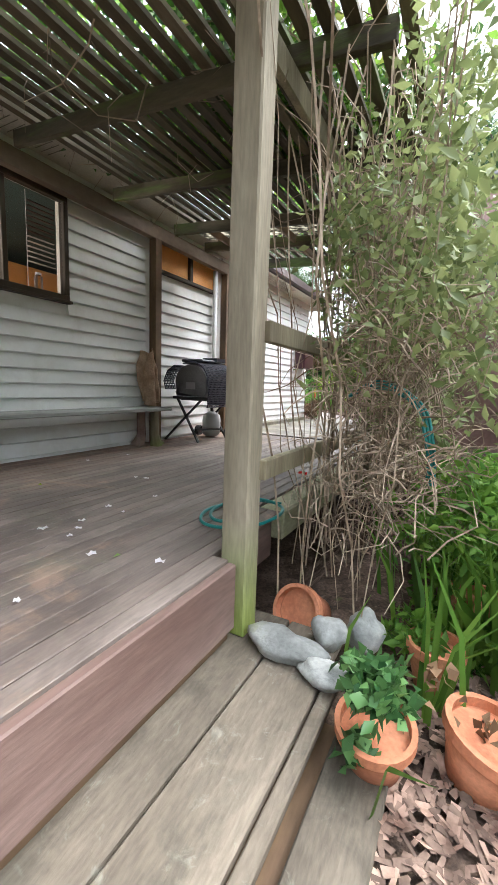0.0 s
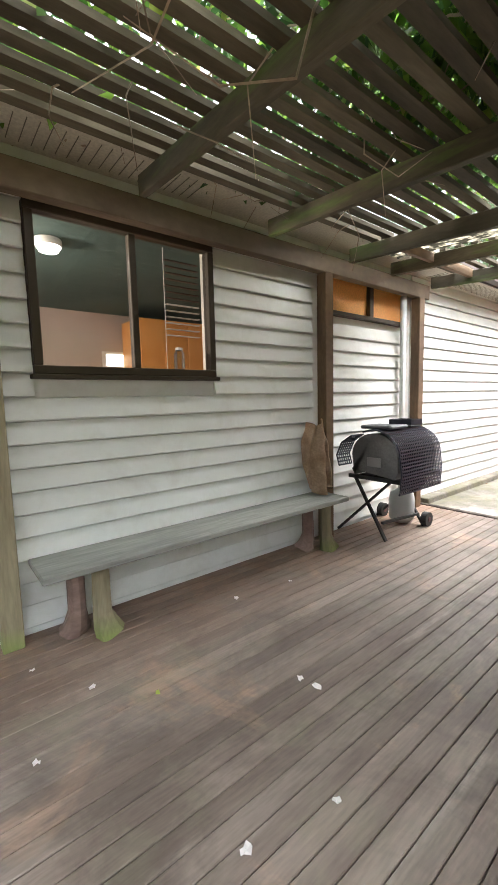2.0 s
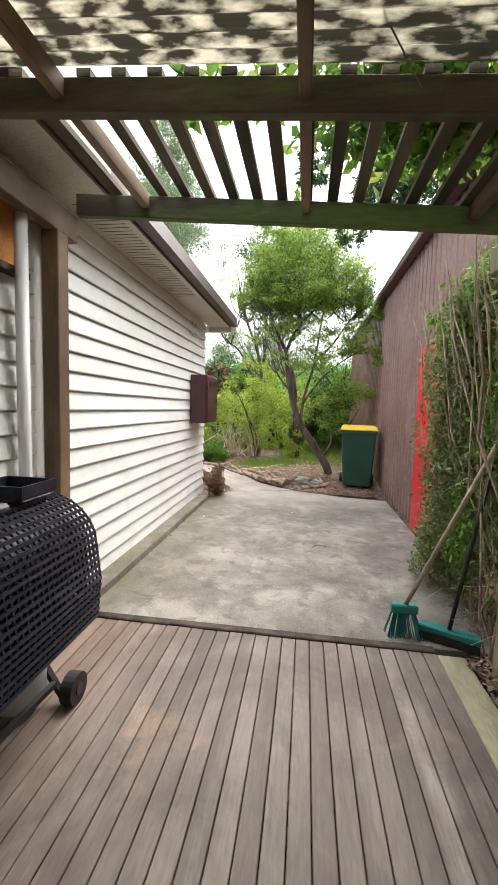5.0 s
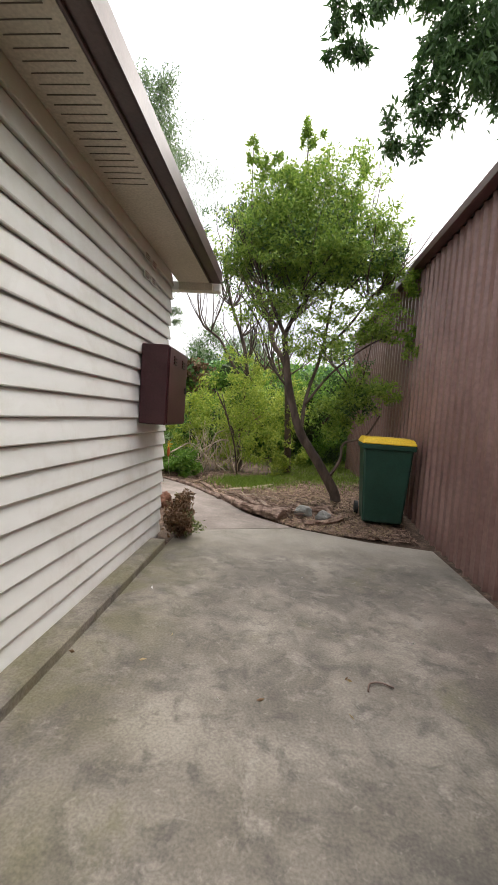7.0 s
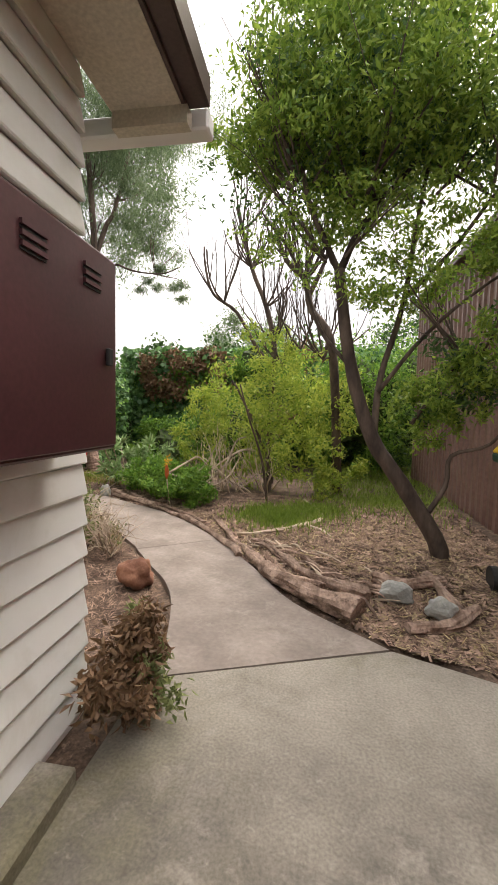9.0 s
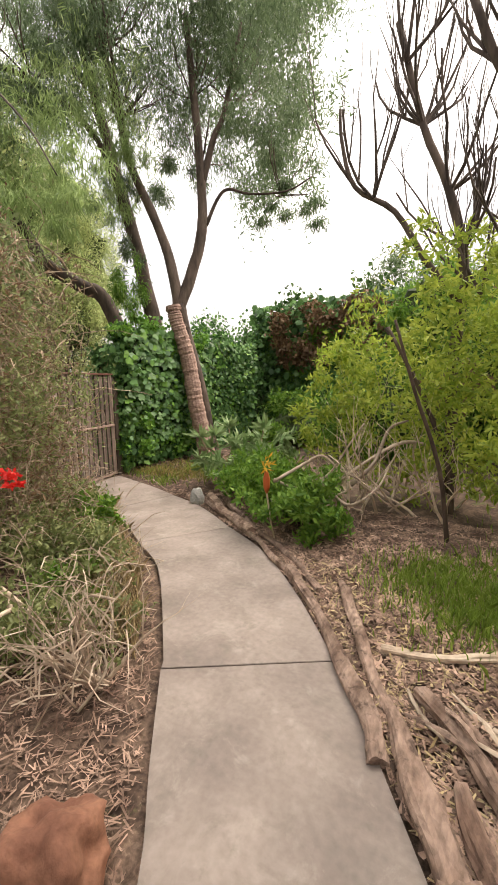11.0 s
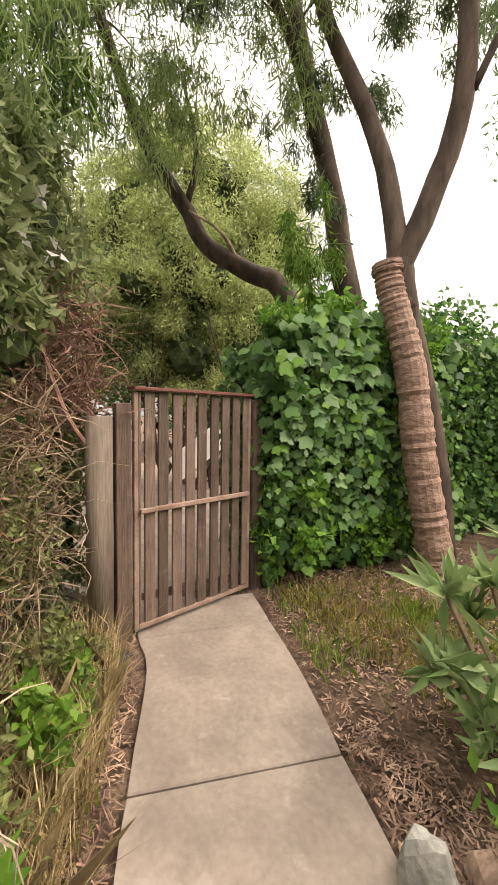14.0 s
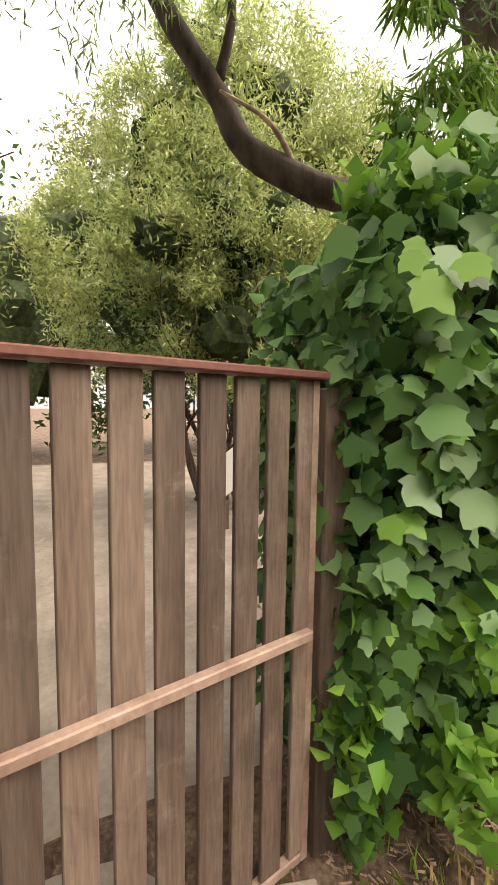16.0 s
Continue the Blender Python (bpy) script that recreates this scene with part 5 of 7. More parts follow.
foliage("crown", [(-2.3, 12.1, 4.15, 1.2, 1.1, 0.62), (-1.95, 12.1, 4.85, 0.7, 0.8, 0.55), (-2.7, 12.1, 4.55, 0.55, 0.6, 0.6), (-1.2, 12.0, 4.0, 0.55, 0.7, 0.42), (-3.15, 12.0, 3.85, 0.5, 0.6, 0.4), (-2.2, 12.0, 3.7, 1.1, 0.9, 0.28), (-0.75, 11.9, 3.55, 0.35, 0.4, 0.3),
                  (-1.2, 12.0, 1.85, 0.5, 0.4, 0.38), (-1.6, 12.2, 1.5, 0.35, 0.35, 0.4), (-0.55, 11.8, 2.6, 0.2, 0.25, 0.35), (-1.0, 11.9, 2.75, 0.4, 0.3, 0.15), (-3.15, 12.1, 5.45, 0.13, 0.13, 0.25), (-2.3, 12.2, 5.75, 0.2, 0.16, 0.35), (-1.42, 12.3, 5.2, 0.16, 0.16, 0.28), (-2.75, 12.1, 5.2, 0.3, 0.3, 0.3)],
        46000, 0.075, 0.026, L_TREE, t1, 31, 0.1, 0.35, 0.16, size=60, spread=0.10)
foliage("low_leaves", [(-2.5, 12.1, 3.2, 1.0, 0.8, 0.35), (-1.3, 12.0, 3.1, 0.7, 0.6, 0.4), (-2.0, 12.0, 2.6, 0.8, 0.6, 0.4)], 6500, 0.07, 0.026, L_TREE, t1, 30, 0.2, 0.2, 0.2, size=40, spread=0.09)
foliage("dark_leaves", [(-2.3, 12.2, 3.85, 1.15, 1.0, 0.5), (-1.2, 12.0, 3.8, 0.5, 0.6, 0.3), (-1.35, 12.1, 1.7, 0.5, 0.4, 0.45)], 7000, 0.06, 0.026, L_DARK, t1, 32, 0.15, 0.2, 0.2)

# gum boughs over the shed
gum = thing("tree", (1.8, 13.8, 0), "tall dark gum tree behind the shed with hanging boughs", "tree")
limb(gum, [(0, 0, 0), (0.1, 0, 3.5), (-0.1, 0, 6.6), (0.1, 0.1, 10.5)], 0.25, 0.12, name="trunk")
limb(gum, [(-0.1, 0, 6.0), (-0.6, -1.6, 6.3), (-1.4, -3.6, 5.9), (-3.2, -4.2, 5.7)], 0.10, 0.02)
limb(gum, [(-1.4, -3.6, 5.9), (-2.0, -4.1, 5.4), (-2.6, -4.3, 5.0)], 0.04, 0.015)
foliage("crown", [(-3.1, -4.2, 5.0, 0.32, 0.35, 0.35), (-3.3, -4.2, 5.6, 0.5, 0.5, 0.4), (-3.75, -4.2, 4.95, 0.28, 0.3, 0.28), (-3.15, -4.2, 4.3, 0.3, 0.3, 0.45), (-2.75, -4.3, 4.35, 0.32, 0.35, 0.4), (-2.55, -4.3, 4.85, 0.42, 0.5, 0.5), (-2.1, -4.0, 5.1, 0.5, 0.6, 0.7), (-1.4, -3.9, 5.6, 0.9, 0.9, 0.9)], 22000, 0.085, 0.03, L_DARK, gum, 33, 0.9, 0.3, 0.15, size=90, spread=0.12)

# tree with ringed pinkish trunk and dark forks, drooping leaves
t2 = thing("tree", (0, 0, 0), "tall tree with pinkish ringed trunk and drooping leaves", "tree")
bm = bmesh.new()
tp = smooth_line([(-7.25, 16.28, -0.1), (-7.30, 16.22, 0.24), (-7.41, 16.13, 1.0), (-7.5, 16.06, 1.81), (-7.6, 15.94, 2.38), (-7.64, 15.9, 2.66)], 22)
tube(bm, tp, [(0.15 - 0.045 * i / len(tp)) * (1 + 0.035 * (i % 3 == 0) + rb.uniform(-0.05, 0.06)) * (1.15 if i > len(tp) - 9 else 1) for i in range(len(tp))], 16, 0.035, rb)
part("trunk", bm, M_PALM, t2, "pinkish brown ringed trunk")
limb(t2, [(-7.50, 16.60, 0.0), (-7.54, 16.4, 1.2), (-7.60, 16.12, 2.2), (-7.62, 16.03, 2.7)], 0.15, 0.115, name="trunk", label="dark rough trunk")
limb(t2, [(-7.60, 16.1, 2.30), (-7.62, 16.03, 2.6), (-7.46, 16.18, 3.16), (-7.30, 16.31, 3.88), (-7.29, 16.31, 4.73), (-7.33, 16.28, 5.62), (-7.41, 16.22, 6.95)], 0.115, 0.05)
limb(t2, [(-7.62, 16.02, 2.45), (-7.64, 16.02, 2.80), (-7.73, 15.95, 3.47), (-7.90, 15.78, 4.13), (-8.11, 15.56, 4.84), (-8.19, 15.47, 5.60), (-8.38, 15.24, 6.95)], 0.10, 0.045)
limb(t2, [(-7.29, 16.33, 4.55), (-7.10, 16.43, 5.25), (-6.96, 16.54, 5.62), (-6.70, 16.68, 6.85)], 0.06, 0.03)
limb(t2, [(-7.24, 16.35, 3.95), (-7.10, 16.48, 4.35), (-6.93, 16.56, 4.50), (-6.62, 16.74, 4.42), (-6.09, 17.00, 4.43), (-5.71, 17.15, 4.61)], 0.032, 0.010)
limb(t2, [(-8.10, 15.58, 4.80), (-8.00, 15.33, 5.55), (-7.80, 14.93, 6.55)], 0.035, 0.015)
bm = bmesh.new()
for _ in range(60):
    b0 = rb.choice([(-7.5, 16.58, 5.0), (-7.55, 16.5, 6.0), (-8.4, 15.7, 5.6), (-8.55, 15.5, 6.4), (-7.1, 16.85, 6.0), (-6.3, 17.25, 4.5), (-7.6, 16.5, 6.9), (-8.1, 15.3, 6.3)])
    branches(bm, b0, (rb.uniform(-1, 1), rb.uniform(-1, 1), rb.uniform(-0.2, 0.8)), rb.uniform(0.5, 0.9), 0.014, rb, 1)
part("twigs", bm, M_BARK, t2)
foliage("crown", [(-7.5, 16.8, 6.3, 1.5, 1.5, 1.2), (-6.5, 17.2, 5.6, 1.1, 1.0, 0.9), (-6.2, 17.3, 4.3, 0.7, 0.6, 0.45), (-8.7, 15.4, 6.3, 1.3, 1.2, 1.0), (-7.2, 15.6, 6.9, 1.6, 1.4, 1.0), (-6.9, 17.0, 7.6, 2.4, 2.2, 1.0), (-8.3, 16.6, 5.0, 0.7, 0.7, 0.6)],
        44000, 0.12, 0.016, L_PEPPER, t2, 34, 1.6, 0.2, 0.2, size=200, spread=0.11)

# leaning trees beyond the fence
t3 = thing("tree", (0, 0, 0), "dark leaning trees behind the ivy fence with hanging foliage", "tree")
limb(t3, [(-8.60, 16.6, -0.1), (-8.62, 16.5, 2.3), (-8.71, 16.39, 3.14), (-8.81, 16.31, 3.9), (-9.2, 16.3, 5.2), (-9.5, 16.1, 6.8), (-9.68, 15.87, 8.0)], 0.17, 0.06, name="trunk")
limb(t3, [(-9.3, 16.8, 0), (-9.45, 16.6, 1.8), (-9.82, 16.36, 3.07), (-10.05, 16.01, 3.31), (-10.31, 15.47, 3.64), (-10.40, 15.25, 4.05), (-10.5, 14.81, 4.67), (-10.55, 14.5, 5.3), (-10.5, 14.0, 6.5)], 0.17, 0.06, name="trunk")
limb(t3, [(-10.4, 15.22, 4.1), (-10.25, 15.3, 4.7), (-10.2, 15.1, 5.5)], 0.05, 0.02)
limb(t3, [(-10.1, 15.9, 3.35), (-10.1, 15.6, 3.75), (-10.25, 15.2, 4.0)], 0.03, 0.012, M_TWIG)
limb(t3, [(-8.9, 16.2, 4.3), (-8.6, 15.4, 5.2), (-8.8, 14.45, 5.6), (-9.1, 13.7, 5.5)], 0.06, 0.02)
limb(t3, [(-10.5, 14.6, 5.0), (-9.9, 14.0, 5.6), (-9.2, 13.2, 5.9)], 0.05, 0.02)
bm = bmesh.new()
for _ in range(50):
    b0 = rb.choice([(-9.4, 16.2, 6.0), (-9.6, 16.0, 7.2), (-8.8, 14.5, 5.6), (-10.5, 14.2, 6.0), (-9.5, 13.6, 5.8), (-9.1, 13.7, 5.5)])
    branches(bm, b0, (rb.uniform(-1, 1), rb.uniform(-1, 1), rb.uniform(-0.3, 0.8)), rb.uniform(0.5, 0.9), 0.014, rb, 1)
part("twigs", bm, M_BARK, t3)
foliage("crown", [(-9.6, 15.6, 7.0, 1.8, 1.8, 1.1), (-8.9, 14.2, 5.3, 1.0, 1.1, 0.7), (-9.8, 13.4, 6.1, 1.4, 1.4, 0.9), (-8.9, 15.9, 4.2, 0.35, 0.4, 0.8), (-8.7, 16.1, 3.6, 0.25, 0.3, 0.5), (-8.4, 14.6, 6.6, 1.4, 1.4, 0.8), (-9.4, 14.6, 5.4, 0.8, 0.8, 0.7), (-8.9, 13.5, 4.6, 0.8, 0.7, 0.7), (-9.8, 12.8, 5.4, 1.2, 1.2, 1.0)],
        30000, 0.12, 0.015, L_PEPPER, t3, 35, 1.6, 0.2, 0.2, size=200, spread=0.11)
foliage('trailing_leaves', [(-8.9, 14.6, 4.2, 0.6, 0.5, 0.6), (-8.3, 15.3, 4.4, 0.4, 0.4, 0.6), (-9.7, 14.2, 4.5, 0.7, 0.7, 0.6), (-8.1, 14.8, 5.3, 0.7, 0.7, 0.6), (-7.7, 15.3, 4.9, 0.4, 0.4, 0.5), (-8.0, 13.8, 4.6, 0.7, 0.6, 0.5), (-6.9, 13.6, 3.6, 0.45, 0.35, 0.4), (-7.4, 13.3, 3.3, 0.5, 0.4, 0.4), (-6.6, 13.2, 3.1, 0.4, 0.3, 0.35)], 11000, 0.13, 0.013, L_TRAIL, t3, 46, 1.8, 0.2, 0.25, size=40, spread=0.13)
limb(t3, [(-9.1, 13.7, 5.5), (-8.2, 13.4, 4.9), (-7.2, 13.3, 4.0), (-6.6, 13.2, 3.3)], 0.02, 0.006)
foliage('hanging_leaves', [(-9.3, 13.1, 4.3, 0.8, 0.8, 0.8), (-8.75, 16.0, 3.1, 0.3, 0.35, 0.6), (-8.2, 15.5, 3.0, 0.2, 0.25, 0.45)], 6000, 0.13, 0.016, L_FRESH, t3, 39, 1.6, 0.2, 0.15, size=150)

# feathery round bush beyond the gate
t4 = thing("bush", (-12.6, 16.3, 0), "big rounded pale green feathery bush beyond the gate", "bush")
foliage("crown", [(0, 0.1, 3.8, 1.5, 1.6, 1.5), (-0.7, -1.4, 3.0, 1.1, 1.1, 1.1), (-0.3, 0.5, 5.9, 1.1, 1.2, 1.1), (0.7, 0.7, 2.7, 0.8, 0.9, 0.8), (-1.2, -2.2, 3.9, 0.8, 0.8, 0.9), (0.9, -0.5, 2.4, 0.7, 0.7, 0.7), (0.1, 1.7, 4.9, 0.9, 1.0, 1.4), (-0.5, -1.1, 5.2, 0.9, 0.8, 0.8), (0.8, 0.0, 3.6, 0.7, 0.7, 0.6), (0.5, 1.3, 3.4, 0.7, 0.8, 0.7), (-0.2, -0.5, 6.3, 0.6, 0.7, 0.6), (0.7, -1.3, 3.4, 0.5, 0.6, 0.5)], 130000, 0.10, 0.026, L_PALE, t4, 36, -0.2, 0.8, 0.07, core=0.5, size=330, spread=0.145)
bm = bmesh.new()
for i in range(18):
    branches(bm, (rb.uniform(-.4, .4), rb.uniform(-.6, .6), 0), (rb.uniform(-.5, .5), rb.uniform(-.6, .6), 1), rb.uniform(2.2, 3.4), 0.05, rb, 2)
part("stems", bm, M_BARK, t4)
# darker leaf colour here stands for the shade within the pale bush
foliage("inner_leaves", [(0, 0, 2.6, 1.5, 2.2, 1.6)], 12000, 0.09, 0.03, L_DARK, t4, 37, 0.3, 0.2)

# bare forked tree among the shrubs
t5 = thing("tree", (0, 0, 0), "bare dark forked tree standing among yellow-green shrubs", "tree")
limb(t5, [(-3.41, 15.65, -0.1), (-3.41, 15.65, 0.6), (-3.44, 15.65, 1.51), (-3.38, 15.66, 2.53), (-3.56, 15.64, 3.33), (-3.83, 15.59, 4.0), (-4.1, 15.53, 5.02)], 0.075, 0.03, name="trunk")
limb(t5, [(-3.42, 15.65, 2.2), (-3.74, 15.61, 2.63), (-4.08, 15.54, 3.2), (-4.49, 15.42, 3.5), (-4.63, 15.37, 3.97), (-4.65, 15.35, 4.3)], 0.04, 0.015)
limb(t5, [(-3.41, 15.65, 0.42), (-3.6, 15.6, 0.9), (-3.78, 15.6, 1.31), (-4.14, 15.52, 1.97)], 0.045, 0.02)
limb(t5, [(-2.2, 15.2, 0), (-2.3, 14.9, 1.6), (-2.43, 14.67, 2.56), (-2.73, 14.69, 3.01), (-2.84, 14.69, 3.46), (-3.14, 14.68, 3.77), (-3.35, 14.65, 4.3)], 0.085, 0.03)
limb(t5, [(-2.78, 14.69, 3.2), (-2.5, 14.7, 3.9), (-2.4, 14.8, 4.8)], 0.04, 0.02)
bm = bmesh.new()
for _ in range(64):
    b0 = rb.choice([(-3.2, 15.4, 2.2), (-2.9, 15.3, 2.5), (-2.5, 15.2, 2.3), (-3.56, 15.64, 3.3), (-3.83, 15.59, 4.0), (-4.3, 15.47, 3.35), (-2.84, 14.69, 3.46), (-3.14, 14.68, 3.77), (-2.45, 14.75, 4.4), (-3.4, 15.66, 2.7), (-4.0, 15.5, 4.6)])
    branches(bm, b0, (rb.uniform(-1, 1), rb.uniform(-0.6, 0.6), rb.uniform(0.3, 1)), rb.uniform(0.7, 1.25), 0.02, rb, 2, up=0.5, thin=0.7)
part("branches", bm, M_BARK, t5, "bare upturned branches")
foliage("dark_leaves", [(-2.6, 14.9, 5.6, 0.9, 0.9, 0.6), (-1.9, 14.4, 4.9, 0.6, 0.7, 0.7), (-3.6, 15.2, 6.0, 0.9, 0.8, 0.5)], 5000, 0.09, 0.035, L_DARK, t5, 38, 0.5, 0.2, 0.3)

# ---- fences with ivy ----
ivy = thing("ivy_fence", (0, 0, 0), "timber fence smothered in dense green ivy beside the gate", "hedge")
part("fence_core", boxm(-8.50, -8.40, 15.02, 20.2, -0.1, 2.0), M_BROWN, ivy)
part("fence_core", boxm(-8.40, 2.0, 20.2, 20.3, -0.1, 2.5), M_BROWN, ivy)
rv = np.random.default_rng(17)
ivb = [(-8.25, 15.25, 1.0, 0.42, 0.38, 1.1), (-8.35, 15.6, 1.75, 0.5, 0.55, 0.55), (-8.30, 16.4, 1.1, 0.45, 0.9, 1.2), (-8.30, 17.9, 1.3, 0.5, 1.1, 1.3), (-8.25, 19.3, 1.4, 0.5, 1.0, 1.3)]
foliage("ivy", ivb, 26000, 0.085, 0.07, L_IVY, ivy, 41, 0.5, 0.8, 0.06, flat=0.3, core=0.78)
foliage("young_ivy", [(-8.05, 15.2, 0.55, 0.4, 0.35, 0.6), (-8.0, 15.9, 0.4, 0.4, 0.6, 0.4), (-8.1, 15.7, 2.1, 0.4, 0.6, 0.35), (-8.1, 16.6, 2.1, 0.35, 0.7, 0.3)], 4500, 0.075, 0.065, L_IVYLIGHT, ivy, 42, 0.4, 0.8, 0.1, flat=0.3)
lobed_leaves("far_ivy_face", np.stack((rv.uniform(-8.2, 0.5, 9000), 19.52 + rv.normal(0, 0.10, 9000), rv.uniform(0.1, 3.25, 9000)), 1), 0.15, rv, (0, -1, 0.5), L_IVY, ivy, kind="stuff")
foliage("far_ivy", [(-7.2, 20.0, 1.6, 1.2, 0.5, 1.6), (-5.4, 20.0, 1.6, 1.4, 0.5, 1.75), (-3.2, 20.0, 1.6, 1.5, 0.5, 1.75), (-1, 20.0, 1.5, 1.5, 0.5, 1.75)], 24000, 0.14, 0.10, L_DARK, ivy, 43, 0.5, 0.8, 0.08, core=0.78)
foliage("far_young_ivy", [(-7.4, 19.8, 1.9, 1.2, 0.45, 0.9), (-6.2, 19.7, 2.2, 1.0, 0.45, 0.7)], 7000, 0.12, 0.09, L_FRESH, ivy, 44, 0.5, 0.7, 0.1)
foliage("dead_ivy", [(-6.9, 19.35, 2.5, 0.75, 0.25, 0.75), (-5.3, 19.4, 2.6, 0.8, 0.3, 0.6), (-3.5, 19.4, 2.5, 1.2, 0.3, 0.7)], 7000, 0.12, 0.08, L_BROWN, ivy, 45, 0.5, 0.7, 0.1)

rv = np.random.default_rng(19)
sp = []
while len(sp) < 5200:
    y, z = rv.uniform(14.98, 18.6), rv.uniform(0.15, 2.35)
    if z > 1.75 + 0.5 * math.sin(min(1.57, (y - 14.9) * 1.5)):
        continue
    sp.append((-7.80 - 0.12 * math.cos(y * 2.1 + z) + rv.normal(0, 0.05), y, z))
sp = np.array(sp)
lobed_leaves("ivy_face", sp[1200:4200], 0.095, rv, (1, -0.35, 0.35), L_IVY, ivy, kind="stuff")
lobed_leaves("young_ivy_face", sp[4200:], 0.075, rv, (1, -0.35, 0.35), L_IVYLIGHT, ivy, kind="stuff")
lobed_leaves("ivy_end", np.stack((rv.uniform(-8.6, -7.82, 900), 14.92 + rv.normal(0, 0.04, 900), rv.uniform(0.1, 2.0, 900)), 1), 0.09, rv, (0.3, -1, 0.3), L_IVY, ivy, kind="stuff")


def leaf_variant(i, m):
    r_ = np.random.default_rng(300 + i)
    me = ngon_mesh("leaf", [(x, y * 0.95, -abs(y) * 0.3 + r_.normal(0, 0.03)) for x, y in lobed_points()], [11 - 1])
    me.materials.append(m)
    return me


variants = [leaf_variant(i, (L_IVY, L_IVYBIG, L_IVY, L_IVY, L_IVYBIG, L_IVYLIGHT, L_IVY)[i]) for i in range(7)]
for i in range(295):
    y = rv.uniform(14.9, 16.0)
    z = rv.uniform(0.5, 2.25)
    nrm_ = Vector((1 + rv.normal(0, 0.3), -0.45 + rv.normal(0, 0.3), 0.4 + rv.normal(0, 0.3))).normalized()
    d_ = Vector((rv.normal(0, 0.35), rv.normal(0, 0.45), -1.0))
    d_ = (d_ - nrm_ * d_.dot(nrm_)).normalized()
    s_ = nrm_.cross(d_)
    ob = new("leaf", variants[int(rv.integers(0, 7))])
    ob.parent = ivy
    k = rv.uniform(0.07, 0.15) if z > 1.2 else rv.uniform(0.055, 0.10)
    m_ = Matrix((d_ * k, s_ * k, nrm_ * k)).transposed().to_4x4()
    m_.translation = Vector((-7.74 - 0.10 * math.cos(y * 2.1 + z) + rv.normal(0, 0.03), y, z))
    ob.matrix_basis = m_


# ---- gate ----
GA, GB = Vector((-7.715, 13.832, 0)), Vector((-7.948, 14.79, 0))
gway = (GB - GA).normalized()
glen = (GB - GA).length
gate = thing("garden_gate", (GA.x, GA.y, 0.03), "brown slatted timber gate on a pinkish steel frame", "gate", rz=math.degrees(math.atan2(gway.y, gway.x)))
for nm, a, b, w in (("frame_upright", (0.015, 0, 0), (0.015, 0, 1.49), 0.03), ("frame_upright", (glen - 0.015, 0, 0), (glen - 0.015, 0, 1.50), 0.03),
                    ("bottom_rail", (0.031, 0, 0.018), (glen - 0.031, 0, 0.018), 0.032), ("middle_rail", (0.031, -0.032, 0.76), (glen - 0.031, -0.032, 0.76), 0.030)):
    part(nm, bar(bmesh.new(), a, b, w, w, (0, 1, 0)), M_GATEFRAME, gate, bevel=0.004)
part("top_rail", boxm(-0.01, glen + 0.01, -0.045, 0.05, 1.50, 1.522), mat("red_brown_top_rail", (0.20, 0.075, 0.06), (0.27, 0.11, 0.09), 5, 0.5, 0.3), gate, bevel=0.004)
for i in range(9):
    x = 0.07 + 0.1045 * i + (0.004, -0.003, 0, 0.002, -0.004, 0.003, 0, -0.002, 0)[i]
    part("slat", boxm(x, x + 0.074, -0.014, 0.004, 0.034 + 0.003 * (i % 3), 1.497), M_GATE, gate, bevel=0.003)
part("slat", boxm(0.031, 0.048, -0.014, 0.004, 0.04, 1.497), M_GATE, gate, bevel=0.003)
gp = thing("gate_post", (-7.70, 13.765, -0.05), "grey-brown timber gate post with a round post behind", "post", kind="structure")
part("shaft", boxm(-0.045, 0.045, -0.045, 0.045, 0, 1.50), M_GATE, gp, bevel=0.005)
part("round_post", tube(bmesh.new(), [(0.02, -0.135, 0), (0.02, -0.135, 1.42)], 0.075, 14), M_GREYPOST, gp, smooth=True)
gp2 = thing("gate_post", (-7.985, 14.865, -0.05), "dark timber gate post buried in ivy", "post", kind="structure")
part("shaft", boxm(-0.045, 0.045, -0.045, 0.045, 0, 1.56), M_GATE, gp2, bevel=0.005)
wb = thing("white_sheet", (-11.4, 15.9, 0.0), "leaning white board beyond the gate", "board")
part("sheet", bar(bmesh.new(), (0, -0.45, 0.52), (0, 0.42, 1.12), 0.03, 0.42, (0, -1, 1)), M_WHITE, wb)
for y, z in ((-0.2, 0.35), (0.5, 0.8)):
    part("leg", boxm(-0.05, -0.02, y - 0.02, y + 0.02, 0, z), M_GATE, wb, "thin dark support")

# ---- shrubs left of the path ----
sh = thing("dry_shrub", (0, 0, 0), "large brown twiggy shrub leaning over the path", "shrub")
bl_ = [(-6.2, 12.2, 1.3, 0.8, 0.55, 1.2), (-6.9, 12.6, 1.1, 0.55, 0.45, 0.9), (-7.7, 13.1, 0.9, 0.45, 0.35, 0.6)]
bm = bmesh.new()
twigs(bm, bl_, 3200, 0.42, 0.0035, rb)
for i in range(30):
    b = rb.choice(bl_)
    branches(bm, (b[0] + rb.uniform(-.4, .4), b[1] + rb.uniform(-.3, .3), 0), (rb.uniform(-.4, .4), rb.uniform(-.4, .4), 1), b[2] * rb.uniform(0.5, 0.8), 0.008, rb, 1, spread=0.25)
part("twigs", bm, M_TWIG, sh, "tangled brown twigs")
foliage("leaves", bl_, 22000, 0.045, 0.018, L_OLIVE, sh, 51, 0.1, 0.3, 0.15, size=90)
foliage("dead_leaves", bl_, 9000, 0.05, 0.012, L_BROWN, sh, 52, 0.1, 0.3, 0.25)
fl = thing("flowering_shrub", (0, 0, 0), "tall leafy shrub with a few white flowers by the gate", "shrub")
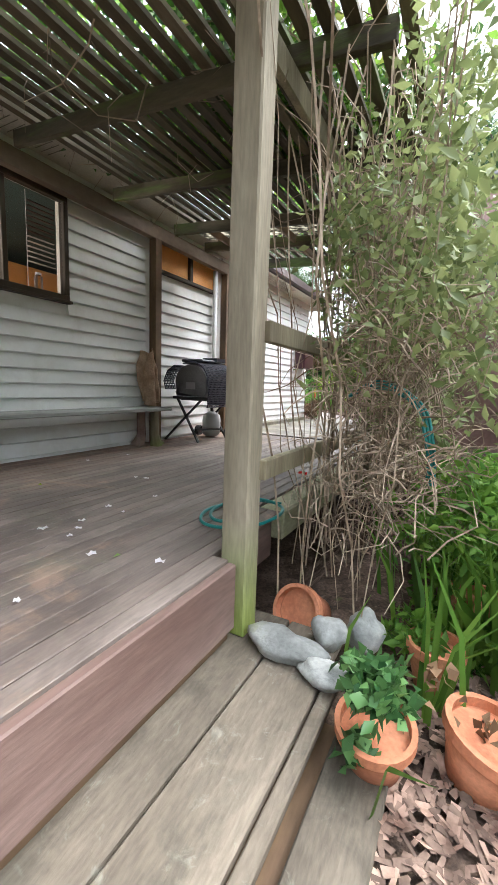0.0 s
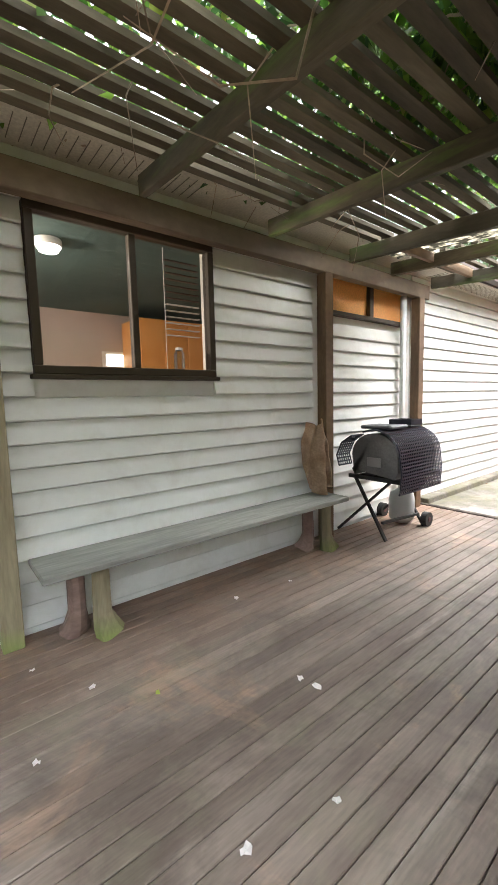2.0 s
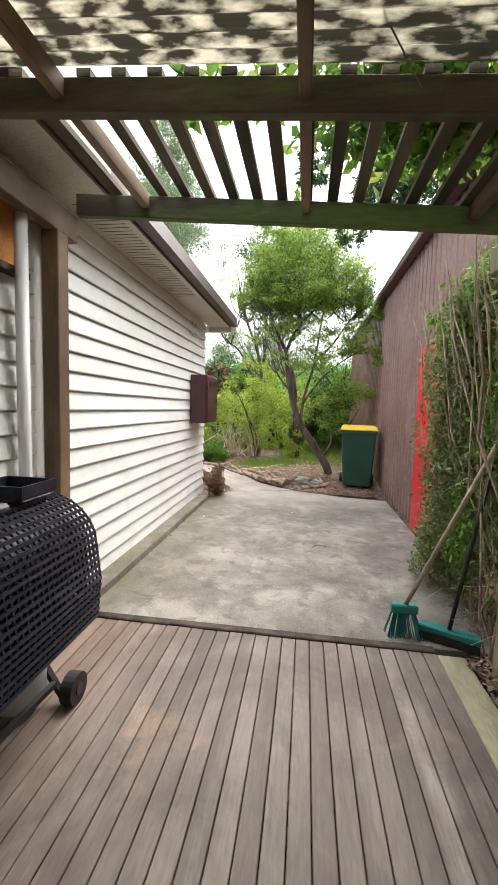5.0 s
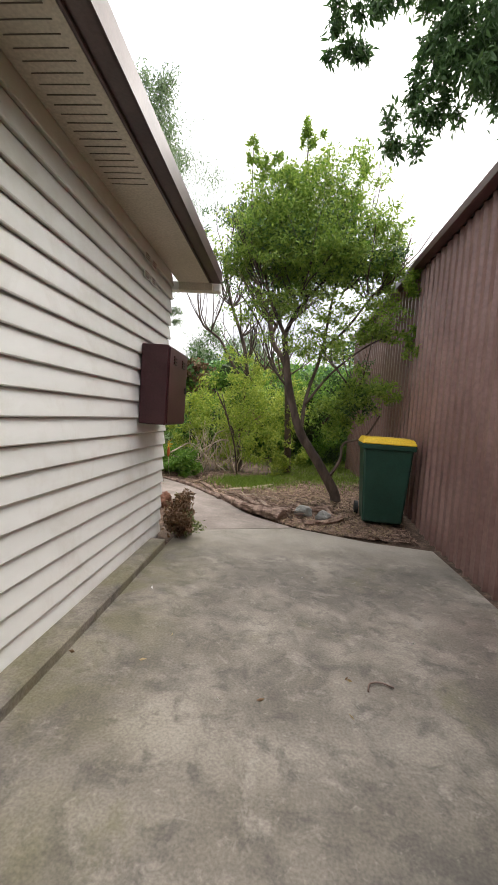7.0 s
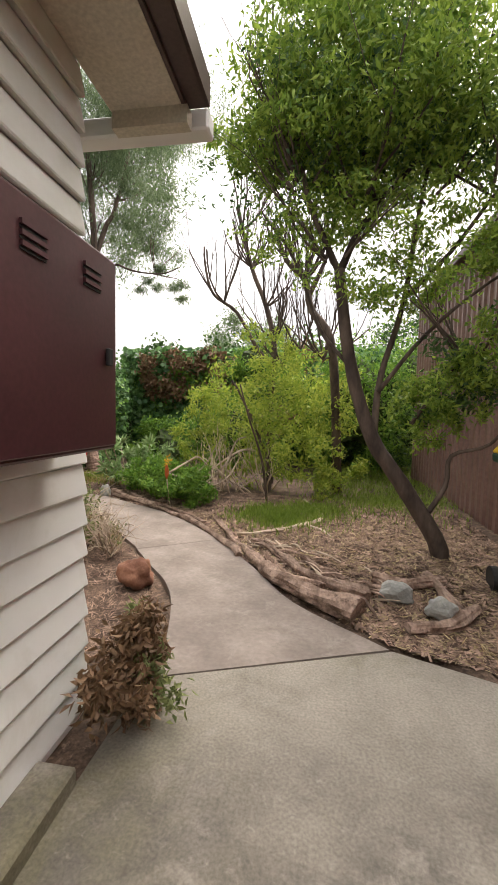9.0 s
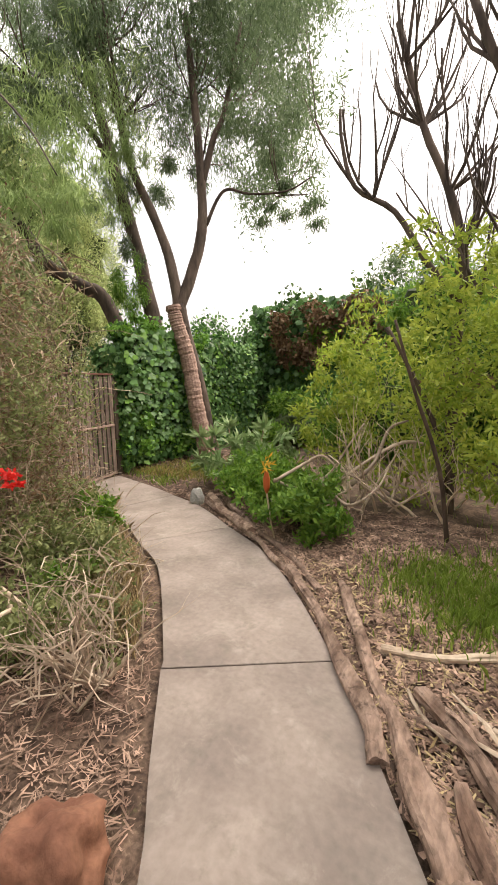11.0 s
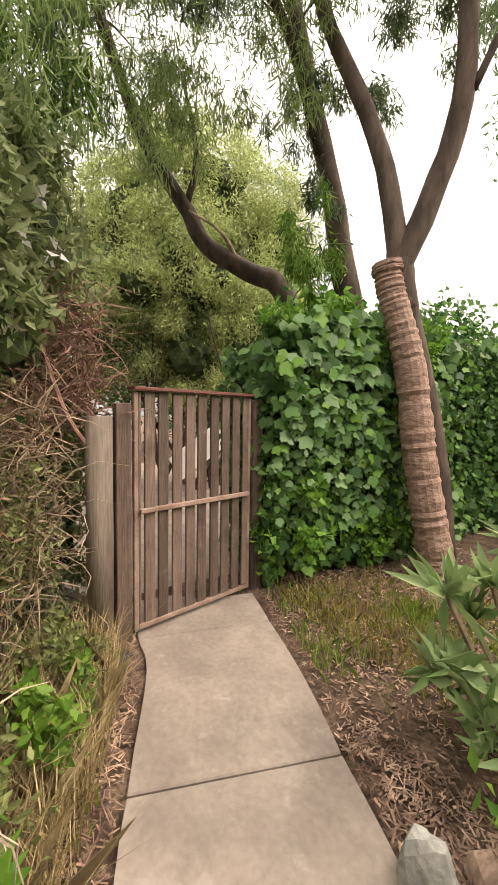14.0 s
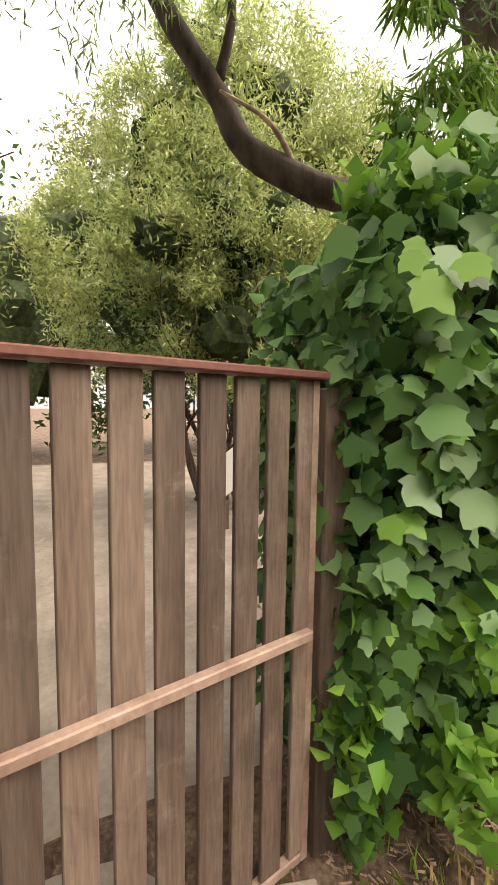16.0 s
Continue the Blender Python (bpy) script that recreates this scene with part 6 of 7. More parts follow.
bs = [(-7.35, 12.75, 2.15, 0.55, 0.45, 0.75), (-7.75, 13.05, 1.75, 0.4, 0.35, 0.4), (-8.3, 13.1, 2.4, 0.65, 0.55, 0.9), (-7.9, 12.7, 2.2, 0.7, 0.5, 0.8), (-8.2, 13.35, 0.9, 0.35, 0.35, 0.8), (-7.2, 12.4, 2.5, 0.7, 0.6, 0.7)]
foliage("leaves", bs, 34000, 0.09, 0.038, L_SHRUB, fl, 53, 0.2, 0.6, 0.12, core=0.6, size=90)
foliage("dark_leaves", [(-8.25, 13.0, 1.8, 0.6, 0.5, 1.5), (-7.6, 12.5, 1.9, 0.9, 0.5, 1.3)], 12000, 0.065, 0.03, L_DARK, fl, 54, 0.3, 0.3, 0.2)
for i, (x, y, z) in enumerate(((-7.25, 13.12, 1.98), (-7.42, 13.2, 1.78), (-7.62, 13.25, 2.25), (-7.0, 12.9, 2.5), (-6.9, 12.75, 2.3), (-7.9, 13.35, 2.6))):
    rr2 = np.random.default_rng(140 + i)
    d = rr2.normal(size=(9, 3)) + (1.2, 0.4, 0.3)
    part("blossom", leaves_mesh("blossom", np.zeros((9, 3)) + (x, y, z), 0.075, 0.055, rr2, 0, d), L_WHITE, fl, "pale pinkish white blossom")
foliage("flowers", bs, 40, 0.08, 0.08, L_WHITE, fl, 55, 0, 0.95, 0.1)
bm = bmesh.new()
for i in range(16):
    branches(bm, (-8.2 + rb.uniform(-.5, .4), 13.0 + rb.uniform(-.4, .3), 0), (rb.uniform(-.3, .4), rb.uniform(-.3, .3), 1), rb.uniform(1.3, 2.1), 0.011, rb, 1, spread=0.25)
part("stems", bm, M_BARK, fl)
vt = thing("dead_vine", (0, 0, 0), "tangle of dead reddish vine stems over the fence by the gate", "vine")
bm = bmesh.new()
twigs(bm, [(-7.95, 13.45, 1.65, 0.28, 0.28, 0.45), (-8.1, 13.3, 1.2, 0.3, 0.3, 0.5)], 900, 0.4, 0.005, rb)
tube(bm, smooth_line([(-7.75, 13.35, 1.75), (-7.66, 13.45, 1.4), (-7.68, 13.58, 1.2), (-7.74, 13.68, 1.26)], 5), 0.013, 6)
part("stems", bm, mat("reddish_dead_stems", (0.17, 0.09, 0.07), (0.36, 0.22, 0.18), 8, 0.9, 0.3, per_island=True), vt)
fw = thing("red_flowers", (-4.66, 11.50, 1.00), "small cluster of bright red flowers on the shrub", "flower")
foliage("petal", [(0, 0, 0, 0.028, 0.028, 0.024), (-0.14, 0.05, 0.01, 0.025, 0.025, 0.02)], 60, 0.028, 0.022, L_RED, fw, 56, 0)

# low growth beside the path
rgn = np.random.default_rng(77)


def bed_points(n, x0, x1, y0, y1, keep):
    out = []
    while len(out) < n:
        x, y = rgn.uniform(x0, x1), rgn.uniform(y0, y1)
        if keep(x, y):
            out.append((x, y, ground_height(x, y)))
    return np.array(out)


def left_of_path(x, y):
    return y < 13.9 - (x + 8.0) * 0.0 and 0.015 < path_gap(x, y) and (y < np.interp(x, [-8.1, -7.34, -6.14, -5.14, -4.44, -3.81, -3.45], [13.9, 13.8, 13.3, 12.7, 12.0, 11.2, 10.0]))


def right_of_path(x, y):
    return 0.015 < path_gap(x, y) and (y > np.interp(x, [-7.9, -6.9, -5.8, -4.6, -3.6, -3.1, -2.15, -0.6], [14.85, 14.55, 14.15, 13.45, 12.4, 11.7, 10.65, 10.2]))


lg = thing("dry_grass", (0, 0, 0), "dry straw-coloured grass and pale stems along the path", "grass", kind="stuff")
blades("blades", bed_points(3600, -7.6, -3.7, 10.4, 13.6, lambda x, y: left_of_path(x, y) and 0.12 < path_gap(x, y) < 0.5 and y > 11.9), 0.30, 0.006, M_STRAW, lg, 61, 0.9, kind="stuff")
blades("orange_blades", bed_points(2600, -7.6, -5.9, 12.4, 13.7, lambda x, y: left_of_path(x, y) and 0.1 < path_gap(x, y) < 0.8), 0.36, 0.006, M_STRAW, lg, 67, 0.8, kind="stuff")
gg = thing("green_grass", (0, 0, 0), "patches of fresh green grass in the garden beds", "grass", kind="stuff")
gpts = np.concatenate([rgn.normal(0, 1, (n_, 2)) * s + c for n_, s, c in ((1500, 0.28, (-2.9, 13.2)), (1500, 0.22, (-2.55, 13.6)), (900, 0.16, (-3.0, 13.05)), (900, 0.18, (-3.35, 13.35)), (1800, 0.5, (-1.6, 14.3)), (250, 0.25, (-7.6, 15.0)), (250, 0.15, (-7.0, 14.75)), (200, 0.1, (-6.95, 15.5)), (700, 0.2, (-6.6, 13.0)), (400, 0.3, (-6.6, 15.5)), (2600, 0.9, (-1.6, 16.5)))])
gpts = np.array([(x, y, ground_height(x, y)) for x, y in gpts if path_gap(x, y) > 0.08])
blades("blades", gpts, 0.11, 0.008, L_GRASS, gg, 62, 0.7, kind="stuff")
lawn = thing("lawn", (0, 0, 0), "sunlit green lawn behind the bin", "grass", kind="stuff")
blades("blades", bed_points(9000, -2.6, 0.5, 14.2, 19.5, lambda x, y: True), 0.09, 0.012, L_GRASS, lawn, 63, 0.6, kind="stuff")
lp = thing("weeds", (0, 0, 0), "low green weeds and dead stems beside the path", "weeds")
foliage("leaves", [(-5.6, 12.25, 0.22, 0.6, 0.35, 0.25), (-6.6, 12.85, 0.25, 0.6, 0.35, 0.3), (-7.4, 13.35, 0.2, 0.35, 0.25, 0.2), (-5.0, 11.8, 0.15, 0.4, 0.3, 0.2)], 14000, 0.05, 0.022, L_OLIVE, lp, 64, 0, 0.3, floor=0.0, size=40)
foliage("fresh_leaves", [(-5.9, 12.75, 0.25, 0.3, 0.2, 0.2), (-5.2, 12.1, 0.2, 0.3, 0.2, 0.15), (-6.9, 13.35, 0.25, 0.3, 0.15, 0.2)], 1500, 0.06, 0.035, L_FRESH, lp, 68, 0, 0.3, floor=0.0, size=40)
bm = bmesh.new()
twigs(bm, [(-5.2, 12.1, 0.25, 0.55, 0.3, 0.2), (-6.3, 12.8, 0.3, 0.6, 0.35, 0.25), (-4.7, 11.6, 0.2, 0.4, 0.35, 0.15)], 260, 0.4, 0.004, rb)
part("pale_stems", bm, M_PALETWIG, lp)
for i in range(16):
    x0, y0 = -4.95 + rb.uniform(-.35, .25), 11.75 + rb.uniform(-.3, .25)
    pts, p_ = [], Vector((x0, y0, 0.03))
    d_ = Vector((rb.uniform(-1, .5), rb.uniform(-.8, .3), 0.9))
    for k in range(6):
        pts.append(p_.copy())
        d_ = (d_ + Vector((rb.uniform(-.5, .5), rb.uniform(-.5, .5), -0.25 + rb.uniform(-.3, .3)))).normalized()
        p_ = p_ + d_ * 0.11
        p_.z = max(p_.z, 0.04)
    part("dead_branch", tube(bmesh.new(), smooth_line(pts, 4), 0.007 if i > 4 else 0.013, 6), M_PALETWIG, lp, smooth=True)
for i, (x, y) in enumerate(((-6.62, 13.06), (-6.32, 13.10), (-6.02, 12.90))):
    s = thing("succulent", on_ground(x, y, 0.16), "bright light green leafy rosette among dry grass", "plant", "rosettes by the path")
    rr2 = np.random.default_rng(70 + i)
    d = rr2.normal(size=(60, 3))
    d[:, 2] = np.abs(d[:, 2]) + 0.4
    part("leaves", leaves_mesh("leaves", np.zeros((60, 3)) + (0, 0, 0.04), 0.15, 0.06, rr2, -0.4, d), L_IVYLIGHT, s)
    part("stem", tube(bmesh.new(), [(0, 0, -0.18), (0, 0, 0.04)], 0.01, 6), M_TWIG, s)
ds = thing("dead_shrub", on_ground(-4.50, 11.72), "low dead shrub with pale forking branches by the path", "shrub")
rd = random.Random(91)
for i in range(11):
    bm = bmesh.new()
    branches(bm, (rd.uniform(-.05, .05), rd.uniform(-.05, .05), 0.0), (rd.uniform(-1.1, 0.5), rd.uniform(-0.9, 0.6), rd.uniform(0.35, 0.9)), rd.uniform(0.28, 0.42), rd.uniform(0.008, 0.014), rd, 2, spread=0.8, up=0.1, thin=0.7)
    part("branch", bm, M_PALETWIG, ds)
rg2 = np.random.default_rng(92)
sg = thing("arching_grass", (0, 0, 0), "low yellowing grass and leaf litter under the ivy", "grass", kind="stuff")
blades("fence_tufts", np.stack((rg2.uniform(-7.7, -6.6, 1000), rg2.uniform(14.9, 15.9, 1000), np.zeros(1000) + 0.03), 1), 0.13, 0.008, L_LITTER, sg, 95, 0.9, kind="stuff")
blades("bed_tufts", np.stack((rg2.uniform(-7.6, -5.6, 1700), rg2.uniform(14.85, 16.6, 1700), np.zeros(1700) + 0.05), 1), 0.08, 0.010, L_LITTER, sg, 96, 1.2, kind="stuff")
tuft = thing("corner_weeds", (-3.42, 9.72, 0), "dry weeds growing at the house corner", "weeds")
foliage("leaves", [(0.02, 0.1, 0.24, 0.14, 0.32, 0.26)], 2600, 0.05, 0.02, L_BROWN, tuft, 65, 0, 0.2, floor=0)
foliage("green_leaves", [(0.0, 0.25, 0.16, 0.18, 0.3, 0.18)], 900, 0.05, 0.02, L_OLIVE, tuft, 66, 0, 0.2, floor=0)
rk = thing("rock", on_ground(-3.93, 11.16, 0.05), "rough red-brown rock beside the path", "rock")
part("stone", blob(bmesh.new(), (-0.08, 0, 0.04), (0.13, 0.13, 0.12), 0.55, 9, 4), M_REDROCK, rk, smooth=True)

# ---- logs along the path ----
def driftwood(bm, line, radii, seed, sides=18, flat=0.8):
    """Weathered wood: a flattened limb with grooves running along it and broken ends."""
    rings, side = [], Vector((1, 0, 0))
    for i, p in enumerate(line):
        d = (line[min(i + 1, len(line) - 1)] - line[max(i - 1, 0)]).normalized()
        side = d.cross(Vector((0, 0, 1))).normalized()
        up = side.cross(d)
        ring = []
        for k in range(sides):
            a = 2 * math.pi * k / sides
            twist = a + 0.06 * i
            g = 1 + 0.34 * noise.noise(Vector((math.cos(twist) * 1.9, math.sin(twist) * 1.9, i * 0.10 + seed))) + 0.20 * noise.noise(Vector((math.cos(twist) * 6, math.sin(twist) * 6, i * 0.05 + seed * 2)))
            ring.append(bm.verts.new(p + side * (math.cos(a) * radii[i] * g) + up * (math.sin(a) * radii[i] * g * flat) + d * (0.02 * noise.noise(Vector((k * 1.7, seed, 0))) if i in (0, len(line) - 1) else 0)))
        rings.append(ring)
    for r0, r1 in zip(rings, rings[1:]):
        for k in range(sides):
            bm.faces.new((r0[k], r0[(k + 1) % sides], r1[(k + 1) % sides], r1[k]))
    bm.faces.new(rings[0][::-1]), bm.faces.new(rings[-1])
    return bm


for n_log, (pts, r0, r1, lab) in enumerate((
        ([(-5.84, 14.30), (-4.9, 13.66), (-4.36, 13.22), (-4.2, 13.12), (-3.77, 12.62), (-3.43, 12.15), (-3.31, 11.96)], 0.030, 0.045, "long weathered limb edging the path"),
        ([(-5.2, 14.05), (-4.7, 13.62), (-4.3, 13.36), (-3.95, 13.0)], 0.022, 0.028, "thin grey limb edging the path"),
        ([(-3.86, 13.15), (-3.66, 12.8), (-3.48, 12.45), (-3.26, 12.06), (-3.11, 11.82), (-2.97, 11.52)], 0.030, 0.058, "pale curving weathered limb beside the path"),
        ([(-3.03, 11.66), (-2.90, 11.44), (-2.76, 11.28), (-2.60, 11.12), (-2.3, 10.95)], 0.075, 0.10, "thick grey-brown split root beside the path"),
        ([(-3.22, 12.35), (-3.0, 12.08), (-2.86, 11.88), (-2.70, 11.62), (-2.52, 11.42), (-2.2, 11.2)], 0.035, 0.06, "grey-brown weathered limb on the bark mulch"),
        ([(-3.05, 11.98), (-2.92, 11.7), (-2.78, 11.5), (-2.55, 11.3)], 0.03, 0.05, "split brown limb in the bundle by the path"),
        ([(-2.72, 11.9), (-2.56, 11.66), (-2.34, 11.46), (-2.05, 11.3)], 0.028, 0.045, "brown limb on the bark mulch"),
        ([(-5.87, 14.42), (-5.62, 14.22), (-5.37, 14.0), (-5.1, 13.85), (-4.85, 13.66)], 0.055, 0.05, "split grey log with open cracks beside the path"),
        ([(-5.65, 14.42), (-5.4, 14.18), (-5.15, 14.0)], 0.035, 0.04, "grey split timber beside the path"),
        ([(-2.0, 10.86), (-1.72, 10.94), (-1.5, 11.12)], 0.055, 0.04, "short pale log at the slab's edge"),
        ([(-2.15, 11.5), (-1.9, 11.42), (-1.6, 11.5)], 0.06, 0.05, "short broken log on the mulch"),
        ([(-1.62, 11.05), (-1.66, 11.3), (-1.7, 11.6)], 0.05, 0.045, "pale cut log beside the leaning tree"),
        ([(-3.44, 12.57), (-3.2, 12.6), (-3.02, 12.67), (-2.70, 12.93), (-2.48, 13.3), (-2.6, 13.8), (-2.73, 14.3)], 0.030, 0.022, "pale fallen forked branch on the mulch"),
        ([(-2.70, 12.93), (-2.5, 12.75), (-2.42, 12.5)], 0.02, 0.012, "pale side branch on the mulch"))):
    t = thing("log", (0, 0, 0), lab, "log")
    ln_ = smooth_line([(x, y, ground_height(x, y) + (r0 + r1) * 0.33) for x, y in pts], 9)
    ln_ = [p + Vector((noise.noise(p * 3), noise.noise(p * 3 + Vector((5, 0, 0))), 0.6 * noise.noise(p * 4 + Vector((0, 7, 0))))) * 0.03 for p in ln_]
    rad = [(r0 + (r1 - r0) * i / len(ln_)) * (0.92 + 0.5 * noise.noise(Vector((i * 0.13, n_log * 2.3, 0)))) for i in range(len(ln_))]
    part("wood", driftwood(bmesh.new(), ln_, rad, n_log * 3.1), M_PALETWIG if "pale" in lab and r1 < 0.03 else M_LOG, t)
rs = random.Random(55)
for i in range(34):
    k = rs.uniform(0, 1)
    x, y = -3.35 + 1.05 * k + rs.uniform(-0.02, 0.32), 12.25 - 1.15 * k + rs.uniform(-0.05, 0.3)
    if path_gap(x, y) < 0.04:
        continue
    a = math.atan2(-0.9, 0.75) + rs.uniform(-0.5, 0.5)
    ln = rs.uniform(0.10, 0.34)
    sl = thing("bark_strip", on_ground(x, y, 0.02), "curled strip of grey-brown bark on the mulch", "bark strip", "bark strips by the logs")
    line = [Vector((math.cos(a) * ln * u + 0.02 * math.sin(3 * u), math.sin(a) * ln * u, 0.02 + 0.03 * math.sin(u * 3 + i))) for u in np.linspace(-0.5, 0.5, 6)]
    part("strip", driftwood(bmesh.new(), line, [rs.uniform(0.008, 0.02) * (1 - 0.6 * abs(j - 2.5) / 2.5) for j in range(6)], i * 1.7, 8, 0.5), M_LOG if i % 3 else M_PALETWIG, sl)
for i, (x, y, z, r) in enumerate(((-5.93, 14.22, 0.05, (0.09, 0.07, 0.13)), (-1.75, 11.05, 0.06, (0.10, 0.08, 0.08)), (-2.0, 11.25, 0.05, (0.12, 0.09, 0.09)))):
    t = thing("rock", on_ground(x, y, z), "pale stone at the path's edge", "rock", "edge stones")
    part("stone", blob(bmesh.new(), (0, 0, 0), r, 0.4, i + 20, 3), M_ROCK, t)

# ---- plants right of the path ----
gp_ = thing("leafy_plants", (0, 0, 0), "low bright green leafy plants beside the path", "plant")
foliage("leaves", [(-4.75, 14.15, 0.32, 0.5, 0.4, 0.3), (-5.3, 14.6, 0.3, 0.45, 0.4, 0.28), (-4.35, 13.75, 0.28, 0.35, 0.3, 0.25)], 9000, 0.07, 0.03, L_FRESH, gp_, 71, -0.2, 0.4, floor=0.02)
foliage("broad_leaves", [(-5.5, 15.0, 0.45, 0.5, 0.4, 0.3), (-6.0, 14.75, 0.3, 0.3, 0.25, 0.2)], 900, 0.15, 0.05, L_SILVER, gp_, 72, -0.4, 0.4, floor=0.02)
ros = thing("rosette_shrub", on_ground(-5.9, 15.1), "pale green rosette shrub with long leaves", "plant")
for k in range(9):
    x, y, z = rb.uniform(-.4, .4), rb.uniform(-.5, .5), rb.uniform(0.3, 0.75)
    st = part("stem", tube(bmesh.new(), [(x * 0.4, y * 0.4, 0), (x, y, z)], 0.012, 5), M_TWIG, ros)
    rr2 = np.random.default_rng(80 + k)
    d = rr2.normal(size=(26, 3))
    d[:, 2] = np.abs(d[:, 2]) * 0.5 + 0.2
    part("rosette", leaves_mesh("leaves", np.zeros((26, 3)) + (x, y, z), 0.2, 0.055, rr2, -0.2, d), L_SILVER, ros)
ys = thing("yellow_green_shrub", (0, 0, 0), "open shrub with yellow-green leaves and pale twisting stems", "shrub")
foliage("leaves", [(-3.9, 15.2, 1.4, 0.9, 0.7, 0.8), (-3.0, 14.9, 1.5, 0.7, 0.7, 0.9), (-4.6, 15.3, 0.9, 0.6, 0.5, 0.5), (-2.7, 14.3, 0.7, 0.5, 0.5, 0.5), (-3.3, 15.3, 2.4, 0.6, 0.6, 0.5), (-3.4, 15.0, 0.5, 0.9, 0.5, 0.45), (-2.4, 15.2, 1.5, 0.7, 0.6, 0.8), (-4.4, 15.3, 1.6, 0.5, 0.5, 0.5), (-2.2, 14.7, 0.5, 0.5, 0.4, 0.45)], 13000, 0.095, 0.032, L_YELLOW, ys, 73, 0, 0.3, 0.15, size=50, spread=0.1)
bm = bmesh.new()
for i in range(26):
    branches(bm, (-3.9 + rb.uniform(-.6, .7), 14.9 + rb.uniform(-.4, .5), 0.05), (rb.uniform(-1, .6), rb.uniform(-.7, .4), 0.6), rb.uniform(0.4, 0.9), 0.016, rb, 2, up=0.1)
part("stems", bm, M_PALETWIG, ys)
for pts, r in (([(-3.45, 14.9, 0.7), (-3.75, 14.7, 0.78), (-4.05, 14.4, 0.6), (-4.25, 14.25, 0.42)], 0.022), ([(-4.67, 13.75, 0.5), (-4.5, 14.0, 0.62), (-4.35, 14.1, 0.7), (-4.2, 14.2, 0.55), (-4.0, 14.3, 0.45)], 0.017),
               ([(-4.14, 14.3, 0.4), (-3.95, 14.4, 0.62), (-3.85, 14.5, 0.92), (-3.7, 14.6, 1.0)], 0.022), ([(-4.8, 14.0, 0.45), (-4.55, 14.0, 0.40), (-4.3, 14.1, 0.52), (-4.12, 14.15, 0.8), (-4.0, 14.2, 1.0)], 0.014),
               ([(-4.25, 14.1, 0.35), (-4.05, 14.0, 0.30), (-3.85, 14.1, 0.45), (-3.8, 14.3, 0.6)], 0.016), ([(-4.49, 14.2, 0.44), (-4.3, 14.15, 0.32), (-4.1, 14.1, 0.42), (-4.15, 14.1, 0.6), (-4.3, 14.15, 0.7)], 0.013)):
    limb(ys, pts, r, r * 0.45, M_PALETWIG, "dead_branch", 7, "pale twisting dead branch")
limb(ys, [(-3.33, 14.9, 0.0), (-3.36, 14.9, 0.49), (-3.6, 14.75, 1.2), (-3.91, 14.6, 1.86)], 0.03, 0.014, name="stem")
limb(ys, [(-3.28, 14.1, 0), (-3.35, 13.9, 0.7), (-3.5, 13.6, 1.3), (-3.6, 13.4, 1.75)], 0.02, 0.008, name="stem")
tch = thing("torch_flower", on_ground(-4.66, 13.6, -0.14), "orange and yellow torch-shaped flower on a pale stem", "flower")
part("stem", tube(bmesh.new(), [(0.05, 0.1, 0), (0.02, 0.03, 0.3), (0, 0, 0.58)], 0.008, 6), M_PALETWIG, tch)
part("head", lathe(bmesh.new(), [(0.01, 0.57), (0.028, 0.62), (0.03, 0.70), (0.012, 0.77)], 12), plain("orange_red_bloom", (0.42, 0.09, 0.02), 0.6), tch, smooth=True)
foliage("petals", [(0.0, 0, 0.83, 0.03, 0.03, 0.05)], 26, 0.06, 0.02, leaf_mat("yellow_petals", (0.6, 0.33, 0.03), (0.7, 0.45, 0.05)), tch, 74, -0.5)
bg = thing("back_shrubs", (0, 0, 0), "mixed green shrubs filling the back of the garden", "shrub")
foliage("leaves", [(-4.6, 17.5, 0.8, 1.1, 0.8, 0.9), (-1.6, 17.6, 1.6, 1.2, 0.9, 1.4), (-3.0, 18.2, 1.5, 1.2, 0.8, 1.4), (-0.2, 18.8, 1.8, 1.2, 0.8, 1.6), (-6.4, 18.2, 0.5, 0.9, 0.7, 0.6), (-4.1, 18.6, 2.6, 0.8, 0.6, 0.8)], 34000, 0.11, 0.045, L_FRESH, bg, 75, 0.1, 0.6, 0.15, core=0.6, size=120)
foliage("dark_leaves", [(-1.4, 18.2, 1.2, 1.6, 0.8, 1.2), (-3.4, 18.6, 1.0, 1.6, 0.7, 1.1)], 12000, 0.10, 0.05, L_DARK, bg, 76, 0.1, 0.4)
foliage("dead_leaves", [(-5.2, 18.9, 0.9, 0.5, 0.4, 0.6), (-3.3, 17.3, 1.2, 0.5, 0.4, 0.5)], 2500, 0.08, 0.03, L_BROWN, bg, 77, 0.1, 0.4)
far = thing("distant_trees", (0, 0, 0), "distant green trees beyond the fences", "trees", kind="stuff")
foliage("crowns", [(-6, 32, 1.2, 6, 3, 2.6), (4, 30, 2.8, 5, 3, 3.6), (-22, 20, 4.5, 4, 4, 4.5), (-20, 12, 4, 3, 4, 4.5), (-17, 8.5, 3, 2.5, 3, 3.6), (12, 20, 3, 4, 6, 4), (8, 2, 3, 3, 6, 3.6), (3, -8, 2.5, 8, 3, 3.4)], 60000, 0.28, 0.12, L_DARK, far, 78, 0.2, 0.8, 0.07, core=0.55, size=300, spread=0.12)
foliage("pale_crowns", [(-9.0, 22, 9.5, 1.7, 1.6, 3.2), (-8.3, 22, 12.8, 1.3, 1.3, 1.7), (-6.4, 26, 3.8, 1.5, 1.5, 1.6), (-4.0, 27, 3.6, 1.3, 1.3, 1.6)], 22000, 0.2, 0.05, L_PEPPER, far, 80, 0.8, 0.4, 0.15, size=160, spread=0.14)
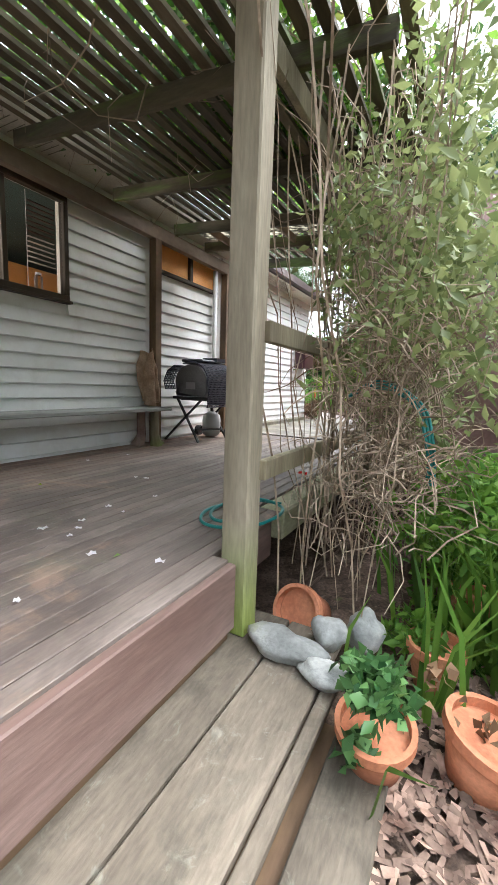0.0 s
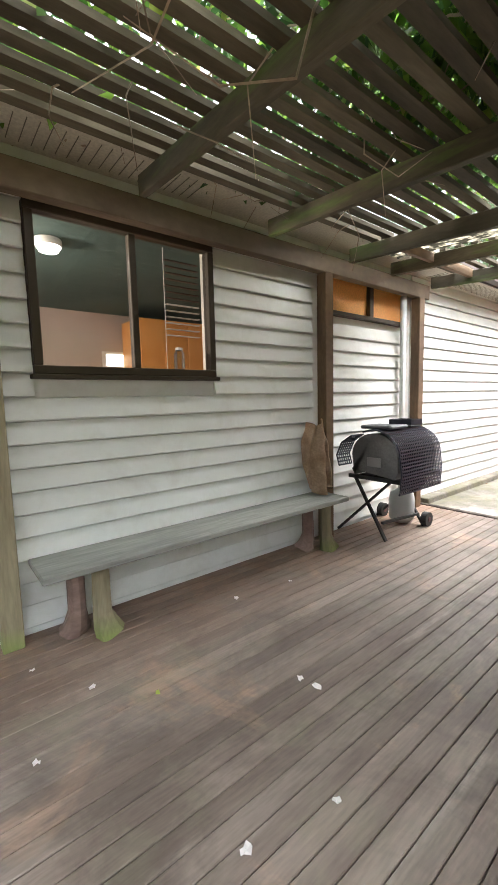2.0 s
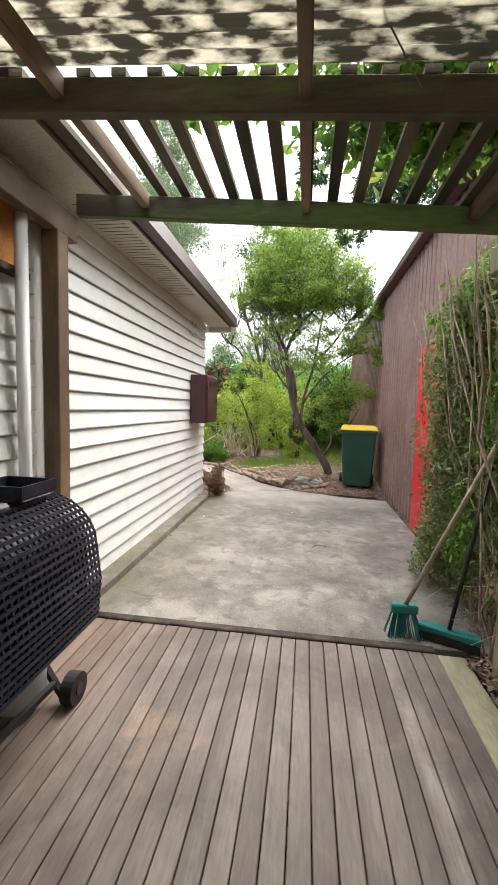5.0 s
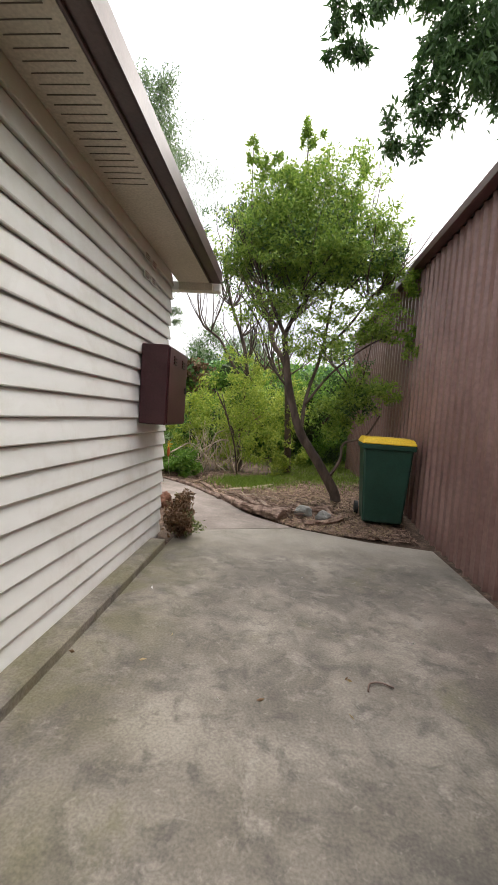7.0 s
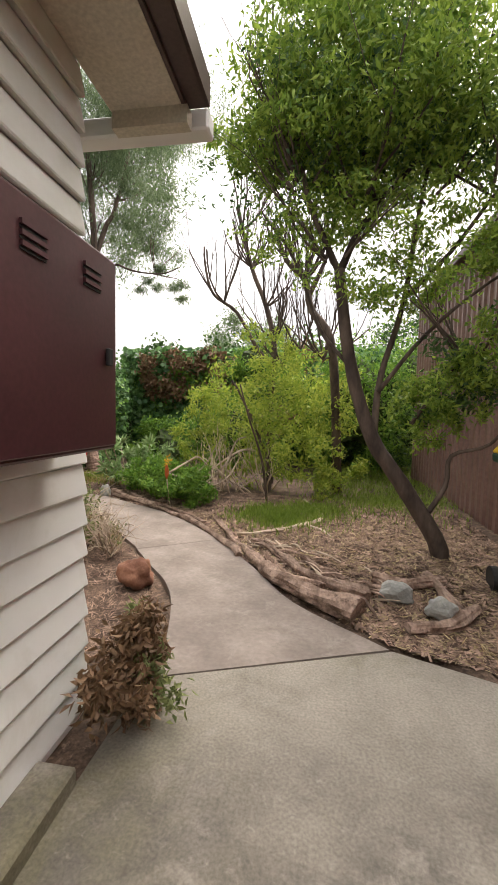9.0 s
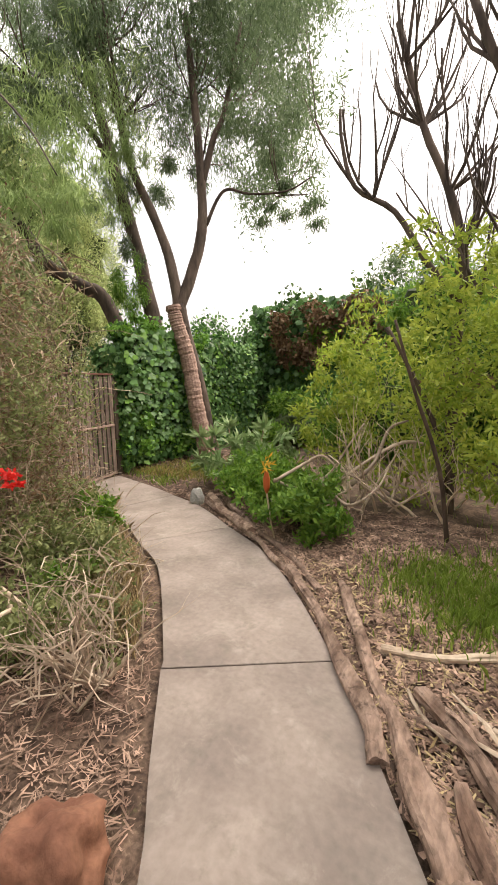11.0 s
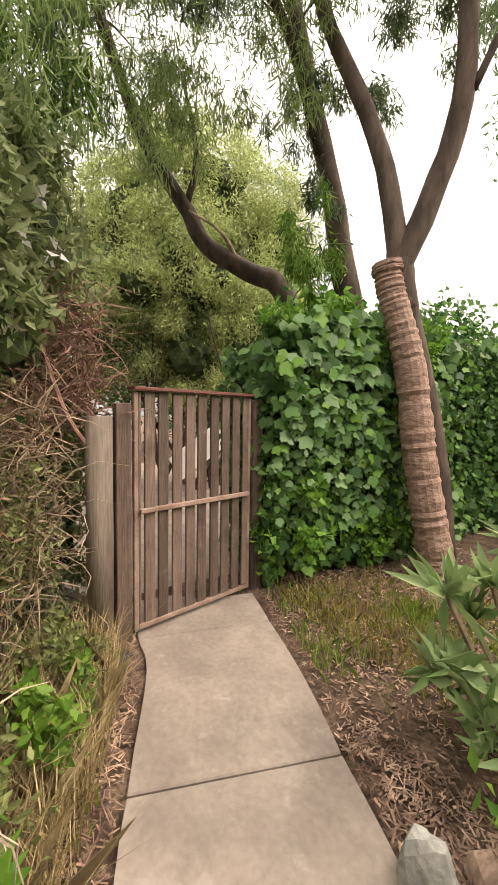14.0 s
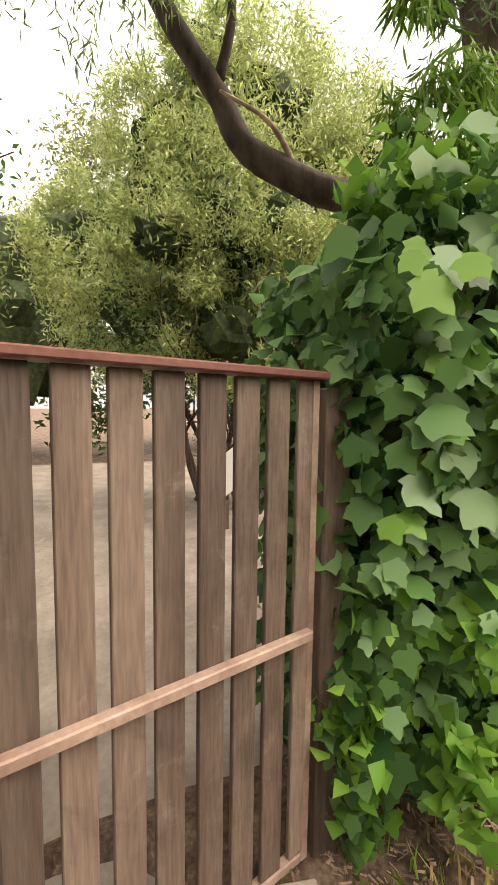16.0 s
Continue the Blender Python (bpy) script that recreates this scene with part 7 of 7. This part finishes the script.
foliage("light_crowns", [(-18.5, 16.5, 6, 2.5, 3, 3), (-16, 10.5, 4.2, 1.6, 2, 3.2), (-9.6, 12.4, 2.6, 0.9, 0.9, 1.8)], 20000, 0.17, 0.06, L_OLIVE, far, 79, 0.2, 0.7, 0.1, core=0.6, size=260, spread=0.13)

# ---- litter ----
chips = thing("bark_mulch", (0, 0, 0), "brown bark chips and dead leaves over the beds", "mulch", kind="stuff")


def chip_mesh(pts, length, width, seed):
    r = np.random.default_rng(seed)
    n_ = len(pts)
    a, tl = r.uniform(0, 2 * np.pi, n_), r.normal(0, 0.25, (n_, 2))
    u = np.stack((np.cos(a), np.sin(a), tl[:, 0]), 1) * length * r.uniform(0.4, 1.3, (n_, 1)) / 2
    w = np.stack((-np.sin(a), np.cos(a), tl[:, 1]), 1) * width * r.uniform(0.5, 1.4, (n_, 1)) / 2
    p = np.asarray(pts) + (0, 0, 0.012)
    v = np.stack((p - u - w * 0.7, p + u - w * 0.5, p + u * 1.1 + w * 0.6, p - u * 0.9 + w), 1).reshape(-1, 3)
    return ngon_mesh("chips", v, np.full(n_, 4))


part("chips", chip_mesh(bed_points(56000, -6.5, -0.7, 10.3, 14.6, right_of_path), 0.042, 0.008, 1), M_CHIP, chips, kind="stuff")
part("large_chips", chip_mesh(bed_points(15000, -5.5, -0.7, 10.3, 13.9, right_of_path), 0.065, 0.02, 6), M_CHIP, chips, kind="stuff")
part("pale_bark_shreds", chip_mesh(bed_points(5000, -4.2, -0.9, 10.5, 13.4, right_of_path), 0.085, 0.010, 7), M_STRAW, chips, kind="stuff")
part("chips_by_path", chip_mesh(bed_points(20000, -8.0, -3.5, 10.2, 13.9, lambda x, y: left_of_path(x, y) and path_gap(x, y) < 1.3), 0.05, 0.007, 2), M_CHIP, chips, kind="stuff")
part("dead_leaves", chip_mesh(bed_points(12000, -8.2, -5.0, 14.3, 17.0, right_of_path), 0.035, 0.010, 3), M_CHIP, chips, kind="stuff")
part("leaf_litter", chip_mesh(np.array([(x, y, -0.49) for x, y in rgn.uniform((-0.12, 0.2), (0.9, 2.2), (2600, 2))]), 0.07, 0.03, 4), M_CHIP, chips, kind="stuff")
part("litter_by_deck", chip_mesh(np.array([(x, y, ground_height(x, y)) for x, y in rgn.uniform((-0.96, 3.0), (-0.4, 6.6), (2600, 2))]), 0.06, 0.02, 5), M_CHIP, chips, kind="stuff")
for i, (x, y) in enumerate(((-3.23, 1.4), (-2.29, 2.4), (-2.2, 2.42), (-1.79, 2.06), (-1.87, 1.73), (-1.72, 1.7), (-1.71, 1.38), (-1.85, 1.28), (-1.66, 1.29), (-3.14, 2.65), (-3.08, 3.11), (-1.79, 1.47), (-1.4, 1.2), (-1.3, 0.8), (-2.5, 0.9), (-2.0, 0.7), (-2.9, 1.6), (-1.1, 1.3), (-2.62, 1.3), (-1.5, 0.55))):
    pt = thing("petal", (x, y, 0.003), "fallen white petal on the deck", "petal", "petals on the deck", rz=i * 47)
    s = 0.010 + 0.009 * ((i * 7) % 5) / 4
    bm = bmesh.new()
    c = bm.verts.new((0, 0, 0.004))
    ring = [bm.verts.new((s * math.cos(a) * (1 + 0.35 * math.sin(3 * a + i)), s * 1.4 * math.sin(a), 0.004 + 0.008 * (k % 2))) for k, a in enumerate(np.linspace(0, 2 * math.pi, 9)[:-1])]
    for k in range(8):
        bm.faces.new((c, ring[k], ring[(k + 1) % 8]))
    part("blade", bm, L_WHITE, pt)
for i, (x, y, m, lab) in enumerate(((-2.71, 1.83, L_YELLOW, "yellow fallen leaf on the deck"), (-1.19, 4.38, L_RED, "red fallen petals at the deck's edge"), (-1.24, 3.39, L_RED, "red fallen petals at the deck's edge"), (-1.25, 1.25, L_FRESH, "small green leaf on the deck"))):
    pt = thing("fallen_leaf", (x, y, 0.004), lab, "leaf", rz=i * 70)
    rr2 = np.random.default_rng(90 + i)
    part("blade", leaves_mesh("blade", rr2.normal(0, 0.02, (1 if i in (0, 3) else 7, 3)) * (1, 1, 0.1) + (0, 0, 0.006), 0.055, 0.03, rr2, 0, np.tile([[1.0, 0.3, 0.05]], (1 if i in (0, 3) else 7, 1)) * 3), m, pt)


rt = random.Random(77)
for i, (x, y) in enumerate(((-3.29, 8.55), (-2.35, 8.90), (-2.96, 7.90), (-2.60, 7.43), (-1.96, 7.67), (-1.92, 7.67), (-1.46, 8.12), (-2.37, 7.46), (-3.06, 7.64), (-2.11, 9.03), (-3.42, 7.64), (-1.98, 7.43))):
    pt = thing("fallen_leaf", (x, y, 0.003), "small dry pale leaf on the stained slab", "leaf", "dry leaves on the slab", rz=rt.uniform(0, 360))
    rr2 = np.random.default_rng(200 + i)
    part("blade", leaves_mesh("blade", np.array([[0, 0, 0.004]]), 0.045, 0.018, rr2, 0, np.array([[3.0, 0.3, 0.05]])), (L_WHITE, L_BROWN, M_STRAW)[i % 3], pt)
tw = thing("twig", (-1.793, 7.625, 0.004), "curved reddish twig lying on the slab", "twig")
part("stem", tube(bmesh.new(), smooth_line([(-0.06, -0.02, 0.004), (-0.04, 0.04, 0.006), (0.02, 0.055, 0.008), (0.08, 0.03, 0.005)], 4), 0.005, 6), M_FASCIA, tw, smooth=True)
pl = thing("plastic_sheet", (-7.570, 13.649, 0.012), "scrap of dark blue-grey plastic lying by the gate post", "plastic sheet", rz=20)
part("sheet", boxm(-0.14, 0.14, -0.09, 0.09, 0, 0.012), plain("dark_blue_grey_plastic", (0.035, 0.04, 0.05), 0.5), pl, bevel=0.005)


# ---- pieces of the decks and walls ----
def deck_planks():
    x, i = DECK_L, 0
    meshes = {}
    while x < -0.89:
        y1 = DECK_END if x < DECK_R - 0.05 else (2.26 if x < -1.0 else 1.49)
        breaks = [-3.0, -0.6 + (i * 1.37) % 1.1, y1] if y1 > 3 else [-3.0, y1]
        for a, b in zip(breaks, breaks[1:]):
            if b - a < 0.2:
                continue
            ln = round(b - a - 0.004, 2)
            if ln not in meshes:
                bm = boxm(0, 0.0815, -ln / 2, ln / 2, -0.024, 0)
                bmesh.ops.bevel(bm, geom=bm.edges[:], offset=0.003, segments=1, affect="EDGES")
                me = bpy.data.meshes.new("plank")
                bm.to_mesh(me)
                bm.free()
                me.materials.append(M_DECK)
                meshes[ln] = me
            ob = new("plank", meshes[ln])
            ob.parent = deck
            ob.location = (x, (a + b) / 2, rp.uniform(-0.0015, 0.0015))
        x += 0.086
        i += 1


rp = random.Random(21)
deck = thing("deck", (0, 0, 0), "weathered grey-brown hardwood deck with narrow gaps, strewn with petals", "deck", kind="structure")
deck_planks()
step = thing("lower_deck", (0, 0, 0), "wide lichened timber boards of the lower step", "step", kind="structure")
for x0, w, z in ((-0.90, 0.235, -0.36), (-0.655, 0.255, -0.36), (-0.39, 0.05, -0.365), (-0.31, 0.2, -0.46)):
    part("plank", boxm(x0, x0 + w, -1.6, 1.58 if x0 > -0.6 else 1.75, z - 0.04, z), M_OLDDECK, step, bevel=0.006)
part("joist", boxm(-0.88, -0.12, -1.5, 1.4, -0.56, -0.505), M_BROWN, step)


def weatherboards():
    pitch, meshes = 0.1390, {}
    for i in range(21):
        z = -0.123 + i * pitch
        spans = [(-3.4, 1.30), (1.42, 4.0), (4.12, 5.66), (5.78, HOUSE_END)]
        if z + pitch > 1.53 and z < 2.53:
            spans = [(-3.4, 1.30), (1.42, 1.595), (2.875, 4.0), (4.12, 5.66), (5.78, HOUSE_END)]
        if z + pitch > 2.19 and z < 2.61:
            spans = [(s[0], s[1]) for s in spans if s != (4.12, 5.66)] + [(5.6, 5.66)]
        for a, b in spans:
            if z > 2.68:
                continue
            ln = round(b - a, 3)
            if ln not in meshes:
                bm = bmesh.new()
                prof = [(0.0, 0.016), (0.013, 0.012), (0.033, 0.010), (0.037, 0.017), (0.035, 0.03), (0.013, pitch + 0.002), (0.0, pitch + 0.004)]
                l_, r_ = [bm.verts.new((x, -ln / 2, zz)) for x, zz in prof], [bm.verts.new((x, ln / 2, zz)) for x, zz in prof]
                for k in range(7):
                    bm.faces.new((l_[k], r_[k], r_[(k + 1) % 7], l_[(k + 1) % 7]))
                bm.faces.new(l_[::-1]), bm.faces.new(r_)
                bmesh.ops.recalc_face_normals(bm, faces=bm.faces[:])
                me = bpy.data.meshes.new("board")
                bm.to_mesh(me)
                bm.free()
                me.materials.append(M_SIDING)
                meshes[ln] = me
            ob = new("board", meshes[ln])
            ob.parent = wall
            ob.location = (WALL_X - 0.034, (a + b) / 2, z)


weatherboards()
